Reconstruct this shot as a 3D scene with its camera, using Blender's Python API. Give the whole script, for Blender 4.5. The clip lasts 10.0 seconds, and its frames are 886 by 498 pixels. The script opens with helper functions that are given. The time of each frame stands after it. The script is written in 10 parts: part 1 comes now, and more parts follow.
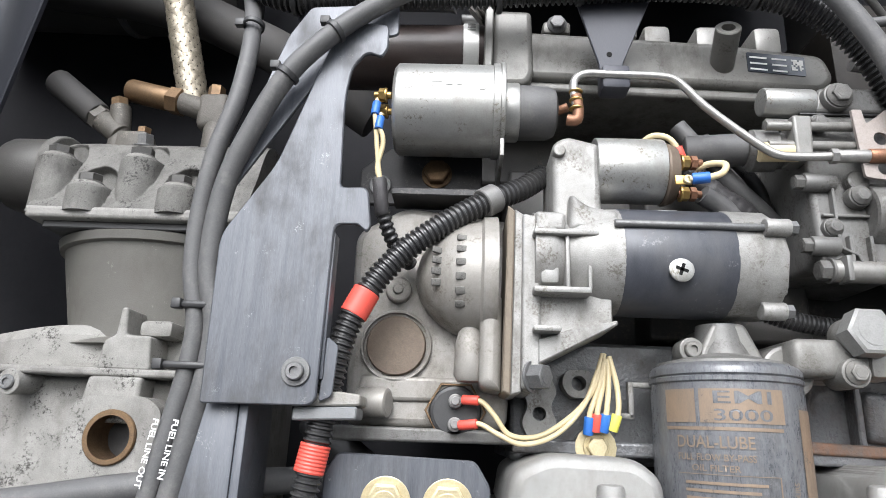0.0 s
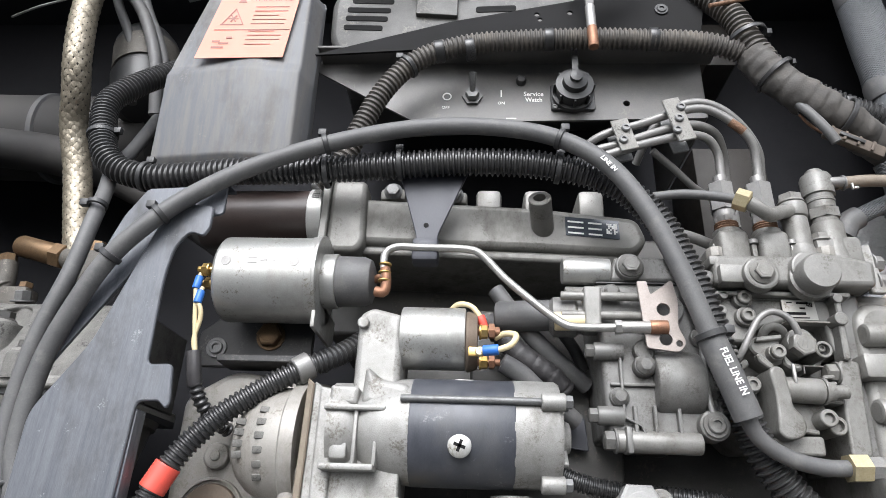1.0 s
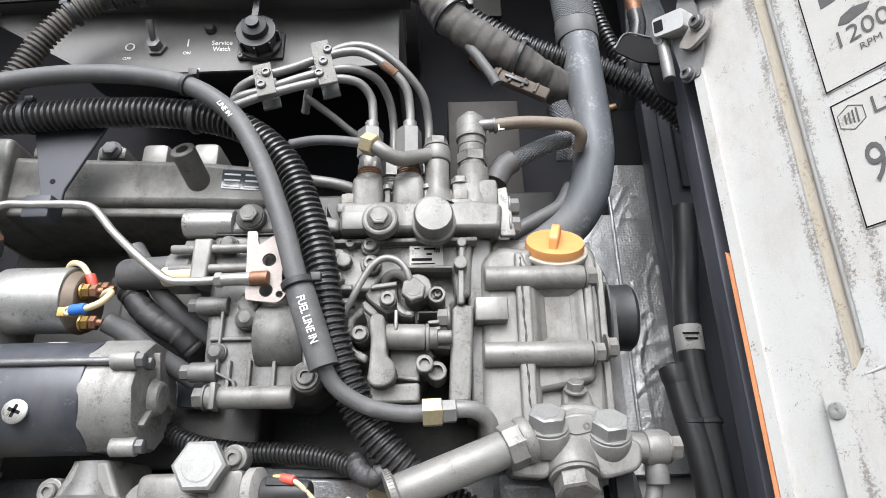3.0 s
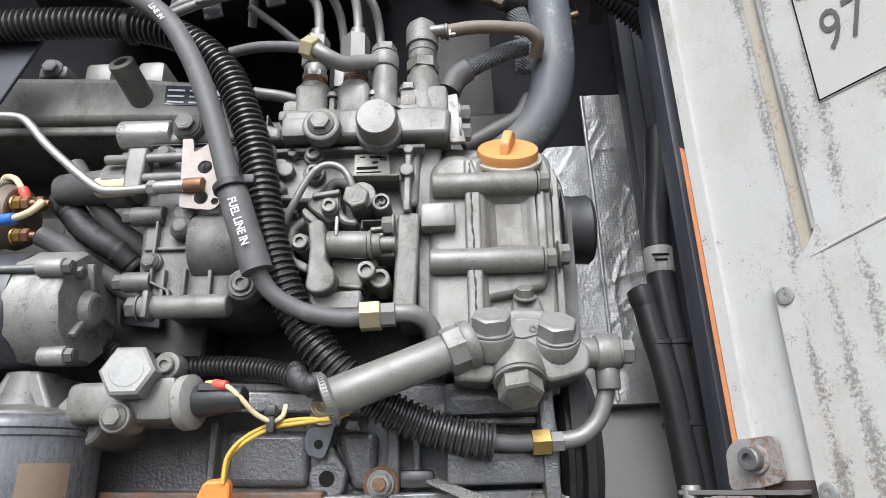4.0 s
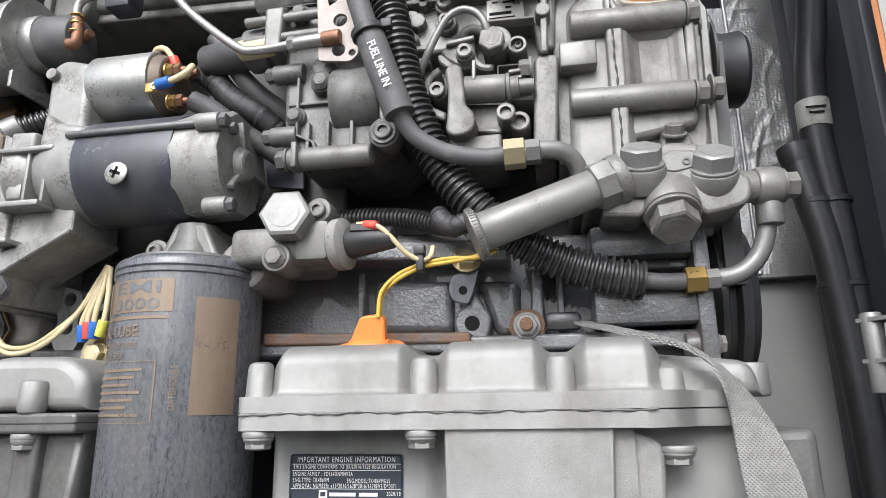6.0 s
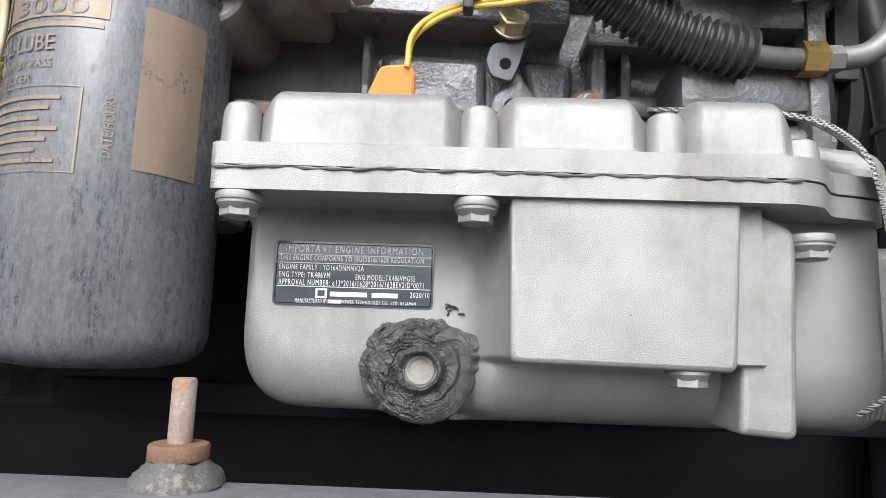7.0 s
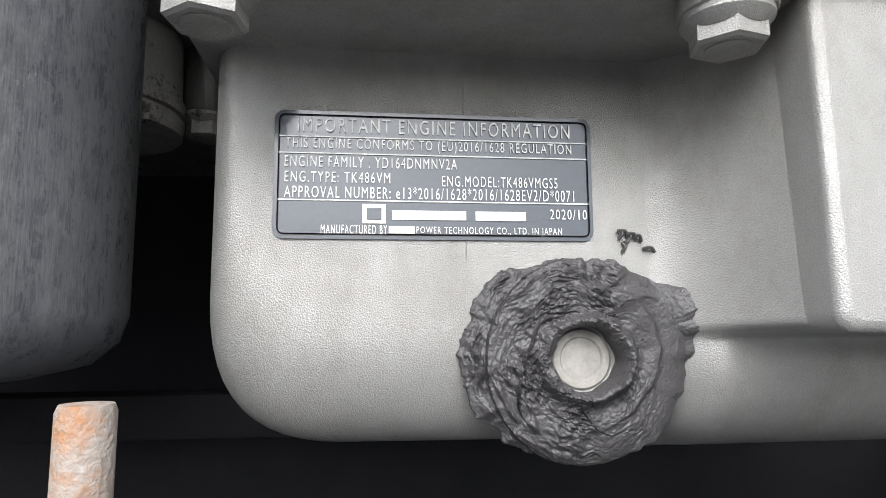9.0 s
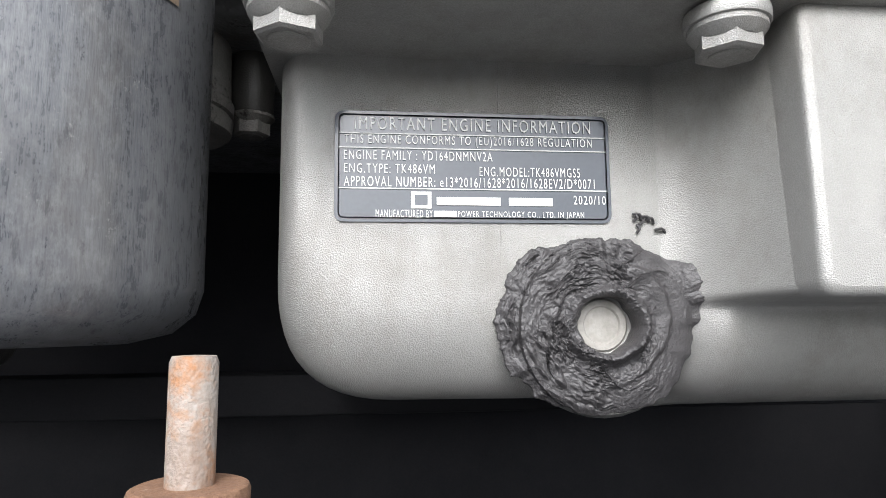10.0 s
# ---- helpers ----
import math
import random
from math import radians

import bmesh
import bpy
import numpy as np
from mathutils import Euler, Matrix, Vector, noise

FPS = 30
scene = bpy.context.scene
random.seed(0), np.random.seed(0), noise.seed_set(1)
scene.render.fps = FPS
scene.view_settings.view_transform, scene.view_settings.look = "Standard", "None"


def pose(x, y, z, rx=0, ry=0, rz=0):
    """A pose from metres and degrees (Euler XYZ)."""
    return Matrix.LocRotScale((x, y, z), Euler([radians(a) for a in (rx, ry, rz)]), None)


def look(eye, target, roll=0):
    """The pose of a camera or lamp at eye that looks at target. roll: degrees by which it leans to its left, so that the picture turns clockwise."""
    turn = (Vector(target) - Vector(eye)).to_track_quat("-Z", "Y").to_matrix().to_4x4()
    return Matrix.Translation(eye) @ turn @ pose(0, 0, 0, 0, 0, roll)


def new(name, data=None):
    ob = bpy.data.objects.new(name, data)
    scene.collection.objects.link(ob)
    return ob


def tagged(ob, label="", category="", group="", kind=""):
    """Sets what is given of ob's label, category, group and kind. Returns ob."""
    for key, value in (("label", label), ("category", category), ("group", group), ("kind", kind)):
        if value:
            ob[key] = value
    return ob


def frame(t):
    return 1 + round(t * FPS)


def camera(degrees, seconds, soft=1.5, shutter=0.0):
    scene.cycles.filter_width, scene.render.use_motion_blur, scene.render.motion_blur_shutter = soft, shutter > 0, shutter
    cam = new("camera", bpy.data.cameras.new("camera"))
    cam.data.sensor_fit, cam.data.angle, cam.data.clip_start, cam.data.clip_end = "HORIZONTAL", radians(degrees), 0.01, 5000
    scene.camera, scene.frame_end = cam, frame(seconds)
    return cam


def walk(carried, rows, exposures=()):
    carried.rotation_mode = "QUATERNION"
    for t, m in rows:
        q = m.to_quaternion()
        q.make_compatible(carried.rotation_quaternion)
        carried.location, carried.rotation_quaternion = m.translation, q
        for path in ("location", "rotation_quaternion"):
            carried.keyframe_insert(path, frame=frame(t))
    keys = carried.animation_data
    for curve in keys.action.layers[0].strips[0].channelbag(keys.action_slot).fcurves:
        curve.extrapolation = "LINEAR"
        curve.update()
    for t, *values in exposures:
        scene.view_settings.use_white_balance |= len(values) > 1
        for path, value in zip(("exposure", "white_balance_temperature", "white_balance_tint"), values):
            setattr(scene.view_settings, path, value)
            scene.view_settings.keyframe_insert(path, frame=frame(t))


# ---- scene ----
cam = camera(70.1, 10.0, soft=0.6)
PATH = [
    (0, (0.0298, 0.0347, 1.8202), (-0.0466, 1.9499, 2.3913), 2.51),
    (0.3, (0.0637, -0.0004, 1.8359), (0.0355, 1.8907, 2.4863), 2.84),
    (0.5, (0.0889, -0.0083, 1.8536), (0.0843, 1.8727, 2.5332), 2.30),
    (0.8, (0.1516, -0.0039, 1.8689), (0.1140, 1.8458, 2.6288), 1.88),
    (1, (0.1809, -0.0065, 1.8755), (0.0690, 1.8111, 2.7024), 2.28),
    (1.3, (0.2419, -0.0154, 1.8771), (0.0532, 1.7707, 2.7571), 3.09),
    (1.5, (0.2915, -0.0139, 1.8798), (0.0910, 1.7641, 2.7732), 3.41),
    (1.8, (0.3438, -0.0009, 1.8804), (0.1499, 1.7731, 2.7833), 2.60),
    (2, (0.3617, 0.0014, 1.8881), (0.2011, 1.7730, 2.8024), 1.02),
    (2.2, (0.3825, 0.0035, 1.8871), (0.2725, 1.7851, 2.7891), 1.01),
    (2.5, (0.4037, 0.0141, 1.8796), (0.3543, 1.8345, 2.7064), -0.27),
    (2.8, (0.4232, 0.0221, 1.8731), (0.4212, 1.8622, 2.6567), -0.82),
    (3, (0.4401, 0.0278, 1.8695), (0.4561, 1.8795, 2.6250), -1.31),
    (3.2, (0.4522, 0.0360, 1.8636), (0.4783, 1.8985, 2.5918), -1.90),
    (4.3, (0.4861, 0.0693, 1.8214), (0.4653, 1.9613, 2.4694), -1.91),
    (4.5, (0.4857, 0.0720, 1.8176), (0.4598, 1.9762, 2.4287), -2.05),
    (4.8, (0.4870, 0.0776, 1.8064), (0.4335, 1.9928, 2.3802), -2.10),
    (5, (0.4873, 0.0790, 1.8030), (0.4103, 1.9981, 2.3608), -2.32),
    (5.2, (0.4840, 0.0796, 1.7989), (0.3581, 1.9988, 2.3472), -2.42),
    (6.3, (0.4361, 0.0910, 1.7614), (0.0845, 2.0141, 2.1832), -0.66),
    (6.5, (0.4255, 0.1115, 1.7492), (0.0931, 2.0514, 2.1049), -0.40),
    (6.8, (0.3983, 0.1550, 1.7215), (0.2209, 2.1229, 2.0315), 0.78),
    (7, (0.3714, 0.1903, 1.7094), (0.3191, 2.1696, 1.9921), 1.96),
    (7.2, (0.3521, 0.2232, 1.7065), (0.4462, 2.2041, 1.9656), -0.65),
    (7.3, (0.3432, 0.2411, 1.7030), (0.4949, 2.2174, 1.9704), -1.65),
    (7.5, (0.3243, 0.2794, 1.7042), (0.6080, 2.2411, 1.9713), -1.54),
    (7.7, (0.3044, 0.3022, 1.7083), (0.5721, 2.2670, 1.9685), -1.14),
    (7.9, (0.2957, 0.3198, 1.7073), (0.5415, 2.2874, 1.9677), -0.79),
    (8, (0.2963, 0.3252, 1.7067), (0.5368, 2.2920, 1.9791), -0.16),
    (8.2, (0.2988, 0.3288, 1.7078), (0.5704, 2.2915, 1.9804), -0.59),
    (8.5, (0.3021, 0.3299, 1.7044), (0.5702, 2.2947, 1.9640), -0.15),
    (8.8, (0.3080, 0.3319, 1.7027), (0.5655, 2.2971, 1.9703), -0.48),
    (9, (0.3109, 0.3302, 1.7024), (0.5375, 2.3007, 1.9588), -0.38),
    (9.2, (0.3101, 0.3285, 1.7022), (0.5485, 2.2972, 1.9615), -0.41),
    (9.5, (0.3083, 0.3267, 1.7023), (0.5679, 2.2929, 1.9600), -0.55),
    (9.7, (0.3073, 0.3214, 1.7015), (0.5405, 2.2930, 1.9429), -0.71),
    (9.9, (0.3041, 0.3141, 1.6982), (0.5262, 2.2848, 1.9569), -0.38),
    (10, (0.3008, 0.3109, 1.6959), (0.5058, 2.2849, 1.9433), -0.53),
]
walk(cam, [(t, look(eye, target, roll)) for t, eye, target, roll in PATH], exposures=[(0.0, 1.22, 6150, 10), (1.0, 1.20, 6150, 10), (2.0, 1.42, 6150, 10), (3.0, 1.29, 6150, 10), (4.5, 0.97, 6100, 10), (5.2, 0.97, 6100, 10), (6.5, 1.07, 6200, 10), (7.0, 1.20, 6200, 10), (7.5, 0.92, 6250, 10), (8.0, 1.19, 6250, 10), (9.0, 1.40, 6250, 10), (9.5, 1.38, 6250, 10), (10.0, 1.50, 6250, 10)])

# ---- light ----
world = bpy.data.worlds.new("overcast_sky")
world.use_nodes = True
scene.world = world
wn = world.node_tree.nodes
sky = wn.new("ShaderNodeTexSky")
sky.sky_type, sky.sun_disc = "NISHITA", False
sky.sun_elevation, sky.sun_rotation = radians(41), radians(190)
sky.air_density, sky.dust_density = 1.0, 4.0
bw = wn.new("ShaderNodeHueSaturation")
bw.inputs["Saturation"].default_value = 0.30
world.node_tree.links.new(sky.outputs[0], bw.inputs["Color"])
world.node_tree.links.new(bw.outputs[0], wn["Background"].inputs[0])
wn["Background"].inputs[1].default_value = 0.15
sun = new("sun", bpy.data.lights.new("sun", "SUN"))
sun.data.energy, sun.data.angle, sun.data.color = 1.1, radians(40), (1.0, 0.995, 0.985)
sun.matrix_world = look((0.0, -1.0, 3.31), (0.2, 0.5, 2.0))


# ---- materials ----
def mat(name, c1, c2=None, rough=0.5, metal=0.0, scale=60.0, fine=900.0, bump=0.15, stretch=(1, 1, 1), amount=0.6, coat=0.0, contrast=0.25):
    """A procedural surface: two tones mixed by broad noise, fine grain in relief and gloss."""
    m = bpy.data.materials.new(name)
    m.use_nodes = True
    nt = m.node_tree
    b = nt.nodes["Principled BSDF"]
    tc, mp = nt.nodes.new("ShaderNodeTexCoord"), nt.nodes.new("ShaderNodeMapping")
    mp.inputs["Scale"].default_value = stretch
    nt.links.new(tc.outputs["Object"], mp.inputs["Vector"])
    broad, grain = nt.nodes.new("ShaderNodeTexNoise"), nt.nodes.new("ShaderNodeTexNoise")
    broad.inputs["Scale"].default_value, broad.inputs["Detail"].default_value, broad.inputs["Roughness"].default_value = scale, 6, 0.65
    grain.inputs["Scale"].default_value, grain.inputs["Detail"].default_value = fine, 3
    nt.links.new(mp.outputs[0], broad.inputs["Vector"])
    nt.links.new(mp.outputs[0], grain.inputs["Vector"])
    ramp = nt.nodes.new("ShaderNodeMapRange")
    ramp.inputs["From Min"].default_value, ramp.inputs["From Max"].default_value = 0.5 - contrast, 0.5 + contrast
    nt.links.new(broad.outputs["Fac"], ramp.inputs["Value"])
    g2 = nt.nodes.new("ShaderNodeMapRange")
    g2.inputs["From Min"].default_value, g2.inputs["From Max"].default_value = 0.3, 0.7
    nt.links.new(grain.outputs["Fac"], g2.inputs["Value"])
    mixf = nt.nodes.new("ShaderNodeMath")
    mixf.operation = "MULTIPLY_ADD"
    mixf.inputs[1].default_value = 0.35
    nt.links.new(g2.outputs[0], mixf.inputs[0])
    half = nt.nodes.new("ShaderNodeMath")
    half.operation, half.inputs[1].default_value = "MULTIPLY", 0.65
    nt.links.new(ramp.outputs[0], half.inputs[0])
    nt.links.new(half.outputs[0], mixf.inputs[2])
    mix = nt.nodes.new("ShaderNodeMix")
    mix.data_type = "RGBA"
    c2 = c2 or tuple(c * (1 - 0.5 * amount) for c in c1)
    mix.inputs["A"].default_value, mix.inputs["B"].default_value = (*c1, 1), (*c2, 1)
    nt.links.new(mixf.outputs[0], mix.inputs["Factor"])
    nt.links.new(mix.outputs["Result"], b.inputs["Base Color"])
    b.inputs["Metallic"].default_value = metal
    b.inputs["Coat Weight"].default_value = coat
    rr = nt.nodes.new("ShaderNodeMapRange")
    rr.inputs["To Min"].default_value, rr.inputs["To Max"].default_value = max(0.05, rough - 0.1), min(1.0, rough + 0.14)
    nt.links.new(mixf.outputs[0], rr.inputs["Value"])
    nt.links.new(rr.outputs[0], b.inputs["Roughness"])
    bp = nt.nodes.new("ShaderNodeBump")
    bp.inputs["Strength"].default_value, bp.inputs["Distance"].default_value = bump, 0.002
    nt.links.new(grain.outputs["Fac"], bp.inputs["Height"])
    nt.links.new(bp.outputs[0], b.inputs["Normal"])
    return m


def stained(m, colour, amount, scale=24.0, stretch=(1, 1, 0.55), low=0.50, high=0.68):
    """Lays irregular soiled patches with torn edges over a material and dulls their gloss."""
    nt = m.node_tree
    b = nt.nodes["Principled BSDF"]
    src, rsrc = b.inputs["Base Color"].links[0].from_socket, b.inputs["Roughness"].links[0].from_socket
    tc, mp, n1 = nt.nodes.new("ShaderNodeTexCoord"), nt.nodes.new("ShaderNodeMapping"), nt.nodes.new("ShaderNodeTexNoise")
    mp.inputs["Scale"].default_value, mp.inputs["Location"].default_value = stretch, (3.1, 1.7, 5.3)
    n1.inputs["Scale"].default_value, n1.inputs["Detail"].default_value, n1.inputs["Roughness"].default_value = scale, 9, 0.74
    nt.links.new(tc.outputs["Object"], mp.inputs["Vector"])
    nt.links.new(mp.outputs[0], n1.inputs["Vector"])
    r = nt.nodes.new("ShaderNodeMapRange")
    r.inputs["From Min"].default_value, r.inputs["From Max"].default_value, r.inputs["To Max"].default_value = low, high, amount
    nt.links.new(n1.outputs["Fac"], r.inputs["Value"])
    mix = nt.nodes.new("ShaderNodeMix")
    mix.data_type = "RGBA"
    nt.links.new(r.outputs[0], mix.inputs["Factor"])
    nt.links.new(src, mix.inputs["A"])
    mix.inputs["B"].default_value = (*colour, 1)
    nt.links.new(mix.outputs["Result"], b.inputs["Base Color"])
    mr = nt.nodes.new("ShaderNodeMix")
    nt.links.new(r.outputs[0], mr.inputs["Factor"])
    nt.links.new(rsrc, mr.inputs["A"])
    mr.inputs["B"].default_value = 0.8
    nt.links.new(mr.outputs["Result"], b.inputs["Roughness"])
    return m


def speckled(name, c1, c2, spots, rough=0.6, metal=0.0, size=350.0, cover=0.36, soil=None, soiled=0.7, **kw):
    """mat() with a third tone in small irregular spots (dirt, chipped paint, oxide) and, with soil, soiled patches."""
    m = mat(name, c1, c2, rough, metal, **kw)
    nt = m.node_tree
    b = nt.nodes["Principled BSDF"]
    src = b.inputs["Base Color"].links[0].from_socket
    tc, n1, n2 = nt.nodes.new("ShaderNodeTexCoord"), nt.nodes.new("ShaderNodeTexNoise"), nt.nodes.new("ShaderNodeTexNoise")
    n1.inputs["Scale"].default_value, n1.inputs["Detail"].default_value, n1.inputs["Roughness"].default_value = size, 4, 0.7
    n2.inputs["Scale"].default_value, n2.inputs["Detail"].default_value = size * 0.12, 3
    mul = nt.nodes.new("ShaderNodeMath")
    mul.operation = "MULTIPLY"
    for n in (n1, n2):
        nt.links.new(tc.outputs["Object"], n.inputs["Vector"])
    nt.links.new(n1.outputs["Fac"], mul.inputs[0])
    nt.links.new(n2.outputs["Fac"], mul.inputs[1])
    th = nt.nodes.new("ShaderNodeMapRange")
    th.inputs["From Min"].default_value, th.inputs["From Max"].default_value = cover - 0.06, cover + 0.04
    nt.links.new(mul.outputs[0], th.inputs["Value"])
    mix = nt.nodes.new("ShaderNodeMix")
    mix.data_type = "RGBA"
    nt.links.new(th.outputs[0], mix.inputs["Factor"])
    nt.links.new(src, mix.inputs["A"])
    mix.inputs["B"].default_value = (*spots, 1)
    nt.links.new(mix.outputs["Result"], b.inputs["Base Color"])
    return stained(m, soil, soiled) if soil else m


CAST = speckled("grey_engine_paint", (0.245, 0.239, 0.224), (0.150, 0.146, 0.136), (0.118, 0.111, 0.096), 0.38, 0.22, size=520, cover=0.385, soil=(0.086, 0.078, 0.064), soiled=0.65, scale=60, fine=1500, bump=0.13)
CASTD = speckled("dark_engine_paint", (0.182, 0.179, 0.171), (0.100, 0.098, 0.093), (0.080, 0.075, 0.067), 0.44, 0.20, size=520, cover=0.35, soil=(0.052, 0.047, 0.039), soiled=0.65, scale=60, fine=1500, bump=0.13)
# dark iron whose tone also carries the shade deep between the parts
BLOCKD = speckled("shade_darkened_iron", (0.085, 0.082, 0.077), (0.046, 0.044, 0.041), (0.12, 0.105, 0.088), 0.45, 0.2, size=300, cover=0.38, scale=40, fine=1500, bump=0.13)
PANM = speckled("pan_paint", (0.370, 0.365, 0.349), (0.200, 0.197, 0.187), (0.125, 0.105, 0.085), 0.40, 0.42, size=620, cover=0.50, soil=(0.15, 0.13, 0.11), soiled=0.36, scale=22, fine=3000, bump=0.30)
# darker and glossier than the pan paint, with brown-black blotches
COVD = stained(mat("dark_blotched_cover", (0.175, 0.173, 0.166), (0.090, 0.088, 0.083), 0.32, 0.25, scale=40, fine=1500, bump=0.12), (0.050, 0.044, 0.037), 0.8, scale=26, low=0.46, high=0.64)
ALU = speckled("raw_aluminium", (0.355, 0.349, 0.332), (0.185, 0.180, 0.170), (0.150, 0.139, 0.122), 0.50, 0.35, size=480, cover=0.355, soil=(0.100, 0.089, 0.074), soiled=0.75, scale=75, fine=1500, bump=0.13)
COMP = speckled("dusty_compressor_iron", (0.185, 0.179, 0.165), (0.068, 0.066, 0.061), (0.032, 0.03, 0.028), 0.72, 0.1, size=420, cover=0.365, soil=(0.04, 0.037, 0.034), soiled=0.75, scale=40, fine=1200, bump=0.20)
COMPL = speckled("pale_dusty_iron", (0.30, 0.292, 0.271), (0.155, 0.150, 0.139), (0.05, 0.046, 0.042), 0.75, 0.05, size=460, cover=0.365, soil=(0.10, 0.092, 0.083), soiled=0.65, scale=45, fine=1200, bump=0.20)
CYLM = speckled("smooth_dusty_barrel", (0.135, 0.130, 0.116), (0.098, 0.094, 0.085), (0.30, 0.29, 0.26), 0.55, 0.15, size=260, cover=0.445, soil=(0.085, 0.078, 0.066), soiled=0.5, scale=22, fine=1200, bump=0.10)
ZINC = mat("zinc_plated_steel", (0.20, 0.20, 0.20), (0.115, 0.115, 0.112), 0.52, 0.6, scale=140, bump=0.10)
CAN = speckled("satin_tin_can", (0.44, 0.44, 0.425), (0.32, 0.317, 0.302), (0.16, 0.145, 0.115), 0.36, 0.65, size=460, cover=0.385, soil=(0.17, 0.155, 0.125), soiled=0.5, scale=80, bump=0.05)
STEEL = mat("bare_steel_pipe", (0.46, 0.45, 0.43), (0.30, 0.29, 0.275), 0.36, 0.7, scale=150, bump=0.08)
DSTEEL = mat("painted_steel_pipe", (0.24, 0.235, 0.225), (0.17, 0.165, 0.16), 0.42, 0.4, scale=120, bump=0.1)
BLACKST = speckled("scuffed_black_steel", (0.055, 0.060, 0.072), (0.130, 0.136, 0.150), (0.24, 0.245, 0.255), 0.38, 0.25, size=620, cover=0.425, soil=(0.06, 0.058, 0.056), soiled=0.7, stretch=(6, 6, 0.35), scale=40, fine=520, bump=0.07)
PANELM = speckled("dusty_black_panel", (0.078, 0.078, 0.078), (0.135, 0.128, 0.12), (0.16, 0.15, 0.135), 0.48, 0.1, size=260, cover=0.42, bump=0.05)
RUBBER = stained(mat("black_rubber_hose", (0.064, 0.064, 0.066), (0.112, 0.110, 0.108), 0.55, 0.0, scale=70, fine=900, bump=0.08), (0.20, 0.193, 0.18), 0.5, scale=60, stretch=(1, 1, 1), low=0.52, high=0.72)
LOOM = mat("black_corrugated_conduit", (0.020, 0.020, 0.022), (0.045, 0.044, 0.042), 0.30, 0.0, scale=50, bump=0.05)
LOOMD = stained(mat("dusty_corrugated_conduit", (0.045, 0.043, 0.040), (0.10, 0.09, 0.08), 0.6, 0.0, scale=50, bump=0.08), (0.17, 0.15, 0.125), 0.6, scale=40, stretch=(1, 1, 1), low=0.48, high=0.66)
HOSED = mat("dull_black_hose", (0.030, 0.029, 0.029), (0.060, 0.056, 0.052), 0.7, 0.0, scale=35, bump=0.06)
TAPEM = stained(mat("dusty_cloth_tape", (0.050, 0.047, 0.044), (0.085, 0.078, 0.071), 0.7, 0.0, scale=60, fine=700, bump=0.15), (0.13, 0.118, 0.104), 0.5, scale=50, stretch=(1, 1, 1))
PLASTIC = mat("black_plastic", (0.018, 0.018, 0.019), (0.04, 0.04, 0.04), 0.45, 0.0, scale=80, bump=0.04)
BOXM = speckled("weathered_black_cover", (0.085, 0.092, 0.105), (0.150, 0.142, 0.133), (0.19, 0.18, 0.17), 0.52, 0.0, contrast=0.11, size=420, cover=0.42, soil=(0.070, 0.060, 0.052), soiled=0.6, stretch=(6, 6, 0.22), scale=26, bump=0.05)
DARK = mat("dark_frame_paint", (0.020, 0.020, 0.023), (0.036, 0.036, 0.040), 0.7, 0.0, scale=30, bump=0.05)
DARK.node_tree.nodes["Principled BSDF"].inputs["Specular IOR Level"].default_value = 0.15
POSTM = mat("worn_blue_black_post", (0.030, 0.032, 0.042), (0.055, 0.056, 0.066), 0.5, 0.1, scale=40, bump=0.05, stretch=(2, 2, 0.4))
RAILM = speckled("grey_blue_rail", (0.21, 0.215, 0.225), (0.145, 0.146, 0.15), (0.25, 0.24, 0.22), 0.5, 0.2, size=220, cover=0.40, soil=(0.06, 0.056, 0.05), soiled=0.6, bump=0.06)
VALVEM = speckled("grimy_valve_iron", (0.115, 0.106, 0.092), (0.060, 0.055, 0.048), (0.20, 0.18, 0.15), 0.6, 0.2, size=300, cover=0.40, scale=80, bump=0.15)
BRASS = mat("brass", (0.62, 0.42, 0.15), (0.45, 0.30, 0.11), 0.32, 0.9, scale=150, bump=0.06)
DBRASS = mat("tarnished_brass", (0.20, 0.125, 0.065), (0.10, 0.07, 0.045), 0.5, 0.7, scale=120, bump=0.08)
CONN = mat("dusty_brown_connector", (0.12, 0.095, 0.075), (0.075, 0.062, 0.05), 0.7, 0.0, scale=90, bump=0.1)
GOLD = mat("yellow_zinc_plating", (0.64, 0.56, 0.37), (0.46, 0.38, 0.22), 0.34, 0.75, scale=200, bump=0.06)
COPPER = mat("copper", (0.33, 0.165, 0.095), (0.16, 0.09, 0.06), 0.5, 0.6, scale=170, bump=0.1)
RUST = speckled("rusty_steel", (0.22, 0.125, 0.075), (0.11, 0.058, 0.035), (0.38, 0.34, 0.30), 0.78, 0.1, size=190, cover=0.375, scale=140, bump=0.4)
STUDM = speckled("worn_rusty_thread", (0.36, 0.335, 0.305), (0.22, 0.19, 0.165), (0.30, 0.145, 0.065), 0.7, 0.15, size=130, cover=0.285, soil=(0.16, 0.095, 0.06), soiled=0.75, scale=150, bump=0.35)
MOUNTM = speckled("dirty_grey_rubber", (0.11, 0.105, 0.10), (0.055, 0.052, 0.05), (0.20, 0.18, 0.16), 0.8, 0.0, size=260, cover=0.35, scale=120, bump=0.4)
BROWNC = mat("brown_core_plug", (0.17, 0.13, 0.095), (0.12, 0.095, 0.075), 0.55, 0.3, scale=120, bump=0.15)
BROWND = mat("dark_brown_box", (0.030, 0.025, 0.020), (0.019, 0.016, 0.014), 0.6, 0.0, scale=60, bump=0.1)
ORANGE = mat("orange_plastic", (0.62, 0.29, 0.095), (0.50, 0.235, 0.08), 0.42, 0.0, scale=90, bump=0.03)
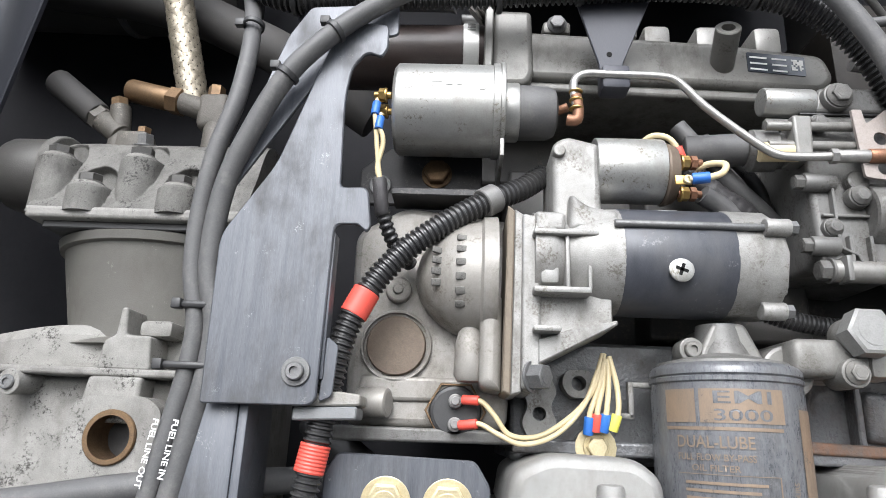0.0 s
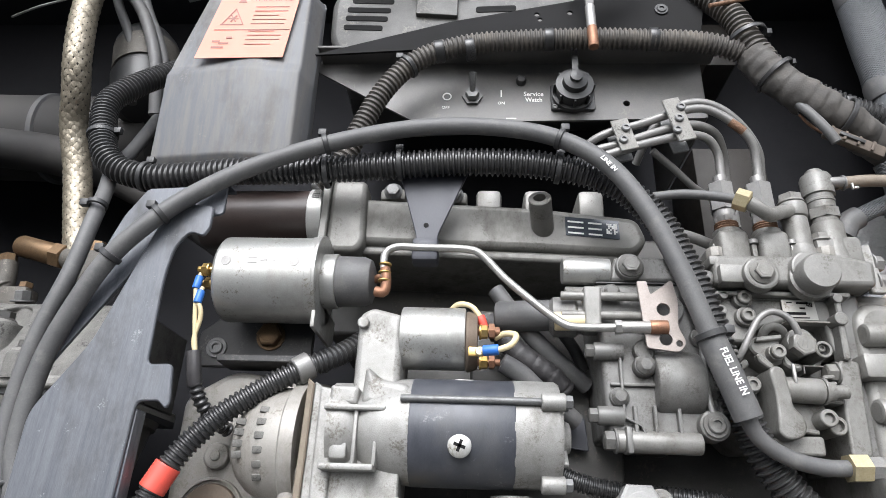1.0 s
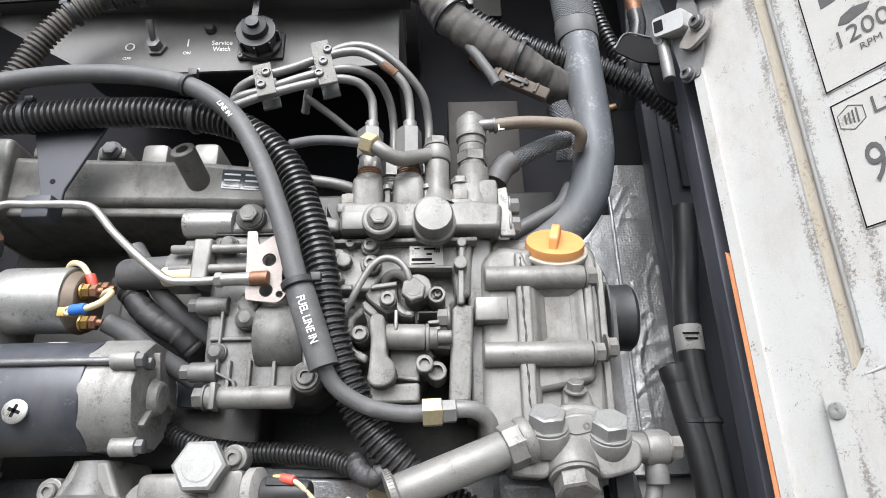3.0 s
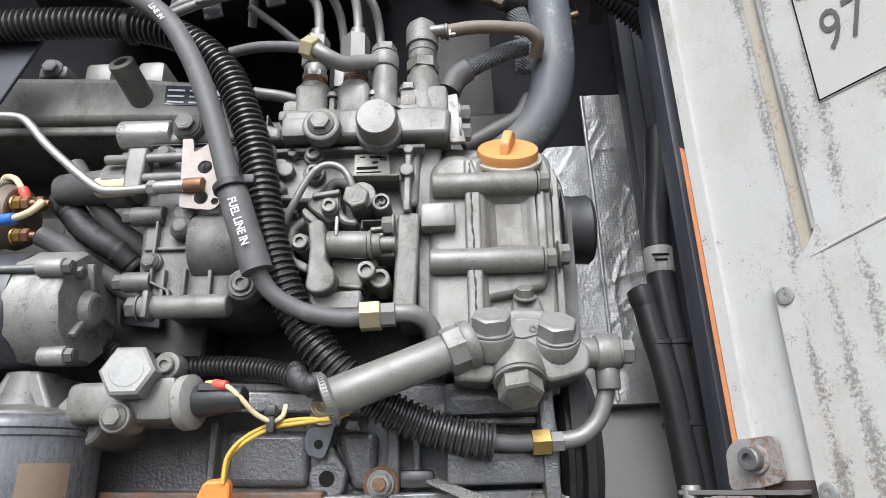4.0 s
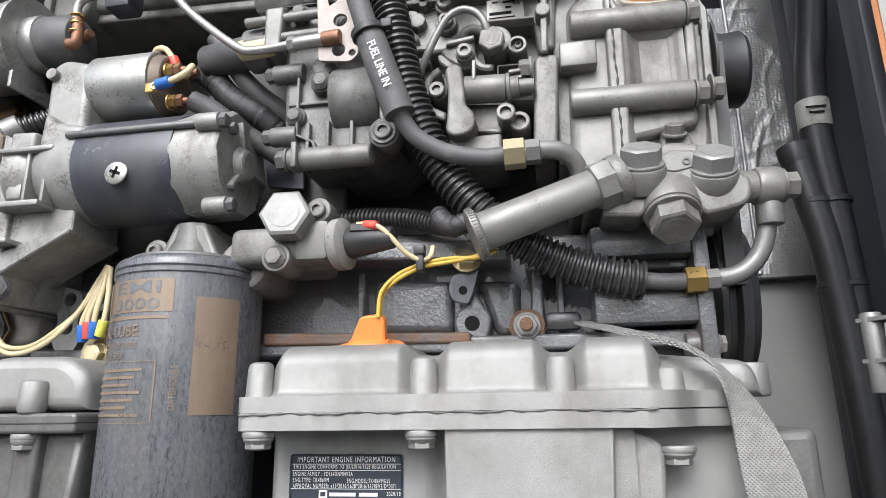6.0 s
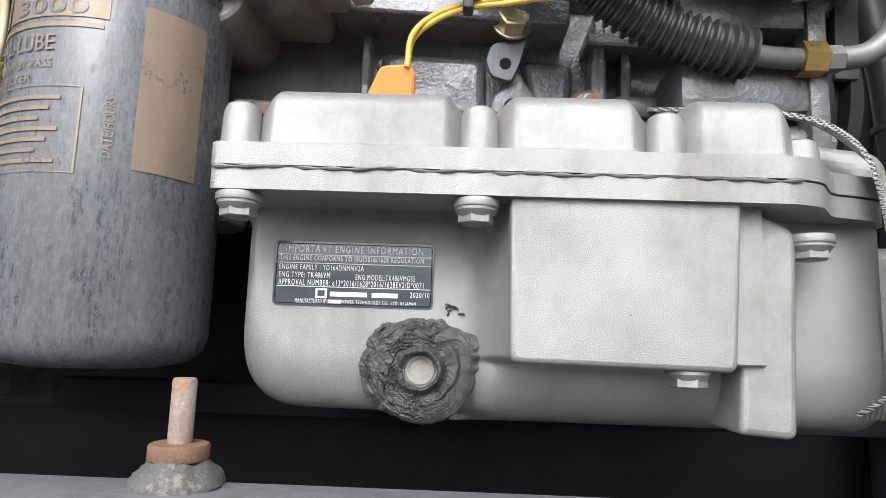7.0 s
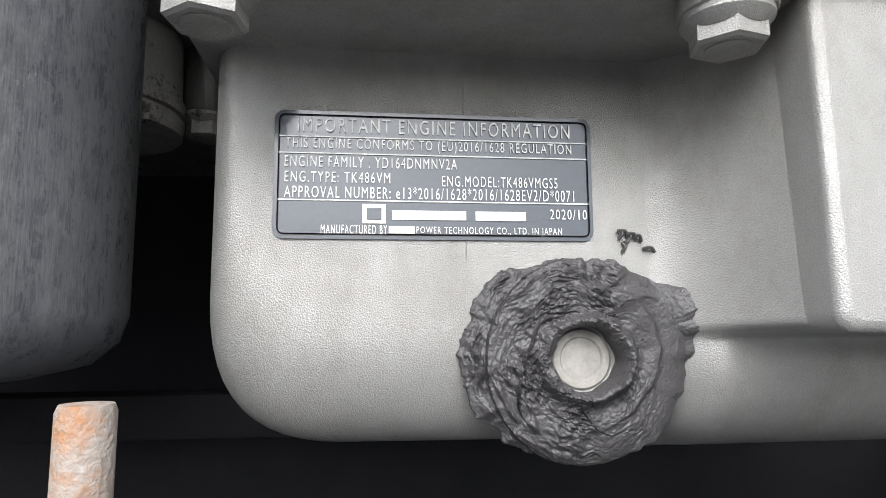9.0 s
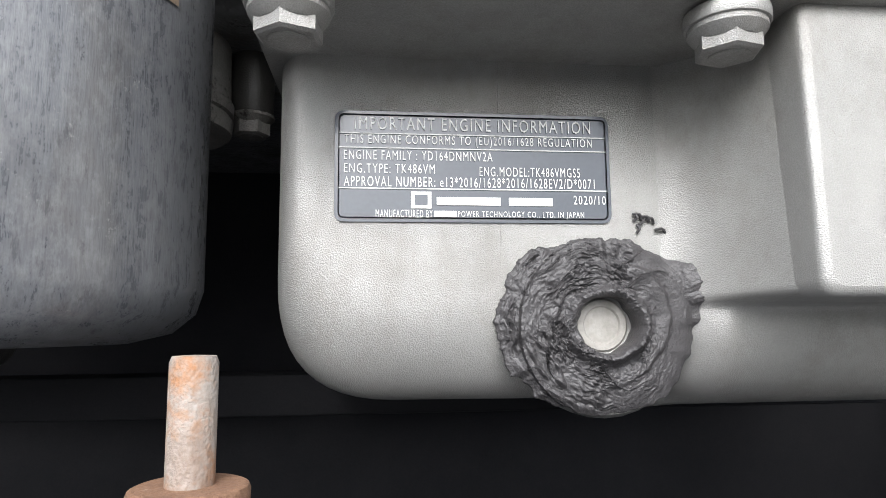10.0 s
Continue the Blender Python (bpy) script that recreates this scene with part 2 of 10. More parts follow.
ORANGE2 = mat("orange_rubber", (0.80, 0.26, 0.06), (0.66, 0.22, 0.05), 0.5, 0.0, scale=90, bump=0.03)
RED = mat("red_tape", (0.75, 0.09, 0.06), (0.55, 0.08, 0.06), 0.45, 0.0, scale=120, bump=0.04)
BLUE = mat("blue_terminal_sleeve", (0.03, 0.16, 0.55), (0.03, 0.12, 0.40), 0.4, 0.0, bump=0.03)
YELLOW = mat("yellow_wire", (0.66, 0.42, 0.05), (0.42, 0.27, 0.05), 0.45, 0.0, scale=180, bump=0.05)
CREAM = mat("cream_wire", (0.68, 0.58, 0.36), (0.52, 0.42, 0.24), 0.45, 0.0, bump=0.03)
LIME = mat("yellow_terminal_sleeve", (0.75, 0.72, 0.12), (0.6, 0.58, 0.10), 0.4, 0.0, bump=0.03)
WHITE = speckled("dirty_white_paint", (0.47, 0.468, 0.452), (0.40, 0.392, 0.370), (0.20, 0.175, 0.14), 0.5, 0.0, size=760, cover=0.395, soil=(0.24, 0.205, 0.155), soiled=0.55, scale=14, bump=0.05)
DECALW = speckled("aged_white_decal", (0.45, 0.442, 0.42), (0.38, 0.363, 0.33), (0.22, 0.19, 0.15), 0.45, 0.0, size=500, cover=0.40, scale=25, bump=0.02)
OCHRE = speckled("ochre_sealant_stain", (0.43, 0.40, 0.34), (0.37, 0.315, 0.235), (0.25, 0.19, 0.12), 0.7, 0.0, size=420, cover=0.37, scale=60, bump=0.2, stretch=(1, 1, 0.3))
SEALR = mat("rusty_orange_edge", (0.62, 0.25, 0.10), (0.40, 0.17, 0.08), 0.6, 0.0, scale=60, bump=0.1)
GREYP = mat("pale_grey_panel", (0.44, 0.44, 0.425), (0.36, 0.36, 0.345), 0.55, 0.0, scale=12, bump=0.04)
PUTTY = mat("black_sealant", (0.030, 0.0285, 0.0295), (0.052, 0.049, 0.050), 0.46, 0.0, scale=160, fine=1400, bump=0.25)
TEXTW = mat("white_print", (0.80, 0.80, 0.78), (0.66, 0.66, 0.63), 0.5, 0.0, bump=0.0)
TEXTB = mat("black_print", (0.008, 0.008, 0.008), (0.016, 0.016, 0.016), 0.7, 0.0, bump=0.0)
TEXTG = mat("faded_black_print", (0.055, 0.054, 0.052), (0.10, 0.098, 0.094), 0.6, 0.0, scale=120, bump=0.0)
TEXTB.node_tree.nodes["Principled BSDF"].inputs["Specular IOR Level"].default_value = 0.1
PLATEB = mat("blue_black_label", (0.045, 0.052, 0.065), (0.065, 0.075, 0.09), 0.17, 0.1, scale=60, bump=0.015, coat=0.4)
WARN = speckled("faded_orange_label", (0.60, 0.195, 0.125), (0.53, 0.200, 0.135), (0.40, 0.22, 0.17), 0.5, 0.0, size=190, cover=0.40, bump=0.02)
WARND = mat("brown_print", (0.17, 0.06, 0.045), (0.28, 0.11, 0.08), 0.5, 0.0, bump=0.0)
FILTM = speckled("scratched_black_canister", (0.046, 0.049, 0.056), (0.145, 0.150, 0.160), (0.25, 0.25, 0.245), 0.26, 0.1, size=820, cover=0.455, soil=(0.12, 0.108, 0.092), soiled=0.45, stretch=(5, 5, 0.45), scale=45, fine=500, bump=0.07, coat=0.3)
FILTM = stained(FILTM, (0.22, 0.222, 0.225), 0.40, scale=420, stretch=(1.0, 1.0, 0.55), low=0.47, high=0.66)
FILTM = stained(FILTM, (0.030, 0.031, 0.034), 0.55, scale=330, stretch=(1.3, 1.3, 0.4), low=0.56, high=0.66)
TAN = speckled("copper_tone_print", (0.26, 0.19, 0.13), (0.17, 0.13, 0.098), (0.07, 0.066, 0.063), 0.42, 0.2, size=420, cover=0.40, scale=70, bump=0.02, stretch=(3, 3, 0.6))
STBLK = speckled("scuffed_starter_black", (0.032, 0.035, 0.043), (0.070, 0.073, 0.085), (0.17, 0.172, 0.182), 0.36, 0.1, size=330, cover=0.425, soil=(0.10, 0.098, 0.095), soiled=0.55, stretch=(3, 3, 0.8), scale=50, bump=0.06)
HOUS = speckled("brownish_grey_cast_iron", (0.328, 0.312, 0.286), (0.205, 0.193, 0.175), (0.164, 0.149, 0.126), 0.42, 0.20, size=480, cover=0.365, soil=(0.107, 0.093, 0.073), soiled=0.65, scale=55, fine=1500, bump=0.13)
MANI = speckled("grey_manifold_paint", (0.203, 0.198, 0.183), (0.120, 0.117, 0.108), (0.096, 0.090, 0.078), 0.42, 0.20, size=480, cover=0.36, soil=(0.062, 0.056, 0.045), soiled=0.65, scale=55, fine=1500, bump=0.13)
OPPO = mat("plain_grey_wall_paint", (0.33, 0.335, 0.34), (0.27, 0.275, 0.28), 0.5, 0.0, scale=3)
FOIL = mat("crinkled_foil", (0.62, 0.62, 0.615), (0.42, 0.42, 0.42), 0.42, 0.65, scale=45, fine=260, bump=0.5)
GASKET = mat("brown_gasket", (0.20, 0.165, 0.12), (0.14, 0.115, 0.09), 0.7, 0.0, scale=80, bump=0.1)
ASPHALT = mat("worn_asphalt", (0.085, 0.084, 0.082), (0.055, 0.054, 0.053), 0.85, 0.0, scale=3, fine=90, bump=0.3)
BRAID = mat("steel_braid", (0.36, 0.32, 0.25), (0.19, 0.165, 0.125), 0.42, 0.55, scale=300, fine=700, bump=0.2)
BRAIDU = mat("dirty_braid_core", (0.045, 0.04, 0.034), (0.025, 0.022, 0.02), 0.8, 0.0, scale=200)
PUMPM = speckled("soiled_pump_paint", (0.224, 0.219, 0.206), (0.125, 0.122, 0.113), (0.100, 0.094, 0.081), 0.42, 0.20, size=520, cover=0.35, soil=(0.065, 0.059, 0.047), soiled=0.65, scale=60, fine=1500, bump=0.13)
BRIGHTZ = speckled("bright_zinc", (0.58, 0.58, 0.56), (0.46, 0.455, 0.44), (0.25, 0.2, 0.15), 0.4, 0.3, size=240, cover=0.39, scale=80, bump=0.06)
DULLZ = mat("dull_zinc_casting", (0.21, 0.215, 0.218), (0.155, 0.158, 0.16), 0.5, 0.25, scale=90, bump=0.08)
PLUGZ = mat("pale_zinc_plug", (0.27, 0.268, 0.258), (0.20, 0.198, 0.19), 0.48, 0.3, scale=110, bump=0.08)
WETB = stained(mat("oil_wet_casting", (0.155, 0.158, 0.162), (0.085, 0.087, 0.091), 0.30, 0.15, scale=45, fine=420, bump=0.42, coat=0.35), (0.07, 0.055, 0.042), 0.7, scale=30)
LEDGER = stained(mat("rust_stained_ledge", (0.115, 0.095, 0.080), (0.070, 0.058, 0.050), 0.45, 0.1, scale=60, fine=420, bump=0.3), (0.17, 0.075, 0.035), 0.85, scale=45, low=0.42, high=0.60)
PALEP = mat("pale_worn_plug", (0.33, 0.315, 0.29), (0.21, 0.20, 0.18), 0.6, 0.2, scale=170, bump=0.2)
VENTM = speckled("dusty_grey_cover", (0.092, 0.090, 0.086), (0.058, 0.056, 0.054), (0.13, 0.122, 0.11), 0.55, 0.1, size=300, cover=0.37, scale=40, bump=0.06)
STRAP = mat("tinned_braid", (0.50, 0.495, 0.47), (0.27, 0.265, 0.25), 0.5, 0.4, scale=140, fine=900, bump=0.4)


def weave(m, wave_scale, depth):
    """Adds a crossed diagonal weave in relief to a material."""
    nt = m.node_tree
    b = nt.nodes["Principled BSDF"]
    tc = nt.nodes.new("ShaderNodeTexCoord")
    add = nt.nodes.new("ShaderNodeMath")
    add.operation = "MAXIMUM"
    for i, turn in enumerate((45, -45)):
        mp, wv = nt.nodes.new("ShaderNodeMapping"), nt.nodes.new("ShaderNodeTexWave")
        mp.inputs["Rotation"].default_value = (0, radians(turn), 0)
        wv.inputs["Scale"].default_value = wave_scale
        nt.links.new(tc.outputs["Object"], mp.inputs["Vector"])
        nt.links.new(mp.outputs[0], wv.inputs["Vector"])
        nt.links.new(wv.outputs["Fac"], add.inputs[i])
    bp = nt.nodes.new("ShaderNodeBump")
    bp.inputs["Strength"].default_value, bp.inputs["Distance"].default_value = 0.9, depth
    nt.links.new(add.outputs[0], bp.inputs["Height"])
    nt.links.new(bp.outputs[0], b.inputs["Normal"])


weave(STRAP, 215, 0.0016)


def scrim(m, wave_scale, depth):
    """Presses a fine square mesh into a foil."""
    nt = m.node_tree
    b = nt.nodes["Principled BSDF"]
    tc, add = nt.nodes.new("ShaderNodeTexCoord"), nt.nodes.new("ShaderNodeMath")
    add.operation = "MAXIMUM"
    for i, axis in enumerate(("X", "Z")):
        wv = nt.nodes.new("ShaderNodeTexWave")
        wv.bands_direction = axis
        wv.inputs["Scale"].default_value, wv.inputs["Distortion"].default_value, wv.inputs["Detail"].default_value = wave_scale, 1.5, 1
        wv.inputs["Detail Scale"].default_value = 0.6
        nt.links.new(tc.outputs["Object"], wv.inputs["Vector"])
        nt.links.new(wv.outputs["Fac"], add.inputs[i])
    bp = nt.nodes.new("ShaderNodeBump")
    bp.inputs["Strength"].default_value, bp.inputs["Distance"].default_value = 0.55, depth
    nt.links.new(add.outputs[0], bp.inputs["Height"])
    old = b.inputs["Normal"].links[0].from_node
    nt.links.new(old.outputs[0], bp.inputs["Normal"])
    nt.links.new(bp.outputs[0], b.inputs["Normal"])


scrim(FOIL, 90, 0.00026)
SLEEVE = mat("braided_sleeve", (0.075, 0.08, 0.085), (0.14, 0.145, 0.15), 0.6, 0.0, scale=200)
weave(SLEEVE, 175, 0.0010)


def streaked(name, origin, axis, bands):
    """White paint with speckled dark run-off streaks at given distances along a panel."""
    m = speckled(name, (0.465, 0.462, 0.446), (0.40, 0.393, 0.373), (0.22, 0.19, 0.15), 0.5, 0.0, size=760, cover=0.415, soil=(0.33, 0.29, 0.235), soiled=0.45, scale=14, bump=0.05)
    nt = m.node_tree
    b = nt.nodes["Principled BSDF"]
    geo, dot, off = nt.nodes.new("ShaderNodeNewGeometry"), nt.nodes.new("ShaderNodeVectorMath"), nt.nodes.new("ShaderNodeVectorMath")
    off.operation, dot.operation = "SUBTRACT", "DOT_PRODUCT"
    off.inputs[1].default_value, dot.inputs[1].default_value = origin, axis
    nt.links.new(geo.outputs["Position"], off.inputs[0])
    nt.links.new(off.outputs[0], dot.inputs[0])
    mp, wob, fine = nt.nodes.new("ShaderNodeMapping"), nt.nodes.new("ShaderNodeTexNoise"), nt.nodes.new("ShaderNodeTexNoise")
    mp.inputs["Scale"].default_value = (1, 1, 0.25)
    wob.inputs["Scale"].default_value, wob.inputs["Detail"].default_value = 40, 4
    fine.inputs["Scale"].default_value, fine.inputs["Detail"].default_value, fine.inputs["Roughness"].default_value = 520, 5, 0.75
    nt.links.new(geo.outputs["Position"], mp.inputs["Vector"])
    nt.links.new(mp.outputs[0], wob.inputs["Vector"])
    nt.links.new(geo.outputs["Position"], fine.inputs["Vector"])
    big, torn = nt.nodes.new("ShaderNodeTexNoise"), nt.nodes.new("ShaderNodeMath")
    big.inputs["Scale"].default_value, big.inputs["Detail"].default_value = 26, 3
    torn.operation, torn.inputs[1].default_value = "MULTIPLY_ADD", 0.75
    low = nt.nodes.new("ShaderNodeMath")
    low.operation, low.inputs[1].default_value = "SUBTRACT", 0.43
    nt.links.new(geo.outputs["Position"], big.inputs["Vector"])
    nt.links.new(fine.outputs["Fac"], low.inputs[0])
    nt.links.new(big.outputs["Fac"], torn.inputs[0])
    nt.links.new(low.outputs[0], torn.inputs[2])
    shift = nt.nodes.new("ShaderNodeMath")
    shift.operation, shift.inputs[1].default_value = "MULTIPLY_ADD", 0.012
    nt.links.new(wob.outputs["Fac"], shift.inputs[0])
    nt.links.new(dot.outputs["Value"], shift.inputs[2])
    last = b.inputs["Base Color"].links[0].from_socket
    for at, half in bands:
        d = nt.nodes.new("ShaderNodeMath")
        d.operation, d.inputs[1].default_value = "SUBTRACT", at + 0.006
        nt.links.new(shift.outputs[0], d.inputs[0])
        ab = nt.nodes.new("ShaderNodeMath")
        ab.operation = "ABSOLUTE"
        nt.links.new(d.outputs[0], ab.inputs[0])
        dens = nt.nodes.new("ShaderNodeMapRange")
        dens.inputs["From Min"].default_value, dens.inputs["From Max"].default_value = 0.0, half * 2.2
        dens.inputs["To Min"].default_value, dens.inputs["To Max"].default_value = 0.19, -0.09
        nt.links.new(ab.outputs[0], dens.inputs["Value"])
        sm = nt.nodes.new("ShaderNodeMath")
        sm.operation = "ADD"
        nt.links.new(dens.outputs[0], sm.inputs[0])
        nt.links.new(torn.outputs[0], sm.inputs[1])
        th = nt.nodes.new("ShaderNodeMapRange")
        th.inputs["From Min"].default_value, th.inputs["From Max"].default_value, th.inputs["To Max"].default_value = 0.55, 0.69, 0.62
        nt.links.new(sm.outputs[0], th.inputs["Value"])
        mix = nt.nodes.new("ShaderNodeMix")
        mix.data_type = "RGBA"
        nt.links.new(th.outputs[0], mix.inputs["Factor"])
        nt.links.new(last, mix.inputs["A"])
        mix.inputs["B"].default_value = (0.075, 0.058, 0.04, 1)
        last = mix.outputs["Result"]
    nt.links.new(last, b.inputs["Base Color"])
    return m


# ---- mesh helpers ----
ORIGIN = {}


def thing(name, at, label, category, kind="", group=""):
    ob = new(name)
    ob.empty_display_size = 0.02
    ob.location = at
    ORIGIN[ob] = Vector(at)
    return tagged(ob, label, category, group, kind)


def shade(bm, sharp=38):
    """Smooth faces with hard edges past an angle and round large flat caps."""
    lim = radians(sharp)
    for f in bm.faces:
        f.smooth = True
    for e in bm.edges:
        fs = e.link_faces
        caps = sum(len(f.verts) > 7 for f in fs)
        e.smooth = len(fs) == 2 and e.calc_face_angle(0) < (lim if caps != 1 else radians(5))


def part(name, bm, material, parent, label="", sharp=38):
    """Links a bmesh, built in world places, as one mesh under a thing or a part."""
    o = ORIGIN[parent]
    bmesh.ops.recalc_face_normals(bm, faces=bm.faces)
    bmesh.ops.translate(bm, verts=bm.verts, vec=-o)
    me = bpy.data.meshes.new(name)
    shade(bm, sharp)
    bm.to_mesh(me)
    bm.free()
    me.materials.append(material)
    ob = new(name, me)
    ob.parent = parent
    ORIGIN[ob] = o
    return tagged(ob, label)


def solid(name, bm, material, label, category, kind="", group="", sharp=38):
    """A thing that is a single mesh, with its origin at the middle of its underside."""
    vs = [v.co for v in bm.verts]
    lo, hi = Vector([min(v[i] for v in vs) for i in range(3)]), Vector([max(v[i] for v in vs) for i in range(3)])
    o = Vector(((lo.x + hi.x) / 2, (lo.y + hi.y) / 2, lo.z))
    bmesh.ops.recalc_face_normals(bm, faces=bm.faces)
    bmesh.ops.translate(bm, verts=bm.verts, vec=-o)
    me = bpy.data.meshes.new(name)
    shade(bm, sharp)
    bm.to_mesh(me)
    bm.free()
    me.materials.append(material)
    ob = new(name, me)
    ob.location = o
    ORIGIN[ob] = o
    return tagged(ob, label, category, group, kind)


def join(*bms):
    out = bms[0]
    for b in bms[1:]:
        me = bpy.data.meshes.new("tmp")
        b.to_mesh(me)
        b.free()
        out.from_mesh(me)
        bpy.data.meshes.remove(me)
    return out


def bevel(bm, d, seg=2, edges=None):
    if d > 0:
        bmesh.ops.bevel(bm, geom=list(edges or bm.edges), offset=d, segments=seg, profile=0.5, affect="EDGES", clamp_overlap=True)
    return bm


def bx(x0, x1, y0, y1, z0, z1, d=0.003, seg=2):
    bm = bmesh.new()
    bmesh.ops.create_cube(bm, size=1, matrix=Matrix.Translation(((x0 + x1) / 2, (y0 + y1) / 2, (z0 + z1) / 2)) @ Matrix.Diagonal((x1 - x0, y1 - y0, z1 - z0, 1)))
    return bevel(bm, min(d, 0.45 * min(x1 - x0, y1 - y0, z1 - z0)), seg)


def turned(bm, centre, rx=0, ry=0, rz=0):
    """Turns a bmesh about a place."""
    c = Matrix.Translation(centre)
    bmesh.ops.transform(bm, matrix=c @ pose(0, 0, 0, rx, ry, rz) @ c.inverted(), verts=bm.verts)
    return bm


def along(a, b):
    """The pose at a whose z axis points to b."""
    d = Vector(b) - Vector(a)
    return Matrix.Translation(a) @ d.to_track_quat("Z", "Y").to_matrix().to_4x4()


def lathe(a, b, profile, seg=36, hollow=False):
    """A turned body: profile of (share of the way from a to b in metres, radius)."""
    bm = bmesh.new()
    m = along(a, b)
    rings = []
    for h, r in profile:
        rings.append([bm.verts.new(m @ Vector((r * math.cos(2 * math.pi * i / seg), r * math.sin(2 * math.pi * i / seg), h))) for i in range(seg)])
    for p, q in zip(rings, rings[1:]):
        for i in range(seg):
            bm.faces.new((p[i], p[(i + 1) % seg], q[(i + 1) % seg], q[i]))
    if not hollow:
        bm.faces.new(rings[0])
        bm.faces.new(rings[-1])
    return bm


def crumpled(bm, amount, scale):
    """Pushes a body in and out along its normals by noise."""
    bm.normal_update()
    moves = [(v, v.normal * (amount * noise.noise(v.co * scale) + 0.5 * amount * noise.noise(v.co * scale * 2.7))) for v in bm.verts]
    for v, d in moves:
        v.co += d
    return bm


def cyl(a, b, r, d=0.001, r2=None, seg=32):
    n = (Vector(b) - Vector(a)).length
    r2 = r if r2 is None else r2
    d = min(d, 0.45 * n, 0.45 * min(r, r2))
    if d <= 0:
        return lathe(a, b, [(0, r), (n, r2)], seg)
    return lathe(a, b, [(0, r - d), (d * 0.3, r - d * 0.3), (d, r), (n - d, r2), (n - d * 0.3, r2 - d * 0.3), (n, r2 - d)], seg)


def ring(a, b, r_out, r_in, seg=32):
    n = (Vector(b) - Vector(a)).length
    d = min(0.0008, (r_out - r_in) * 0.3)
    bm = lathe(a, b, [(0, r_in), (0, r_out - d), (d, r_out), (n - d, r_out), (n, r_out - d), (n, r_in), (0, r_in)], seg, hollow=True)
    bmesh.ops.remove_doubles(bm, verts=bm.verts, dist=1e-6)
    return bm


def rounded(pts, radii, seg=9):
    """A closed outline in the plane with its corners rounded."""
    out = []
    n = len(pts)
    if not hasattr(radii, "__len__"):
        radii = [radii] * n
    for i in range(n):
        p, a, b = Vector(pts[i]), Vector(pts[i - 1]), Vector(pts[(i + 1) % n])
        r = min(radii[i], 0.45 * (a - p).length, 0.45 * (b - p).length)
        if r <= 0:
            out.append(p)
            continue
        s, e = p + (a - p).normalized() * r, p + (b - p).normalized() * r
        for k in range(seg + 1):
            t = k / seg
            out.append(s * (1 - t) ** 2 + p * 2 * t * (1 - t) + e * t * t)
    return out


def slab(pts, y0, y1, radius=0.003, d=0.0008, holes=()):
    """A plate with an outline in x and z, from y0 (its face) back to y1."""
    bm = bmesh.new()
    out = rounded(pts, radius)
    if holes:
        loops = [out] + [[Vector((cx + r * math.cos(-2 * math.pi * i / 20), cz + r * math.sin(-2 * math.pi * i / 20))) for i in range(20)] for cx, cz, r in holes]
        edges = []
        for lp in loops:
            vs = [bm.verts.new((p.x, y0, p.y)) for p in lp]
            edges += [bm.edges.new((vs[i], vs[(i + 1) % len(vs)])) for i in range(len(vs))]
        bmesh.ops.triangle_fill(bm, use_beauty=True, use_dissolve=False, edges=edges)
        faces = list(bm.faces)
        # the fill covers the holes too: take those faces out
        for f in faces:
            c = f.calc_center_median()
            if any((c.x - cx) ** 2 + (c.z - cz) ** 2 < (r * 0.97) ** 2 for cx, cz, r in holes):
                bm.faces.remove(f)
        ext = bmesh.ops.extrude_face_region(bm, geom=list(bm.faces))
        bmesh.ops.translate(bm, verts=[g for g in ext["geom"] if isinstance(g, bmesh.types.BMVert)], vec=(0, y1 - y0, 0))
        return bm
    base = [Vector(p) for p in pts]
    rad = list(radius) if hasattr(radius, "__len__") else [radius] * len(base)
    n = len(base)
    if sum(base[i].x * base[(i + 1) % n].y - base[(i + 1) % n].x * base[i].y for i in range(n)) < 0:
        base.reverse()
        rad.reverse()
    inward = []
    for i in range(n):
        e0, e1 = (base[i] - base[i - 1]).normalized(), (base[(i + 1) % n] - base[i]).normalized()
        n0, n1 = Vector((-e0.y, e0.x)), Vector((-e1.y, e1.x))
        k = n0 + n1
        inward.append(k / max(0.35, k.length_squared / 2) if k.length > 1e-6 else n0)
    d = min([d] + [0.4 * (base[i] - base[i - 1]).length for i in range(n)])
    steps = [(1 - math.sin(k * math.pi / 22), 1 - math.cos(k * math.pi / 22)) for k in range(12)] if d > 0.0095 else [(1.0, 0.0), (0.5, 0.134), (0.134, 0.5), (0.0, 1.0)] if d > 0.0015 else [(1.0, 0.0), (0.0, 1.0)] if d > 0 else [(0.0, 0.0)]
    rings = []
    for i, j in steps:
        lp = rounded([p + w * d * i for p, w in zip(base, inward)], [max(r - 0.6 * d * i, 0.0002) if r > 0 else 0 for r in rad])
        rings.append([bm.verts.new((p.x, y0 + (d * j if y1 > y0 else -d * j), p.y)) for p in lp])
    out = rounded(base, [max(r, 0.0002) if r > 0 else 0 for r in rad])
    n = len(out)
    rings.append([bm.verts.new((p.x, y1, p.y)) for p in out])
    bm.faces.new(rings[0])
    bm.faces.new(list(reversed(rings[-1])))
    for p, q in zip(rings, rings[1:]):
        for i in range(n):
            bm.faces.new((p[i], q[i], q[(i + 1) % n], p[(i + 1) % n]))
    return bm


def prism(pts, z0, z1, radius=0.002):
    """An upright body with an outline in x and y."""
    bm = slab([(p[0], p[1]) for p in pts], 0, 1, radius, 0)
    for v in bm.verts:
        v.co = Vector((v.co.x, v.co.z, z0 + (z1 - z0) * v.co.y))
    return bm


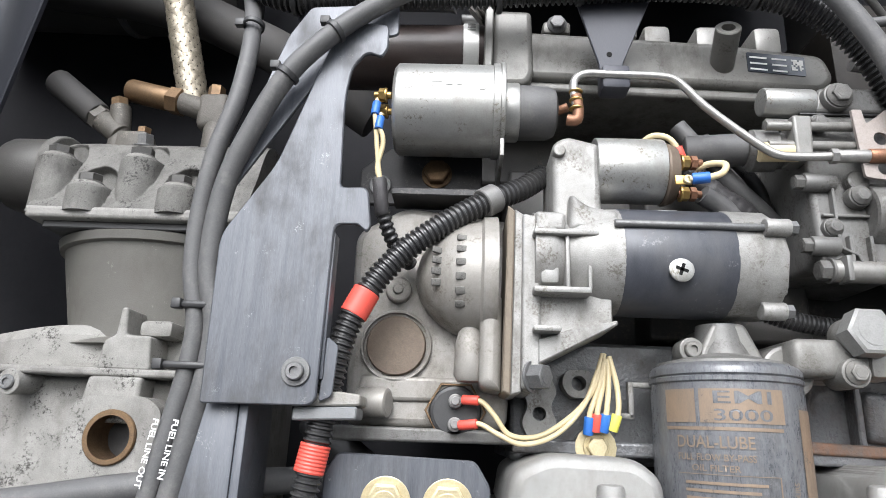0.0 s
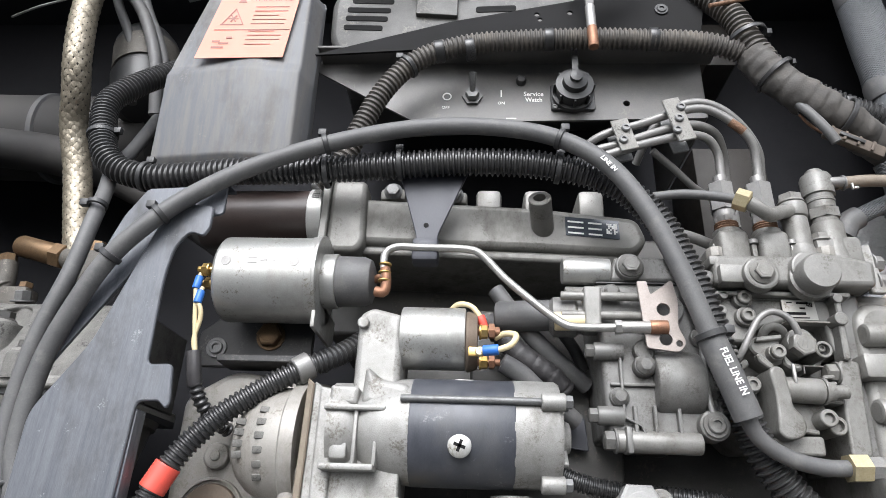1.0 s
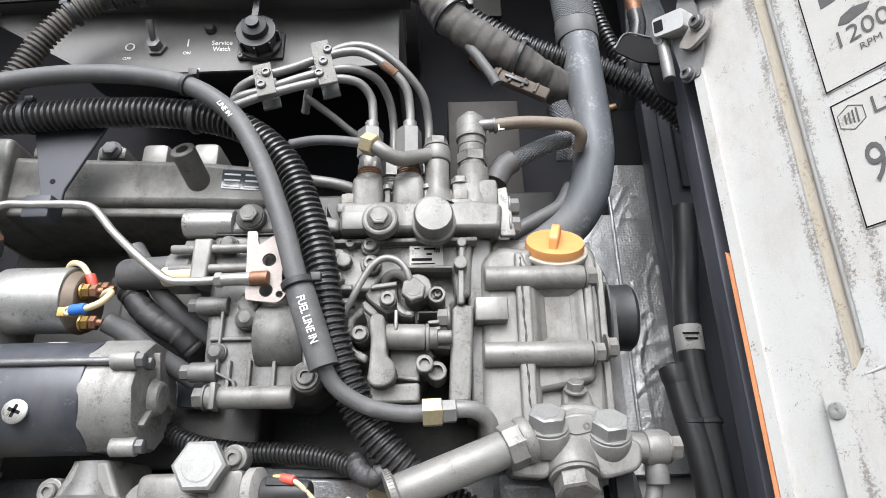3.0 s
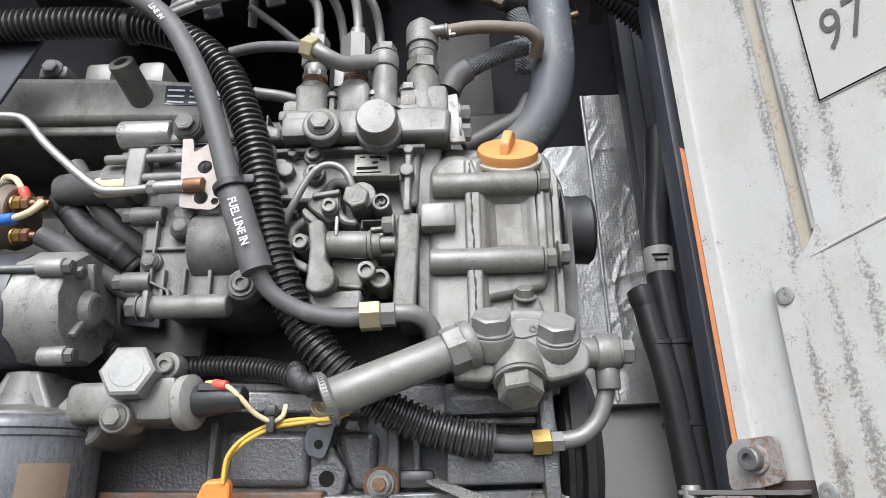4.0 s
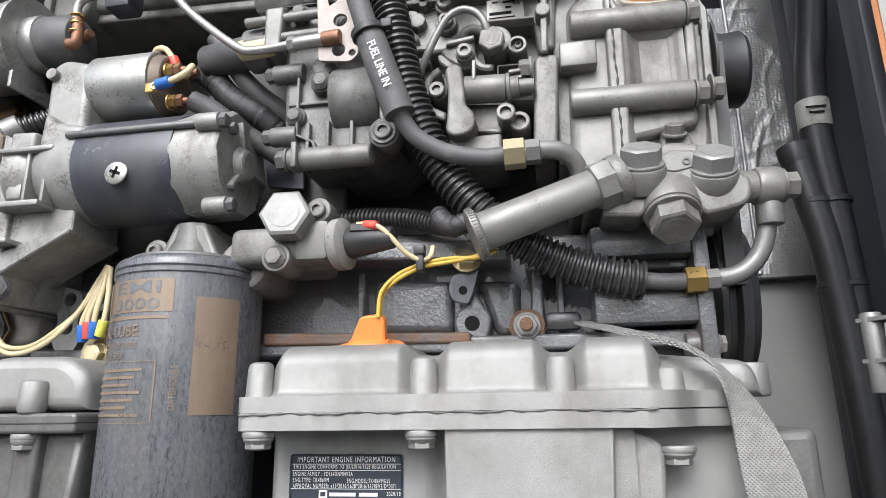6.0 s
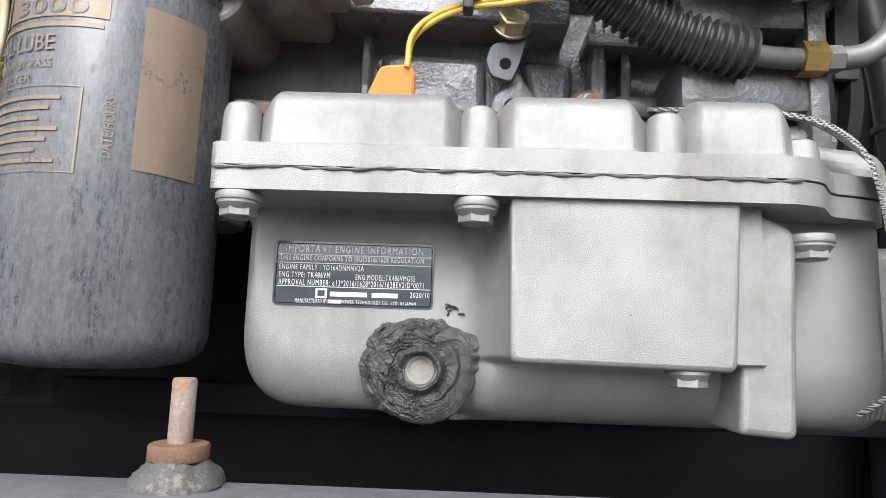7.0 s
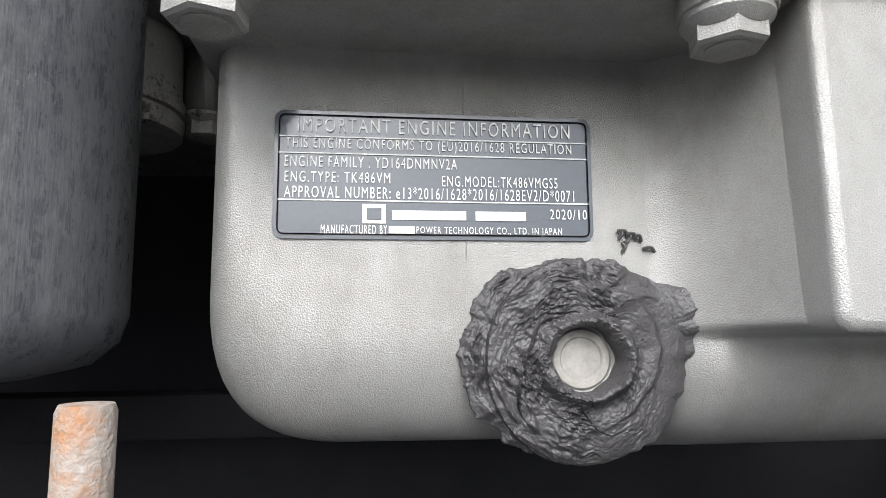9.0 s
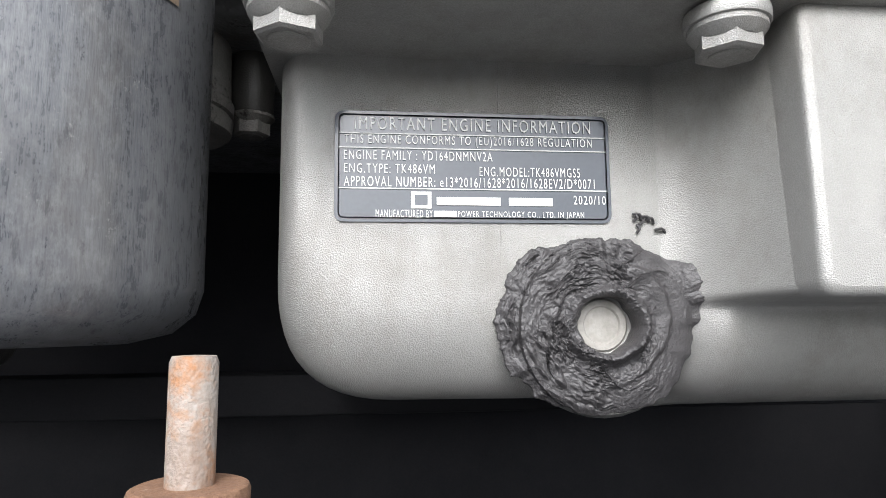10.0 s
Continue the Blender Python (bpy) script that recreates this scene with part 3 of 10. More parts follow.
def slab_on(pts, origin, u, v, thick, radius=0.003, d=0.0006):
    """A plate with an outline along u and v from an origin, as thick as given along u x v."""
    bm = slab([(p[0], p[1]) for p in pts], -thick, 0, radius, d)
    u, v = Vector(u).normalized(), Vector(v).normalized()
    w = u.cross(v)
    m = Matrix(((u.x, -w.x, v.x, origin[0]), (u.y, -w.y, v.y, origin[1]), (u.z, -w.z, v.z, origin[2]), (0, 0, 0, 1)))
    bmesh.ops.transform(bm, matrix=m, verts=bm.verts)
    return bm


def spline(points, step=0.003):
    """Even points along a smooth curve through the given ones."""
    p = [Vector(q) for q in points]
    p = [p[0] * 2 - p[1]] + p + [p[-1] * 2 - p[-2]]
    raw = []
    for i in range(1, len(p) - 2):
        n = max(4, int((p[i + 1] - p[i]).length / 0.0015))
        for k in range(n):
            t = k / n
            t0, t1, t2, t3 = 0.0, *np.cumsum([max(1e-5, (p[i + j] - p[i + j - 1]).length) ** 0.5 for j in (0, 1, 2)])
            u = t1 + (t2 - t1) * t
            a1 = p[i - 1] * ((t1 - u) / (t1 - t0)) + p[i] * ((u - t0) / (t1 - t0))
            a2 = p[i] * ((t2 - u) / (t2 - t1)) + p[i + 1] * ((u - t1) / (t2 - t1))
            a3 = p[i + 1] * ((t3 - u) / (t3 - t2)) + p[i + 2] * ((u - t2) / (t3 - t2))
            b1 = a1 * ((t2 - u) / (t2 - t0)) + a2 * ((u - t0) / (t2 - t0))
            b2 = a2 * ((t3 - u) / (t3 - t1)) + a3 * ((u - t1) / (t3 - t1))
            raw.append(b1 * ((t2 - u) / (t2 - t1)) + b2 * ((u - t1) / (t2 - t1)))
    raw.append(p[-2])
    d = np.concatenate([[0], np.cumsum([(b - a).length for a, b in zip(raw, raw[1:])])])
    n = max(2, int(round(d[-1] / step)))
    want = np.linspace(0, d[-1], n + 1)
    xyz = np.array([tuple(v) for v in raw])
    return [Vector((float(np.interp(w, d, xyz[:, 0])), float(np.interp(w, d, xyz[:, 1])), float(np.interp(w, d, xyz[:, 2])))) for w in want]


def sweep(line, radius, seg=14):
    """A round body along even points; radius: a number or a function of the index."""
    bm = bmesh.new()
    t = (line[1] - line[0]).normalized()
    nrm = t.orthogonal().normalized()
    rings = []
    for i, p in enumerate(line):
        t2 = (line[min(i + 1, len(line) - 1)] - line[max(i - 1, 0)]).normalized()
        nrm = (t.rotation_difference(t2) @ nrm).normalized()
        t = t2
        bi = t.cross(nrm)
        r = radius(i) if callable(radius) else radius
        rings.append([bm.verts.new(p + nrm * (r * math.cos(2 * math.pi * k / seg)) + bi * (r * math.sin(2 * math.pi * k / seg))) for k in range(seg)])
    for a, b in zip(rings, rings[1:]):
        for k in range(seg):
            bm.faces.new((a[k], a[(k + 1) % seg], b[(k + 1) % seg], b[k]))
    bm.faces.new(list(reversed(rings[0])))
    bm.faces.new(rings[-1])
    return bm


def tube(points, r, seg=14, step=0.004):
    return sweep(spline(points, step), r, seg)


def conduit(points, r, pitch=0.0048, seg=16):
    """Corrugated conduit: ribs and grooves along the way."""
    q = pitch / 4
    wave = (1.0, 1.0, 0.80, 0.80)
    return sweep(spline(points, q), lambda i: r * wave[i % 4], seg)


def strip(points, width, thick, up, step=0.004, spread=None):
    """A flat band along a curve; up: the side that its width follows."""
    line = spline(points, step)
    bm = bmesh.new()
    rings = []
    for i, p in enumerate(line):
        t = (line[min(i + 1, len(line) - 1)] - line[max(i - 1, 0)]).normalized()
        w = up(i / (len(line) - 1)) if callable(up) else up
        w = Vector(w)
        w = (w - t * w.dot(t)).normalized()
        n = t.cross(w)
        wd = width * (spread(i / (len(line) - 1)) if spread else 1)
        rings.append([bm.verts.new(p + w * (sx * wd / 2) + n * (sy * thick / 2)) for sx, sy in ((-1, -1), (1, -1), (1, 1), (-1, 1))])
    for a, b in zip(rings, rings[1:]):
        for k in range(4):
            bm.faces.new((a[k], a[(k + 1) % 4], b[(k + 1) % 4], b[k]))
    bm.faces.new(rings[0])
    bm.faces.new(rings[-1])
    return bm


def tie(line_point, direction, r, w=0.0045):
    """A zip tie's band round a hose, with its head."""
    d = Vector(direction).normalized()
    p = Vector(line_point)
    b = ring(p - d * w / 2, p + d * w / 2, r + 0.0014, r - 0.0004, 24)
    side = d.cross(Vector((0, 1, 0))).normalized()
    h = bx(-0.0035, 0.0035, -0.0028, 0.0028, -0.003, 0.003, 0.0006)
    bmesh.ops.translate(h, verts=h.verts, vec=p + side * (r + 0.003) + Vector((0, -0.002, 0)))
    return join(b, h)


PIECES = {}


def piece(name, key, build, material, parent, m, label=""):
    """A part that shares its mesh with alike ones; build makes it at the origin along z."""
    if key not in PIECES:
        bm = build()
        bmesh.ops.recalc_face_normals(bm, faces=bm.faces)
        me = bpy.data.meshes.new(name)
        shade(bm)
        bm.to_mesh(me)
        bm.free()
        me.materials.append(material)
        PIECES[key] = me
    ob = new(name, PIECES[key])
    ob.parent = parent
    ob.matrix_basis = Matrix.Translation(-ORIGIN[parent]) @ m
    ORIGIN[ob] = ORIGIN[parent]
    return tagged(ob, label)


def hexhead(af, h, washer=0.0, flange=0.0, dimple=True):
    rc = af / math.sqrt(3)
    def build():
        z = 0.0
        bms = []
        if washer:
            bms.append(cyl((0, 0, 0), (0, 0, 0.0018), washer, 0.0005, seg=28))
            z = 0.0018
        if flange:
            bms.append(lathe((0, 0, z), (0, 0, 1), [(0, flange), (0.0012, flange), (0.003, rc * 0.98), (0.0035, rc * 0.9)], 28))
        a = 0.12 * rc
        bms.append(lathe((0, 0, z), (0, 0, 1), [(0, rc), (h - a * 0.7, rc), (h, rc - a)], 6))
        if dimple:
            bms.append(lathe((0, 0, z + h - 0.0004), (0, 0, 1 + z), [(0, rc * 0.62), (0.0006, rc * 0.62), (0.0007, rc * 0.58)], 20))
        return join(*bms)
    return build


def bolt(parent, p, axis, af=0.010, h=0.006, washer=0.0, flange=0.0, material=None, name="bolt", label="", spin=0):
    material = material or CAST
    p, axis = Vector(p), Vector(axis)
    m = along(p, p + axis) @ pose(0, 0, 0, 0, 0, spin)
    return piece(name, ("bolt", af, h, washer, flange, material.name), hexhead(af, h, washer, flange), material, parent, m, label)


def socket_screw(parent, p, axis, r=0.005, h=0.005, material=None, washer=0.0, label=""):
    material = material or ZINC
    def build():
        bms = [lathe((0, 0, 0), (0, 0, 1), [(0, r), (h - 0.0008, r), (h, r - 0.0008), (h, r * 0.5), (h * 0.5, r * 0.5)], 24)]
        if washer:
            bms.append(cyl((0, 0, -0.0001), (0, 0, 0.0018), washer, 0.0005, seg=28))
        return join(*bms)
    return piece("screw", ("sock", r, h, washer, material.name), build, material, parent, along(Vector(p), Vector(p) + Vector(axis)), label)


def writing(text, parent, material, origin, u, v, height=None, width=None, align="CENTER", name="lettering", lift=0.0003, bold=0.0, spacing=1.0):
    """Flat lettering centred (or left set) at an origin, along u with its tops towards v."""
    cu = bpy.data.curves.new("lettering", "FONT")
    cu.body, cu.size, cu.extrude, cu.offset = text, 1.0, 0.0, bold
    cu.resolution_u, cu.space_character = 3, spacing
    tmp = bpy.data.objects.new("tmp", cu)
    me = bpy.data.meshes.new_from_object(tmp)
    bpy.data.objects.remove(tmp)
    bpy.data.curves.remove(cu)
    co = np.empty(len(me.vertices) * 3)
    me.vertices.foreach_get("co", co)
    co = co.reshape(-1, 3)
    lo, hi = co.min(0), co.max(0)
    sy = height / (hi[1] - lo[1]) if height else width / (hi[0] - lo[0])
    sx = width / (hi[0] - lo[0]) if width else sy
    u, v = Vector(u).normalized(), Vector(v).normalized()
    w = u.cross(v)
    x0 = (lo[0] + hi[0]) / 2 if align == "CENTER" else lo[0]
    y0 = (lo[1] + hi[1]) / 2
    o = Vector(origin) - ORIGIN[parent]
    pts = [o + u * float((c[0] - x0) * sx) + v * float((c[1] - y0) * sy) + w * lift for c in co]
    me.vertices.foreach_set("co", [c for p in pts for c in p])
    me.materials.append(material)
    me.update()
    ob = new(name, me)
    ob.parent = parent
    ORIGIN[ob] = ORIGIN[parent]
    return ob


def bar(parent, material, origin, u, v, w, h, name="printed_bar", lift=0.0003):
    """A plain printed bar."""
    return part(name, slab_on([(-w / 2, -h / 2), (w / 2, -h / 2), (w / 2, h / 2), (-w / 2, h / 2)], Vector(origin), u, v, lift, 0, 0), material, parent)


F = Vector((0, -1, 0))
UP = Vector((0, 0, 1))
RX = Vector((1, 0, 0))

# ---- the setting ----
solid("ground", bx(-30, 30, -30, 30, -0.3, 0.0, 0), ASPHALT, "worn grey asphalt yard below the open unit", "ground", "structure")
# never in view: added to bounce light and to show in glossy parts
solid("wall_opposite", bx(-2.2, 2.2, -2.65, -2.60, 0.0, 2.1, 0), OPPO, "plain grey unseen wall opposite, added for bounce light and reflections", "wall", "structure")
solid("wall_back", bx(-0.75, 0.80, 0.80, 0.83, 1.45, 2.95, 0), DARK, "dark painted steel rear wall of the engine bay", "wall", "structure")
solid("wall_trailer", bx(-1.25, 1.25, 0.83, 0.90, 0.0, 3.6, 0), OPPO, "plain grey front wall that carries the unit", "wall", "structure")
solid("wall_left", bx(-0.78, -0.75, 0.40, 0.83, 1.45, 2.95, 0), DARK, "dark painted side wall of the engine bay", "wall", "structure")
solid("wall_right", bx(0.80, 0.83, 0.50, 0.83, 1.45, 2.95, 0), DARK, "dark painted side wall of the engine bay", "wall", "structure")
solid("ceiling", bx(-0.78, 0.83, 0.44, 0.83, 2.66, 2.69, 0), DARK, "dark roof sheet of the engine bay", "ceiling", "structure")
solid("floor", bx(-0.78, 0.83, 0.46, 0.83, 1.42, 1.45, 0), DARK, "dark bottom tray of the engine bay", "floor", "structure")
solid("backdrop_panel", slab([(0.56, 1.69), (0.80, 1.69), (0.80, 1.897), (0.56, 1.897)], 0.748, 0.76), GREYP, "pale grey painted sheet under the foil lining", "panel", "structure")
solid("post_right", bx(0.640, 0.660, 0.448, 0.472, 1.45, 2.235, 0.002), POSTM, "worn blue-black steel door post", "post", "structure")
solid("post_left", turned(bx(-0.47, -0.425, 0.44, 0.52, 1.45, 2.95, 0.003), (-0.45, 0.48, 2.0), 0, 3, 0), POSTM, "worn blue-black steel frame post", "post", "structure")
solid("frame_plate", slab([(-0.6921, 2.3237), (-0.3918, 2.3239), (-0.3982, 2.2702), (-0.4126, 2.1607), (-0.4402, 1.9564), (-0.5515, 1.9516)], 0.560, 0.566, 0.003, 0.001), POSTM, "worn blue-black steel plate at the side of the bay", "plate", "structure")
solid("front_rail", join(bx(-0.76, 0.80, 0.385, 0.455, 1.60, 1.650, 0.004), bx(-0.76, 0.80, 0.452, 0.458, 1.56, 1.606, 0.001)), RAILM, "grey-blue painted steel rail under the engine", "rail", "structure")
solid("cross_rail", bx(-0.76, 0.80, 0.66, 0.69, 1.650, 1.672, 0.002), DARK, "dark steel cross member behind the sump", "rail", "structure")


def foil_sheet(x0, x1, z0, z1, seed):
    """A thin foil sheet with sharp creases and soft dents."""
    random.seed(seed)
    creases = [((random.uniform(x0, x1), random.uniform(z0, z1)), random.choice((0, 1.57, 0.7, 2.3, 1.2)) + random.uniform(-0.25, 0.25), random.uniform(0.02, 0.10), random.uniform(0.0008, 0.0020)) for _ in range(26)]
    bm = bmesh.new()
    nx, nz = max(8, int((x1 - x0) / 0.0022)), int((z1 - z0) / 0.0030)
    grid = []
    for j in range(nz + 1):
        row = []
        for i in range(nx + 1):
            x, z = x0 + (x1 - x0) * i / nx, z0 + (z1 - z0) * j / nz
            h = noise.noise(Vector((x * 26, z * 18, seed))) * 0.0030 + noise.noise(Vector((x * 90, z * 60, seed + 4))) * 0.0007
            for (cx, cz), a, n, d in creases:
                u = (x - cx) * math.cos(a) + (z - cz) * math.sin(a)
                v = (z - cz) * math.cos(a) - (x - cx) * math.sin(a) + 0.004 * math.sin(u * 60 + cx * 90)
                if abs(u) < n and abs(v) < 0.007:
                    h -= d * math.exp(-(v / 0.0022) ** 2) * (1 - abs(u) / n)
            row.append(bm.verts.new((x, 0.738 + h, z)))
        grid.append(row)
    for j in range(nz):
        for i in range(nx):
            bm.faces.new((grid[j][i], grid[j][i + 1], grid[j + 1][i + 1], grid[j + 1][i]))
    rim = [grid[0][i] for i in range(nx + 1)] + [grid[j][nx] for j in range(1, nz + 1)] + [grid[nz][i] for i in range(nx - 1, -1, -1)] + [grid[j][0] for j in range(nz - 1, 0, -1)]
    back = [bm.verts.new((v.co.x, 0.746, v.co.z)) for v in rim]
    for k in range(len(rim)):
        bm.faces.new((rim[k], rim[k - 1], back[k - 1], back[k]))
    bm.faces.new(back)
    return bm


fo = thing("foil_lining", (0.67, 0.745, 1.895), "crinkled silver foil insulation on the bay wall", "insulation")
for k, (a, b) in enumerate(((0.500, 0.6555), (0.6560, 0.706), (0.7065, 0.77))):
    part("foil_sheet", foil_sheet(a, b, 1.895, (2.20, 2.27, 2.27)[k], 3 + k), FOIL, fo, sharp=30)
part("fold_ridge", tube([(0.6558, 0.7365, 1.90), (0.6552, 0.735, 2.0), (0.6562, 0.7355, 2.12), (0.6556, 0.736, 2.268)], 0.0022, 8, 0.01), FOIL, fo)
part("bottom_edge", bx(0.50, 0.77, 0.734, 0.7375, 1.8935, 1.8965, 0.001), PLASTIC, fo, "black lower trim of the foil")

def rolled(profile, x0, x1):
    """A body with an outline in y and z, run along x."""
    bm = bmesh.new()
    a, b = ([bm.verts.new((x, y, z)) for y, z in profile] for x in (x0, x1))
    for i in range(len(profile)):
        bm.faces.new((a[i], a[i - 1], b[i - 1], b[i]))
    bm.faces.new(a)
    bm.faces.new(list(reversed(b)))
    return bm


# ---- oil pan ----
pan = thing("oil_pan", (0.40, 0.52, 1.675), "grey cast oil pan with data plate and smeared black sealant", "oil pan")
FLG = [(0.272, 0.440), (0.272, 0.4275), (0.500, 0.4275), (0.512, 0.4320), (0.5245, 0.4490), (0.548, 0.4560), (0.558, 0.468), (0.558, 0.62), (0.272, 0.62)]
part("upper_flange", bevel(prism(FLG, 1.7745, 1.7835, 0.005), 0.0009, 2), PANM, pan)
part("lower_flange", bevel(prism([(x, y + 0.0008) for x, y in FLG], 1.7648, 1.7738, 0.005), 0.0009, 2), PANM, pan)
part("end_dome", slab([(0.495, 1.780), (0.566, 1.780), (0.562, 1.800), (0.495, 1.8065)], 0.468, 0.60, (0, 0, 0.012, 0), 0.012), PANM, pan)
part("dowel_boss", cyl((0.566, 0.500, 1.780), (0.566, 0.500, 1.800), 0.012, 0.002), PANM, pan)
random.seed(4)
part("gasket_bead", sweep(spline([(0.274 + 0.0095 * i, 0.4278 + random.uniform(-0.0003, 0.0008), 1.774 + random.uniform(-0.0006, 0.0006)) for i in range(25)], 0.003), lambda i: 0.0007 + 0.0004 * math.sin(i * 1.7), 8), CASTD, pan, "squeezed gasket bead")
for x, top in ((0.2795, 1.802), (0.378, 1.8025), (0.454, 1.8015), (0.5115, 1.7945)):
    part("bolt_boss", lathe((x, 0.4415 if x < 0.5 else 0.4490, 1.782), (x, 0.4415 if x < 0.5 else 0.4490, 3), [(0, 0.0088), (0.003, 0.0082), (top - 1.7845, 0.0076), (top - 1.7815, 0.0066), (top - 1.7802, 0.0045), (top - 1.780, 0.0001)], 32), PANM, pan)


def sump():
    """The sump's shell: a tight roll at its side, a long one towards its belly."""
    bm = bmesh.new()
    rings = []
    for k in range(-1, 15):
        th = math.pi / 2 * max(k, 0) / 14
        a, y = 1 - math.cos(th), 0.62 if k < 0 else 0.466 + 0.018 * (1 - math.sin(th))
        x0, z0, x1 = 0.2745 + 0.0085 * a, 1.6772 + 0.030 * a, 0.560 - 0.012 * a
        out = rounded([(x0, 1.790), (x0, z0), (x1, z0 - 0.0025), (x1, 1.790)], (0, 0.030, 0.016, 0), 12)
        rings.append([bm.verts.new((p.x, y, p.y)) for p in out])
    for p, q in zip(rings, rings[1:]):
        for i in range(len(p)):
            bm.faces.new((p[i], p[(i + 1) % len(p)], q[(i + 1) % len(p)], q[i]))
    bm.faces.new(rings[-1])
    bm.faces.new(rings[0])
    bmesh.ops.recalc_face_normals(bm, faces=bm.faces)
    return bm


part("sump_body", sump(), PANM, pan, sharp=50)


def eased(t):
    t = min(1.0, max(0.0, t))
    return t * t * (3 - 2 * t)


def rolled_under(z, top, h, d):
    """How far a face has rolled back at a height below its top."""
    q = min(1.0, max(0.0, (top - z) / h))
    return d * (1 - math.sqrt(1 - q * q))


def pan_front(x, z):
    """The depth of the casting beside the raised pad: a hollow web above a rolled belly."""
    face = 0.4664 + rolled_under(z, 1.7072, 0.0300, 0.018)
    belly = 0.4590 + rolled_under(z, 1.7000, 0.0265, 0.030)
    b = eased((x - 0.3725) / 0.016)
    low = face * (1 - b) + belly * b
    web = 0.4664 - 0.0290 * min(1.0, max(0.0, (x - 0.3700) / 0.0225)) ** 2.2
    t = eased((z - 1.7003) / 0.0030)
    return low * (1 - t) + web * t


def relief(depth, x0, x1, z0, z1, nx, nz, back):
    """A casting whose front follows a depth in x and z, closed towards its back."""
    bm = bmesh.new()
    grid = [[bm.verts.new((x0 + (x1 - x0) * i / nx, depth(x0 + (x1 - x0) * i / nx, z0 + (z1 - z0) * j / nz), z0 + (z1 - z0) * j / nz)) for i in range(nx + 1)] for j in range(nz + 1)]
    for j in range(nz):
        for i in range(nx):
            bm.faces.new((grid[j][i], grid[j][i + 1], grid[j + 1][i + 1], grid[j + 1][i]))
    rim = grid[0] + [grid[j][nx] for j in range(1, nz + 1)] + [grid[nz][i] for i in range(nx - 1, -1, -1)] + [grid[j][0] for j in range(nz - 1, 0, -1)]
    rear = [bm.verts.new((v.co.x, back, v.co.z)) for v in rim]
    for k in range(len(rim)):
        bm.faces.new((rim[k], rim[k - 1], rear[k - 1], rear[k]))
    bm.faces.new(rear)
    return bm


def case_front(x, z):
    """The depth of the scalloped upper case: three rounded lobes with hollows between them."""
    lobe = max(eased((x - a) / 0.012) * eased((b - x) / 0.012) for a, b in ((0.2830, 0.3745), (0.3820, 0.4505), (0.4580, 0.5100)))
    side = eased((x - 0.2790) / 0.010) * eased((0.5140 - x) / 0.010)
    top = 1.8070 + 0.0070 * lobe
    if z > top - 0.0002:
        return 0.60
    roll = 0.020 * (1 - math.sqrt(1 - min(1.0, max(0.0, (z - top + 0.0125) / 0.0125)) ** 2))
    foot = 0.0040 * max(0.0, 1 - (z - 1.7830) / 0.0045) ** 2
    return 0.4440 - 0.0095 * lobe + 0.10 * (z - 1.783) + roll - foot + 0.030 * (1 - side) ** 2


part("upper_case", relief(case_front, 0.2790, 0.5140, 1.7825, 1.8142, 235, 64, 0.61), PANM, pan, sharp=70)
part("sump_belly", relief(pan_front, 0.3690, 0.4900, 1.6735, 1.7660, 120, 92, 0.60), PANM, pan, sharp=60)
part("raised_pad", slab([(0.3905, 1.770), (0.3915, 1.7015), (0.4765, 1.7005), (0.480, 1.770)], 0.431, 0.50, (0, 0.004, 0.004, 0), 0.0022), PANM, pan)
part("side_foot", slab([(0.4845, 1.766), (0.4805, 1.677), (0.5025, 1.6755), (0.5055, 1.757)], 0.4405, 0.55, (0, 0.002, 0.004, 0.006), 0.003), PANM, pan)
part("side_case", slab([(0.507, 1.757), (0.512, 1.69), (0.60, 1.685), (0.60, 1.762)], 0.497, 0.60, 0.006, 0.006), CASTD, pan)
part("casting_seam", sweep(spline([(0.3315, 0.4660, 1.7645), (0.3313, 0.46602, 1.752), (0.3314, 0.46602, 1.738), (0.3316, 0.46604, 1.720), (0.3315, 0.4661, 1.708)], 0.003), lambda i: 0.00017, 6), PANM, pan)
for p in ((0.2825, 0.4365, 1.7645), (0.3775, 0.4365, 1.7645), (0.512, 0.4445, 1.7555)):
    part("washer", cyl(Vector(p) - UP * 0.0035, p, 0.0092, 0.0006), PANM, pan)
    bolt(pan, Vector(p) - UP * 0.0035, -UP, 0.0125, 0.0065, flange=0.0085, material=PANM, spin=12 + p[0] * 90)
bolt(pan, (0.461, 0.441, 1.7005), -UP, 0.0125, 0.0065, flange=0.0085, material=PANM, spin=20)

lx0, lx1, lz0, lz1, ly = 0.2900, 0.3605, 1.7220, 1.7503, 0.4655
plate = part("data_plate", slab([(lx0, lz0), (lx1, lz0), (lx1, lz1), (lx0, lz1)], ly, ly + 0.0004, 0.0026, 0), PLATEB, pan, "blue-black engine data plate with white print")
lw, lh = lx1 - lx0, lz1 - lz0


def on_plate(px, py):
    """A place on the data plate, by shares of its width and height from its upper left."""
    return Vector((lx0 + lw * px, ly - 0.00005, lz1 - lh * py))


def hoop(a, b, y):
    """A flat printed outline between two insets of the plate's rounded edge."""
    bm = bmesh.new()
    rings = []
    for d in (a, b):
        out = rounded([(lx0 + d, lz0 + d), (lx1 - d, lz0 + d), (lx1 - d, lz1 - d), (lx0 + d, lz1 - d)], 0.0026 - d)
        rings.append([bm.verts.new((p.x, y, p.y)) for p in out])
    for i in range(len(rings[0])):
        j = (i + 1) % len(rings[0])
        bm.faces.new((rings[0][i], rings[0][j], rings[1][j], rings[1][i]))
    bmesh.ops.solidify(bm, geom=bm.faces[:], thickness=0.00012)
    return bm


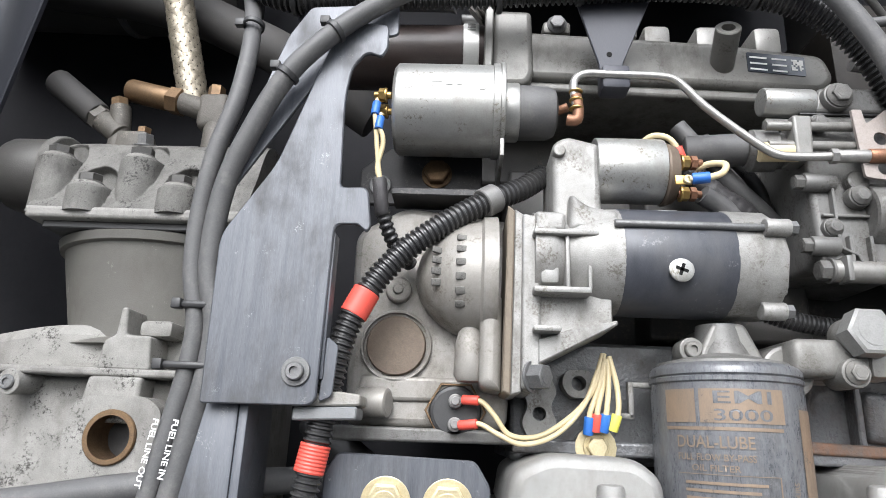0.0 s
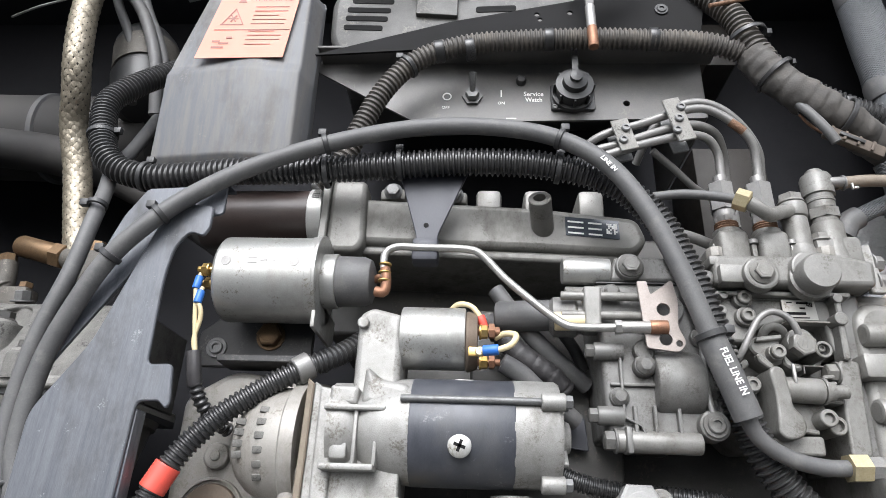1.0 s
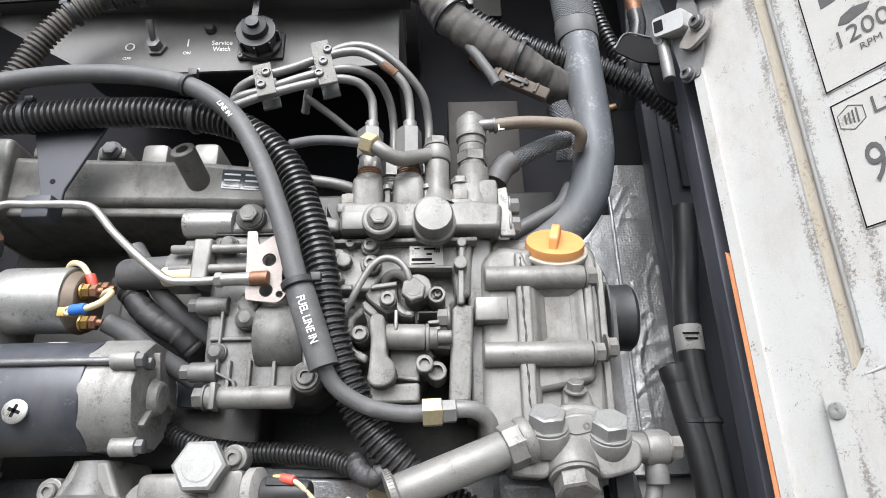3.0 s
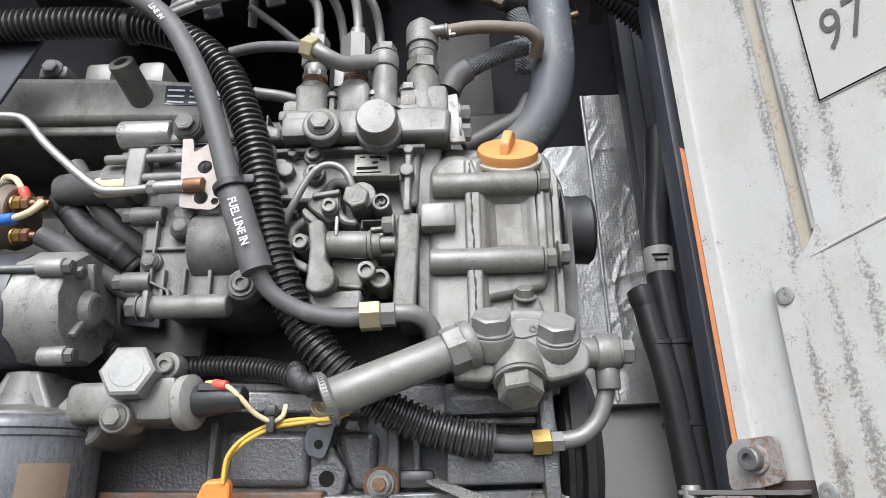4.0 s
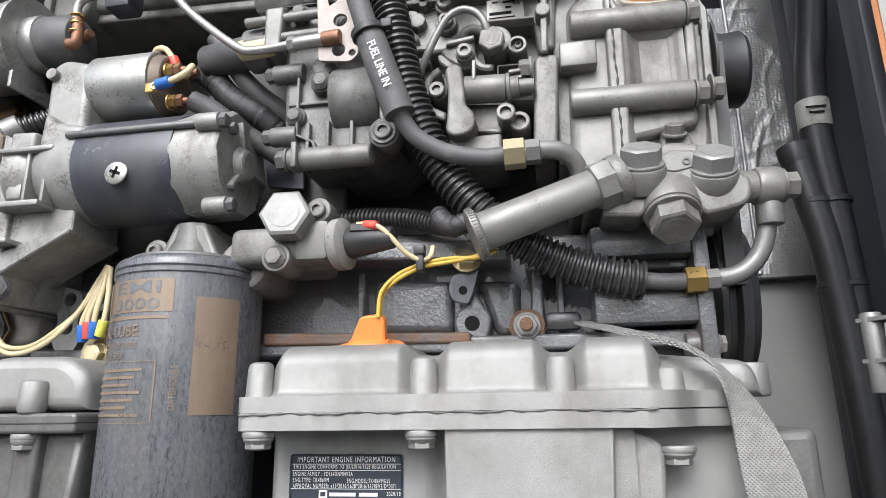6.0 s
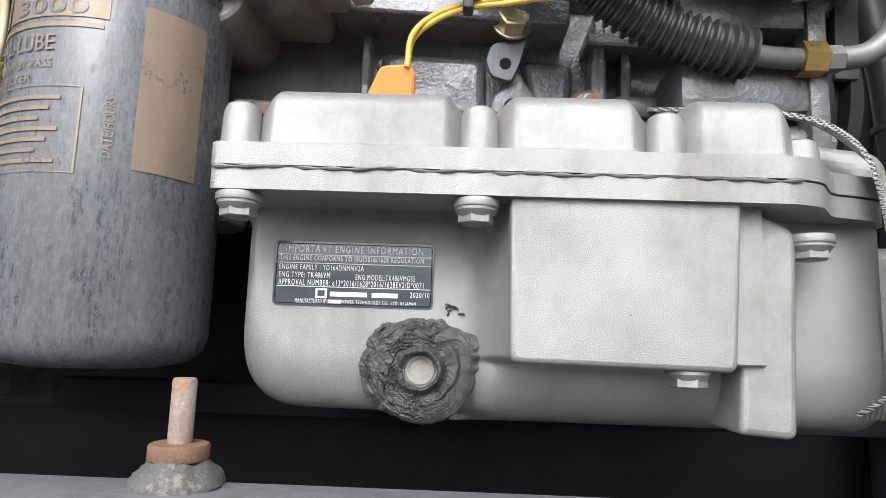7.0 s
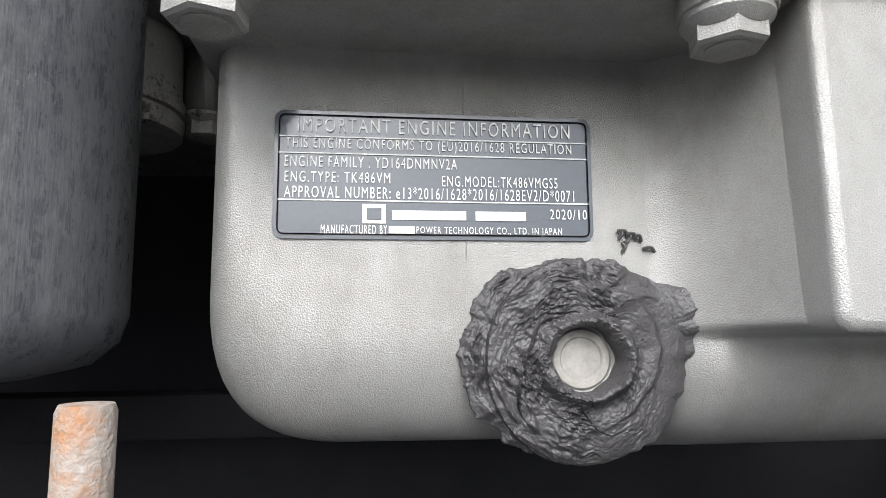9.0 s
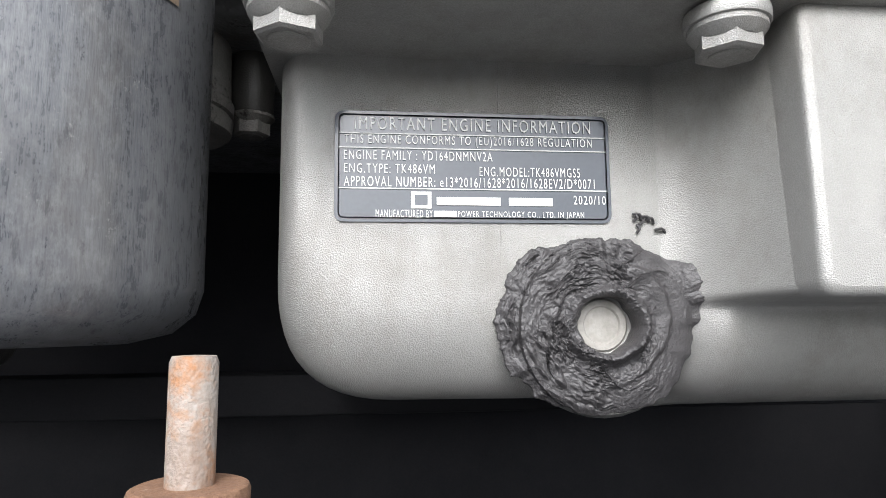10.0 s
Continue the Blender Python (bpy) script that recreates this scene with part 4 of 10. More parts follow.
part("plate_border", hoop(0.0009, 0.00118, ly - 0.0003), TEXTW, plate)
for py in (0.209, 0.339, 0.704):
    bar(plate, TEXTW, on_plate(0.5, py), RX, UP, lw * 0.972, lh * 0.0095)
for s, px, py, w, h in (("IMPORTANT ENGINE INFORMATION", 0.5, 0.115, 0.86, 0.115), ("THIS ENGINE CONFORMS TO (EU)2016/1628 REGULATION", 0.484, 0.272, 0.90, 0.105),
                        ("ENGINE FAMILY : YD164DNMNV2A", 0.298, 0.405, 0.53, 0.085), ("ENG.TYPE: TK486VM", 0.194, 0.525, 0.32, 0.085), ("ENG.MODEL:TK486VMGS5", 0.70, 0.540, 0.37, 0.085),
                        ("APPROVAL NUMBER: e13*2016/1628*2016/1628EV2/D*0071", 0.486, 0.640, 0.905, 0.095), ("2020/10", 0.918, 0.790, 0.12, 0.080),
                        ("MANUFACTURED BY", 0.245, 0.928, 0.20, 0.070), ("POWER TECHNOLOGY CO., LTD. IN JAPAN", 0.665, 0.935, 0.46, 0.070)):
    writing(s, plate, TEXTW, on_plate(px, py), RX, UP, height=lh * h, width=lw * w, bold=0.0, spacing=1.22)
bar(plate, TEXTW, on_plate(0.39, 0.928), RX, UP, lw * 0.08, lh * 0.055)
bar(plate, TEXTW, on_plate(0.305, 0.805), RX, UP, lw * 0.072, lh * 0.15)
bar(plate, PLATEB, on_plate(0.305, 0.805), RX, UP, lw * 0.045, lh * 0.09, lift=0.0005)
bar(plate, TEXTW, on_plate(0.475, 0.812), RX, UP, lw * 0.23, lh * 0.072)
bar(plate, TEXTW, on_plate(0.70, 0.812), RX, UP, lw * 0.16, lh * 0.072)


def seal_base(x, z):
    """The depth of the pan's face round the drain."""
    boss = 0.4640 if (x - 0.3575) ** 2 + (z - 1.6958) ** 2 < 0.0224 ** 2 else 0.4658
    return min(boss, pan_front(x, z) - 0.0003)


def sealant():
    """A torn smear of sealant, dragged round the plug in overlapping layers, smooth on one side."""
    bm = bmesh.new()
    n, m = 460, 110
    c = Vector((0.3560, 0.466, 1.6962))
    rows = []
    for j in range(m + 1):
        row = []
        for i in range(n):
            a = 2 * math.pi * i / n
            ca, sa = math.cos(a), math.sin(a)
            wild = 0.12 + 0.88 * max(0.0, math.cos(a - 2.6)) ** 0.6 + 1.1 * math.exp(-((a - 0.42) / 0.22) ** 2)
            rim = 0.0236 + 0.0022 * noise.noise(Vector((ca * 2.2 + 3, sa * 2.2, 1))) + 0.0013 * noise.noise(Vector((ca * 7, sa * 7, 5)))
            rim += 0.0044 * math.exp(-((a - 0.50) / 0.30) ** 2) + 0.0022 * math.exp(-((a - 3.55) / 0.12) ** 2) + 0.0030 * math.exp(-((a - 2.95) / 0.60) ** 2)
            rim += wild * (0.0020 * max(0, noise.noise(Vector((ca * 13, sa * 13, 9)))) + 0.0008 * max(0, noise.noise(Vector((ca * 31, sa * 31, 5)))))
            q = j / m
            hole = 0.0073 + 0.0007 * noise.noise(Vector((ca * 2.5, sa * 2.5, 7)))
            r = hole + (rim - hole) * q
            x, z = r * ca, r * sa * 0.94
            calm = max(0.0, math.cos(a + 0.15)) ** 0.7 * min(1.0, 2.0 * q)
            bend = noise.noise(Vector((x * 70, z * 70, 4)))
            across = r + 0.0034 * bend + 0.0014 * noise.noise(Vector((x * 210, z * 210, 6))) + 0.0022 * math.sin(a + 0.8)
            layer = across / (0.0042 + 0.0040 * calm) + 0.9 * noise.noise(Vector((x * 40, z * 40, 12)))
            step = layer - math.floor(layer)
            torn = min(1.0, max(0.0, 0.45 + 1.5 * noise.noise(Vector((math.floor(layer) * 3.7 + ca * 1.6, sa * 1.6, 2)))))
            ridge = (step ** 6) * torn
            patchy = min(1.0, max(0.0, 0.5 + 2.2 * noise.noise(Vector((x * 130, z * 130, 17)))))
            drag = (noise.noise(Vector((ca * 7, sa * 7, across * 1000))) + 0.7 * noise.noise(Vector((ca * 16, sa * 16, across * 2400 + 5)))) * (0.25 + 0.75 * patchy)
            nick = max(0.0, noise.noise(Vector((x * 520 + z * 300, z * 260, 8))) - 0.10) * max(0.0, math.cos(a - 3.7)) ** 2
            lump = noise.noise(Vector((x * 110, z * 110, 8)))
            lip = 0.0038 * math.exp(-((q - 0.07) / 0.11) ** 2) * (1.0 + 0.45 * ca + 0.3 * noise.noise(Vector((ca * 3, sa * 3, 2))))
            crease = 0.0158 + 0.0012 * math.sin(2 * a) + 0.0008 * noise.noise(Vector((ca * 4, sa * 4, 21)))
            aw = (a + math.pi) % (2 * math.pi) - math.pi
            fold = 0.0014 * math.exp(-((r - crease) / (0.0009 if r > crease else 0.0042)) ** 2) * max(0.0, math.cos((aw - 0.15) * 0.72)) ** 0.8
            fade = min(1, 7 * (1 - q)) * min(1, 0.35 + 4 * q)
            h = lip + 0.0026 * (1 - q ** 4) + fade * (0.0013 * ridge * (1 - 0.7 * calm) + 0.00105 * drag * (1 - 0.88 * calm) + 0.0026 * nick + 0.0011 * lump) + fold
            base = seal_base(c.x + x, c.z + z)
            row.append(bm.verts.new((c.x + x, base - max(h, 0.0) - 0.0001 + (0.0006 if j == m else 0), c.z + z)))
        rows.append(row)
    for j in range(m):
        for i in range(n):
            bm.faces.new((rows[j][i], rows[j][(i + 1) % n], rows[j + 1][(i + 1) % n], rows[j + 1][i]))
    well = [bm.verts.new(v.co + Vector((0, 0.007, 0))) for v in rows[0]]
    for i in range(n):
        bm.faces.new((well[i], well[(i + 1) % n], rows[0][(i + 1) % n], rows[0][i]))
    return bm


part("drain_boss", cyl((0.3575, 0.4640, 1.6958), (0.3575, 0.50, 1.6958), 0.0228, 0.004), PANM, pan)
part("sealant_smear", sealant(), PUTTY, pan, "thick ragged black sealant", sharp=50)
part("drain_plug", lathe((0.3560, 0.4662, 1.6962), (0.3560, 0.40, 1.6962), [(0, 0.0071), (0.0018, 0.0071), (0.0028, 0.0062), (0.0028, 0.0048), (0.0022, 0.0044), (0.0024, 0.0001)], 24), PALEP, pan, "pale worn drain plug")
random.seed(12)
for i in range(7):
    x, z = random.uniform(0.3655, 0.3755), random.uniform(1.7195, 1.7240)
    a = random.uniform(0, 3)
    part("sealant_crumb", tube([(x, 0.4655, z), (x + 0.0014 * math.cos(a), 0.4648, z + 0.0014 * math.sin(a)), (x + 0.003 * math.cos(a + 0.4), 0.4653, z + 0.002 * math.sin(a + 0.4))], 0.0004, 6, 0.0006), PUTTY, pan)

# ---- flywheel-side cover ----
cov = thing("bell_cover", (0.12, 0.54, 1.678), "grey cast lower cover with bolted flange", "engine cover")
part("upper_shell", slab([(0.058, 1.778), (0.1570, 1.778), (0.1560, 1.800), (0.140, 1.8125), (0.085, 1.8135), (0.062, 1.803)], 0.450, 0.60, (0, 0, 0.008, 0.012, 0.012, 0.008), 0.010), PANM, cov)
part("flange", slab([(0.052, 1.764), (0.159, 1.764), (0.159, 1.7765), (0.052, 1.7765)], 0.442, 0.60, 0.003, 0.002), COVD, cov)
part("dark_joint_line", bx(0.052, 0.159, 0.4415, 0.60, 1.7698, 1.7710, 0.0003), PUTTY, cov)
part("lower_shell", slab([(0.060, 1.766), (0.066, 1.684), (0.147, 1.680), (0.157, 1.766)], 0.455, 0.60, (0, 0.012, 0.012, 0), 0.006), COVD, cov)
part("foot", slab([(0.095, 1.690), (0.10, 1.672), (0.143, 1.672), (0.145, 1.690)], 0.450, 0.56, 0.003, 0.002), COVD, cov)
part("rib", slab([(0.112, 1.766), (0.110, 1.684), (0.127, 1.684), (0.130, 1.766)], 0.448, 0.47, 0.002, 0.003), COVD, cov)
part("bolt_boss", cyl((0.122, 0.448, 1.776), (0.122, 0.448, 1.797), 0.0085, 0.003), PANM, cov)
part("washer", cyl((0.1195, 0.449, 1.7605), (0.1195, 0.449, 1.764), 0.0085, 0.0005), PANM, cov)
bolt(cov, (0.1195, 0.449, 1.7605), -UP, 0.0125, 0.0065, flange=0.008, material=PANM)

# ---- oil filter ----
fx, fy, fr = 0.2072, 0.478, 0.0478
flt = thing("oil_filter", (fx, fy, 1.692), "scratched black spin-on oil filter canister with copper-toned print", "oil filter")
can = part("canister", lathe((fx, fy, 1.692), (fx, fy, 2), [(0, 0.012), (0.0005, fr * 0.62), (0.003, fr * 0.84), (0.008, fr * 0.96), (0.0145, fr), (0.162, fr), (0.167, fr * 0.988), (0.1695, fr * 0.992)], 64), FILTM, flt)
part("seam_rim", lathe((fx, fy, 1.8605), (fx, fy, 2), [(0, fr * 0.99), (0.001, fr * 1.012), (0.0035, fr * 1.012), (0.0045, fr * 0.985), (0.0055, fr * 1.008), (0.009, fr * 1.002), (0.0115, fr * 0.965), (0.013, fr * 0.9)], 64), FILTM, flt)


TWIST = 10.0    # degrees by which the print is turned


def wrapped(ob, r):
    """Wraps a flat mesh, whose x runs in metres from the filter's front, round the canister."""
    o = ORIGIN[ob]
    for v in ob.data.vertices:
        a = (v.co.x + o.x - fx) / r
        z = v.co.z
        v.co = Vector((fx + r * math.sin(a), fy - r * math.cos(a), z + o.z)) - o
    ob.data.update()
    return ob


def raised(z):
    """Height on the canister, from the print's own scale."""
    return 1.692 + (z - 1.690) * 1.0225


def patch(material, a0, a1, z0, z1, lift=0.0004, name="print_patch"):
    r = fr + lift
    a0, a1, z0, z1 = a0 + TWIST, a1 + TWIST, raised(z0), raised(z1)
    n = max(2, int((a1 - a0) / 4))
    bm = bmesh.new()
    vs = [[bm.verts.new((fx + r * math.sin(radians(a0 + (a1 - a0) * i / n)), fy - r * math.cos(radians(a0 + (a1 - a0) * i / n)), z)) for z in (z0, z1)] for i in range(n + 1)]
    for p, q in zip(vs, vs[1:]):
        bm.faces.new((p[0], q[0], q[1], p[1]))
    return part(name, bm, material, can)


def filter_text(s, a, z, w, h, material, u=RX, v=UP):
    ob = writing(s, can, material, (fx + radians(a + TWIST) * fr, fy, raised(z)), u, v, height=h, width=w, bold=0.008)
    return wrapped(ob, fr + 0.0007)


patch(TAN, -50, 10, 1.8305, 1.8505)
patch(TAN, -79, -53, 1.8305, 1.8505)
filter_text("EMI", -20, 1.8455, 0.034, 0.0075, FILTM)
filter_text("3000", -20, 1.8352, 0.034, 0.0070, FILTM)
patch(TAN, -79, 8, 1.8262, 1.8282)
filter_text("DUAL-LUBE", -42, 1.8195, 0.046, 0.0072, TAN)
filter_text("FULL FLOW BY-PASS", -42, 1.8108, 0.046, 0.0040, TAN)
filter_text("OIL FILTER", -42, 1.8048, 0.028, 0.0038, TAN)
for z0, z1 in ((1.8010, 1.8014), (1.7660, 1.7664)):
    patch(TAN, -70, 2, z0, z1, 0.0005)
patch(TAN, 1, 2, 1.7662, 1.8012, 0.0005)
for k in range(7):
    patch(TAN, -64, -8 - 5 * (k % 3), 1.7955 - 0.0043 * k, 1.7972 - 0.0043 * k, 0.0005)
patch(TAN, 26, 60, 1.7700, 1.8400)
filter_text("DATE/HOURS", 15, 1.7860, 0.026, 0.0040, TAN, UP, -RX)
hd = thing("filter_mount", (0.245, 0.50, 1.865), "grey cast filter head with hex plugs and pressure switch", "filter head")
part("cap_cone", lathe((fx, fy + 0.002, 1.8725), (fx, fy + 0.002, 2), [(0, 0.043), (0.003, 0.042), (0.006, 0.030), (0.009, 0.020), (0.018, 0.0165), (0.030, 0.015)], 40), CASTD, hd)
part("top_web", slab([(0.186, 1.877), (0.232, 1.877), (0.220, 1.903), (0.198, 1.903)], 0.466, 0.53, 0.004, 0.003), CAST, hd)
part("side_boss", join(bx(0.245, 0.300, 0.455, 0.52, 1.868, 1.893, 0.006, 3), cyl((0.248, 0.470, 1.872), (0.248, 0.53, 1.872), 0.018, 0.003)), CAST, hd)
part("switch_body", bx(0.292, 0.314, 0.452, 0.485, 1.868, 1.894, 0.003), CAST, hd)
part("plug_neck", cyl((0.2885, 0.470, 1.8950), (0.2885, 0.452, 1.8950), 0.0135, 0.0015), CAST, hd)
bolt(hd, (0.2885, 0.453, 1.8950), Vector((0.05, -1, 0.12)), 0.0290, 0.0135, material=PLUGZ, name="hex_plug", label="large zinc hex plug")
part("small_boss", cyl((0.2805, 0.475, 1.8705), (0.2805, 0.450, 1.8705), 0.0095, 0.001), CAST, hd)
bolt(hd, (0.2805, 0.450, 1.8705), F, 0.010, 0.005, flange=0.0075, material=CAST)
part("lug", cyl((0.306, 0.47, 1.9015), (0.306, 0.455, 1.9015), 0.0085, 0.001), CAST, hd)
socket_screw(hd, (0.306, 0.455, 1.9015), F, 0.0055, 0.004, CAST)
part("lug", cyl((0.184, 0.485, 1.884), (0.184, 0.468, 1.884), 0.0085, 0.001), CAST, hd)
socket_screw(hd, (0.184, 0.468, 1.884), F, 0.0055, 0.004, CAST)
sw = part("pressure_switch", lathe((0.312, 0.462, 1.8785), (0.36, 0.454, 1.881), [(0, 0.006), (0.004, 0.006), (0.004, 0.0145), (0.006, 0.0168), (0.0120, 0.0168), (0.0135, 0.0140), (0.0150, 0.0095), (0.0155, 0.006)], 36), COMPL, hd, "round grey pressure switch")
part("switch_nut", turned(cyl((0.303, 0.4635, 1.878), (0.314, 0.4615, 1.8786), 0.0092, 0.001, seg=6), (0.31, 0.46, 1.878), 10, 0, 0), DULLZ, sw)
part("switch_plug", cyl((0.3265, 0.4595, 1.8795), (0.357, 0.4545, 1.880), 0.0105, 0.0015, 0.0070), PLASTIC, sw, "black plug")
part("plug_fin", slab([(0.329, 1.884), (0.350, 1.8835), (0.343, 1.8875), (0.330, 1.8895)], 0.4485, 0.4515, 0.001, 0.0006), PLASTIC, sw)
part("terminal_tab", bx(0.333, 0.341, 0.4505, 0.4525, 1.8875, 1.8905, 0.0004), BRASS, sw)

# ---- starter motor ----
st = thing("starter_motor", (0.16, 0.468, 1.90), "silver and black starter motor with solenoid on top", "starter motor")
sy, sz, sr = 0.4740, 1.9450, 0.0385
part("yoke", cyl((0.134, sy, sz), (0.2085, sy, sz), sr, 0.0012, seg=56), STBLK, st, "scuffed black steel yoke")
part("end_cap", lathe((0.2075, sy, sz), (1, sy, sz), [(0, sr + 0.0006), (0.030, sr + 0.0002), (0.0335, sr * 0.95), (0.0345, sr * 0.5), (0.0345, 0.0001)], 10), ALU, st)
part("hub", cyl((0.240, sy - 0.004, sz - 0.002), (0.249, sy - 0.004, sz - 0.002), 0.0135, 0.003, 0.0115), ALU, st)
for a in (20, 140, 260):
    c, s = math.cos(radians(a)), math.sin(radians(a))
    part("cap_rib", turned(bx(0.2405, 0.2455, sy - 0.002, sy + 0.002, sz + 0.011, sz + 0.030, 0.001), (0.24, sy, sz), a, 0, 0), ALU, st)
for ang in (-26, 62):
    c, s = math.cos(radians(ang)), math.sin(radians(ang))
    py, pz = sy - c * (sr + 0.0015), sz - s * (sr + 0.0015)
    if ang < 0:
        part("through_bolt", cyl((0.128, py, pz), (0.243, py, pz), 0.0026, 0.0004, seg=14), ZINC, st)
    part("bolt_lug", cyl((0.226, py, pz), (0.2425, py, pz), 0.0062, 0.001, seg=18), ALU, st)
    bolt(st, (0.2425, py, pz), RX, 0.0085, 0.005, material=ZINC)
bolt(st, (0.2425, sy - 0.022, sz + 0.018), RX, 0.0075, 0.004, material=ZINC)
part("pole_screw", lathe((0.170, sy - sr + 0.0024, 1.9315), (0.170, 0, 1.9315), [(0, 0.0082), (0.0012, 0.0082), (0.0020, 0.007), (0.0020, 0.0001)], 28), CAN, st, "large cross-head pole screw")
for dx, dz in ((0.0042, 0.0011), (0.0011, 0.0042)):
    part("screw_slot", turned(bx(0.170 - dx, 0.170 + dx, sy - sr + 0.00025, sy - sr + 0.0005, 1.9315 - dz, 1.9315 + dz, 0), (0.170, sy, 1.9315), 0, 20, 0), TEXTB, st)
part("mark_plate", turned(bx(0.165, 0.179, sy - sr - 0.0003, sy - sr + 0.002, sz - 0.003, sz + 0.003, 0.0005), (0.17, sy, sz), -78, 0, 0), CAN, st)
nose = part("nose_housing", lathe((0.076, sy, sz), (1, sy, sz), [(0, 0.034), (0.012, 0.034), (0.020, 0.030), (0.030, 0.0345), (0.045, 0.0375), (0.0585, 0.0382), (0.0595, 0.0370)], 40), ALU, st, "pale cast aluminium nose housing")
part("mount_flange", slab([(0.0675, 1.852), (0.0760, 1.850), (0.0800, 1.866), (0.0800, 1.970), (0.0675, 1.972)], 0.4490, 0.53, 0.003, 0.002), ALU, nose)
part("shelf", slab([(0.0760, 1.958), (0.0960, 1.958), (0.0970, 1.9715), (0.0760, 1.9725)], 0.4440, 0.50, 0.003, 0.003), ALU, nose)
part("cavity_floor", slab([(0.0760, 1.884), (0.128, 1.896), (0.128, 1.960), (0.0760, 1.960)], 0.4535, 0.50, 0.003, 0.001), ALU, nose)
for z0, z1, x1 in ((1.9535, 1.9575, 0.118), (1.9135, 1.9180, 0.112), (1.888, 1.892, 0.092)):
    part("web", bx(0.074, x1, 0.4375, 0.475, z0, z1, 0.0015), ALU, nose)
for x in (0.097, 0.1115):
    part("web", bx(x - 0.0014, x + 0.0014, 0.4405, 0.475, 1.9165, 1.955, 0.001), ALU, nose)
part("pocket_block", bx(0.079, 0.092, 0.4435, 0.47, 1.921, 1.935, 0.003), ALU, nose)
part("lower_apron", slab([(0.078, 1.868), (0.130, 1.8955), (0.130, 1.8985), (0.100, 1.892), (0.078, 1.884)], 0.4480, 0.50, 0.001, 0.001), ALU, nose)
part("solenoid_mount", slab([(0.0895, 1.962), (0.124, 1.962), (0.124, 2.030), (0.100, 2.036), (0.0895, 2.030)], 0.4560, 0.51, (0.002, 0.002, 0.004, 0.010, 0.008), 0.006), ALU, nose)
part("upper_fillet", slab([(0.098, 1.958), (0.1345, 1.955), (0.1345, 1.974), (0.112, 1.978), (0.100, 1.988)], 0.4440, 0.50, 0.005, 0.006), ALU, nose)
part("dowel_end", cyl((0.094, 0.462, 2.022), (0.094, 0.4515, 2.022), 0.0045, 0.001), ALU, nose)
for z in (1.974, 2.017):
    part("bolt_boss", cyl((0.108, 0.462, z), (0.128, 0.462, z), 0.0052, 0.001), ALU, nose)
so = part("solenoid_can", cyl((0.122, 0.476, 2.017), (0.172, 0.476, 2.017), 0.0245, 0.0012, seg=48), CAN, st, "bright plated solenoid can")
part("insulator", cyl((0.172, 0.476, 2.015), (0.1815, 0.476, 2.015), 0.0238, 0.002, 0.0220, 40), BROWNC, so, "brown phenolic terminal cap")
for dy, dz in ((-0.016, 0.010), (-0.010, -0.012), (-0.002, 0.016)):
    p = Vector((0.1815, 0.478 + dy, 2.009 + dz))
    part("stud", cyl(p, p + RX * 0.017, 0.0028, 0.0004, seg=14), COPPER, so)
    bolt(so, p + RX * 0.001, RX, 0.0092, 0.0048, washer=0.006, material=BRASS, name="nut")
    bolt(so, p + RX * 0.0085, RX, 0.0092, 0.0045, material=COPPER, name="nut")
part("tab", bx(0.1745, 0.186, 0.4500, 0.4520, 1.997, 2.004, 0.0006), BRASS, so)
socket_screw(so, (0.183, 0.4500, 2.0005), F, 0.0036, 0.002, GOLD)
bolt(st, (0.074, 0.452, 1.860), Vector((0.75, -0.65, 0)), 0.0145, 0.010, washer=0.0105, material=ZINC, label="zinc flange bolt")
# ---- bell housing with the dome ----
bh = thing("flywheel_housing", (0.0, 0.55, 1.82), "grey cast flywheel housing with raised dome and core plug", "engine housing")
part("front_wall", slab([(-0.056, 1.826), (0.062, 1.826), (0.066, 1.90), (0.066, 1.985), (-0.02, 1.995), (-0.058, 1.972)], 0.505, 0.70, 0.010, 0.006), HOUS, bh)
part("dome", lathe((0.052, 0.496, 1.9345), (-1, 0.496, 1.9345), [(0, 0.0475), (0.010, 0.0475), (0.012, 0.0445), (0.022, 0.0435), (0.032, 0.0405), (0.042, 0.0345), (0.050, 0.0265), (0.056, 0.0165), (0.0592, 0.006), (0.0596, 0.0001)], 48), HOUS, bh)
part("dome_skirt", slab([(0.0405, 1.853), (0.0555, 1.851), (0.0555, 1.915), (0.0405, 1.925)], 0.4640, 0.52, (0.006, 0.001, 0.001, 0.004), 0.007), HOUS, bh)
part("gasket", slab([(0.0555, 1.850), (0.0605, 1.848), (0.0625, 1.974), (0.0575, 1.978)], 0.4505, 0.53, 0.001, 0.001), GASKET, bh, "brown gasket")
part("flange_ring", slab([(0.0605, 1.848), (0.0675, 1.850), (0.0690, 1.972), (0.0625, 1.976)], 0.4525, 0.53, 0.001, 0.001), ALU, bh)
part("pinch_boss", lathe((0.034, 0.482, 1.898), (0.034, 0.482, 1), [(0, 0.004), (0.006, 0.0085), (0.014, 0.0105), (0.036, 0.0110), (0.040, 0.0085), (0.041, 0.0001)], 28), HOUS, bh)
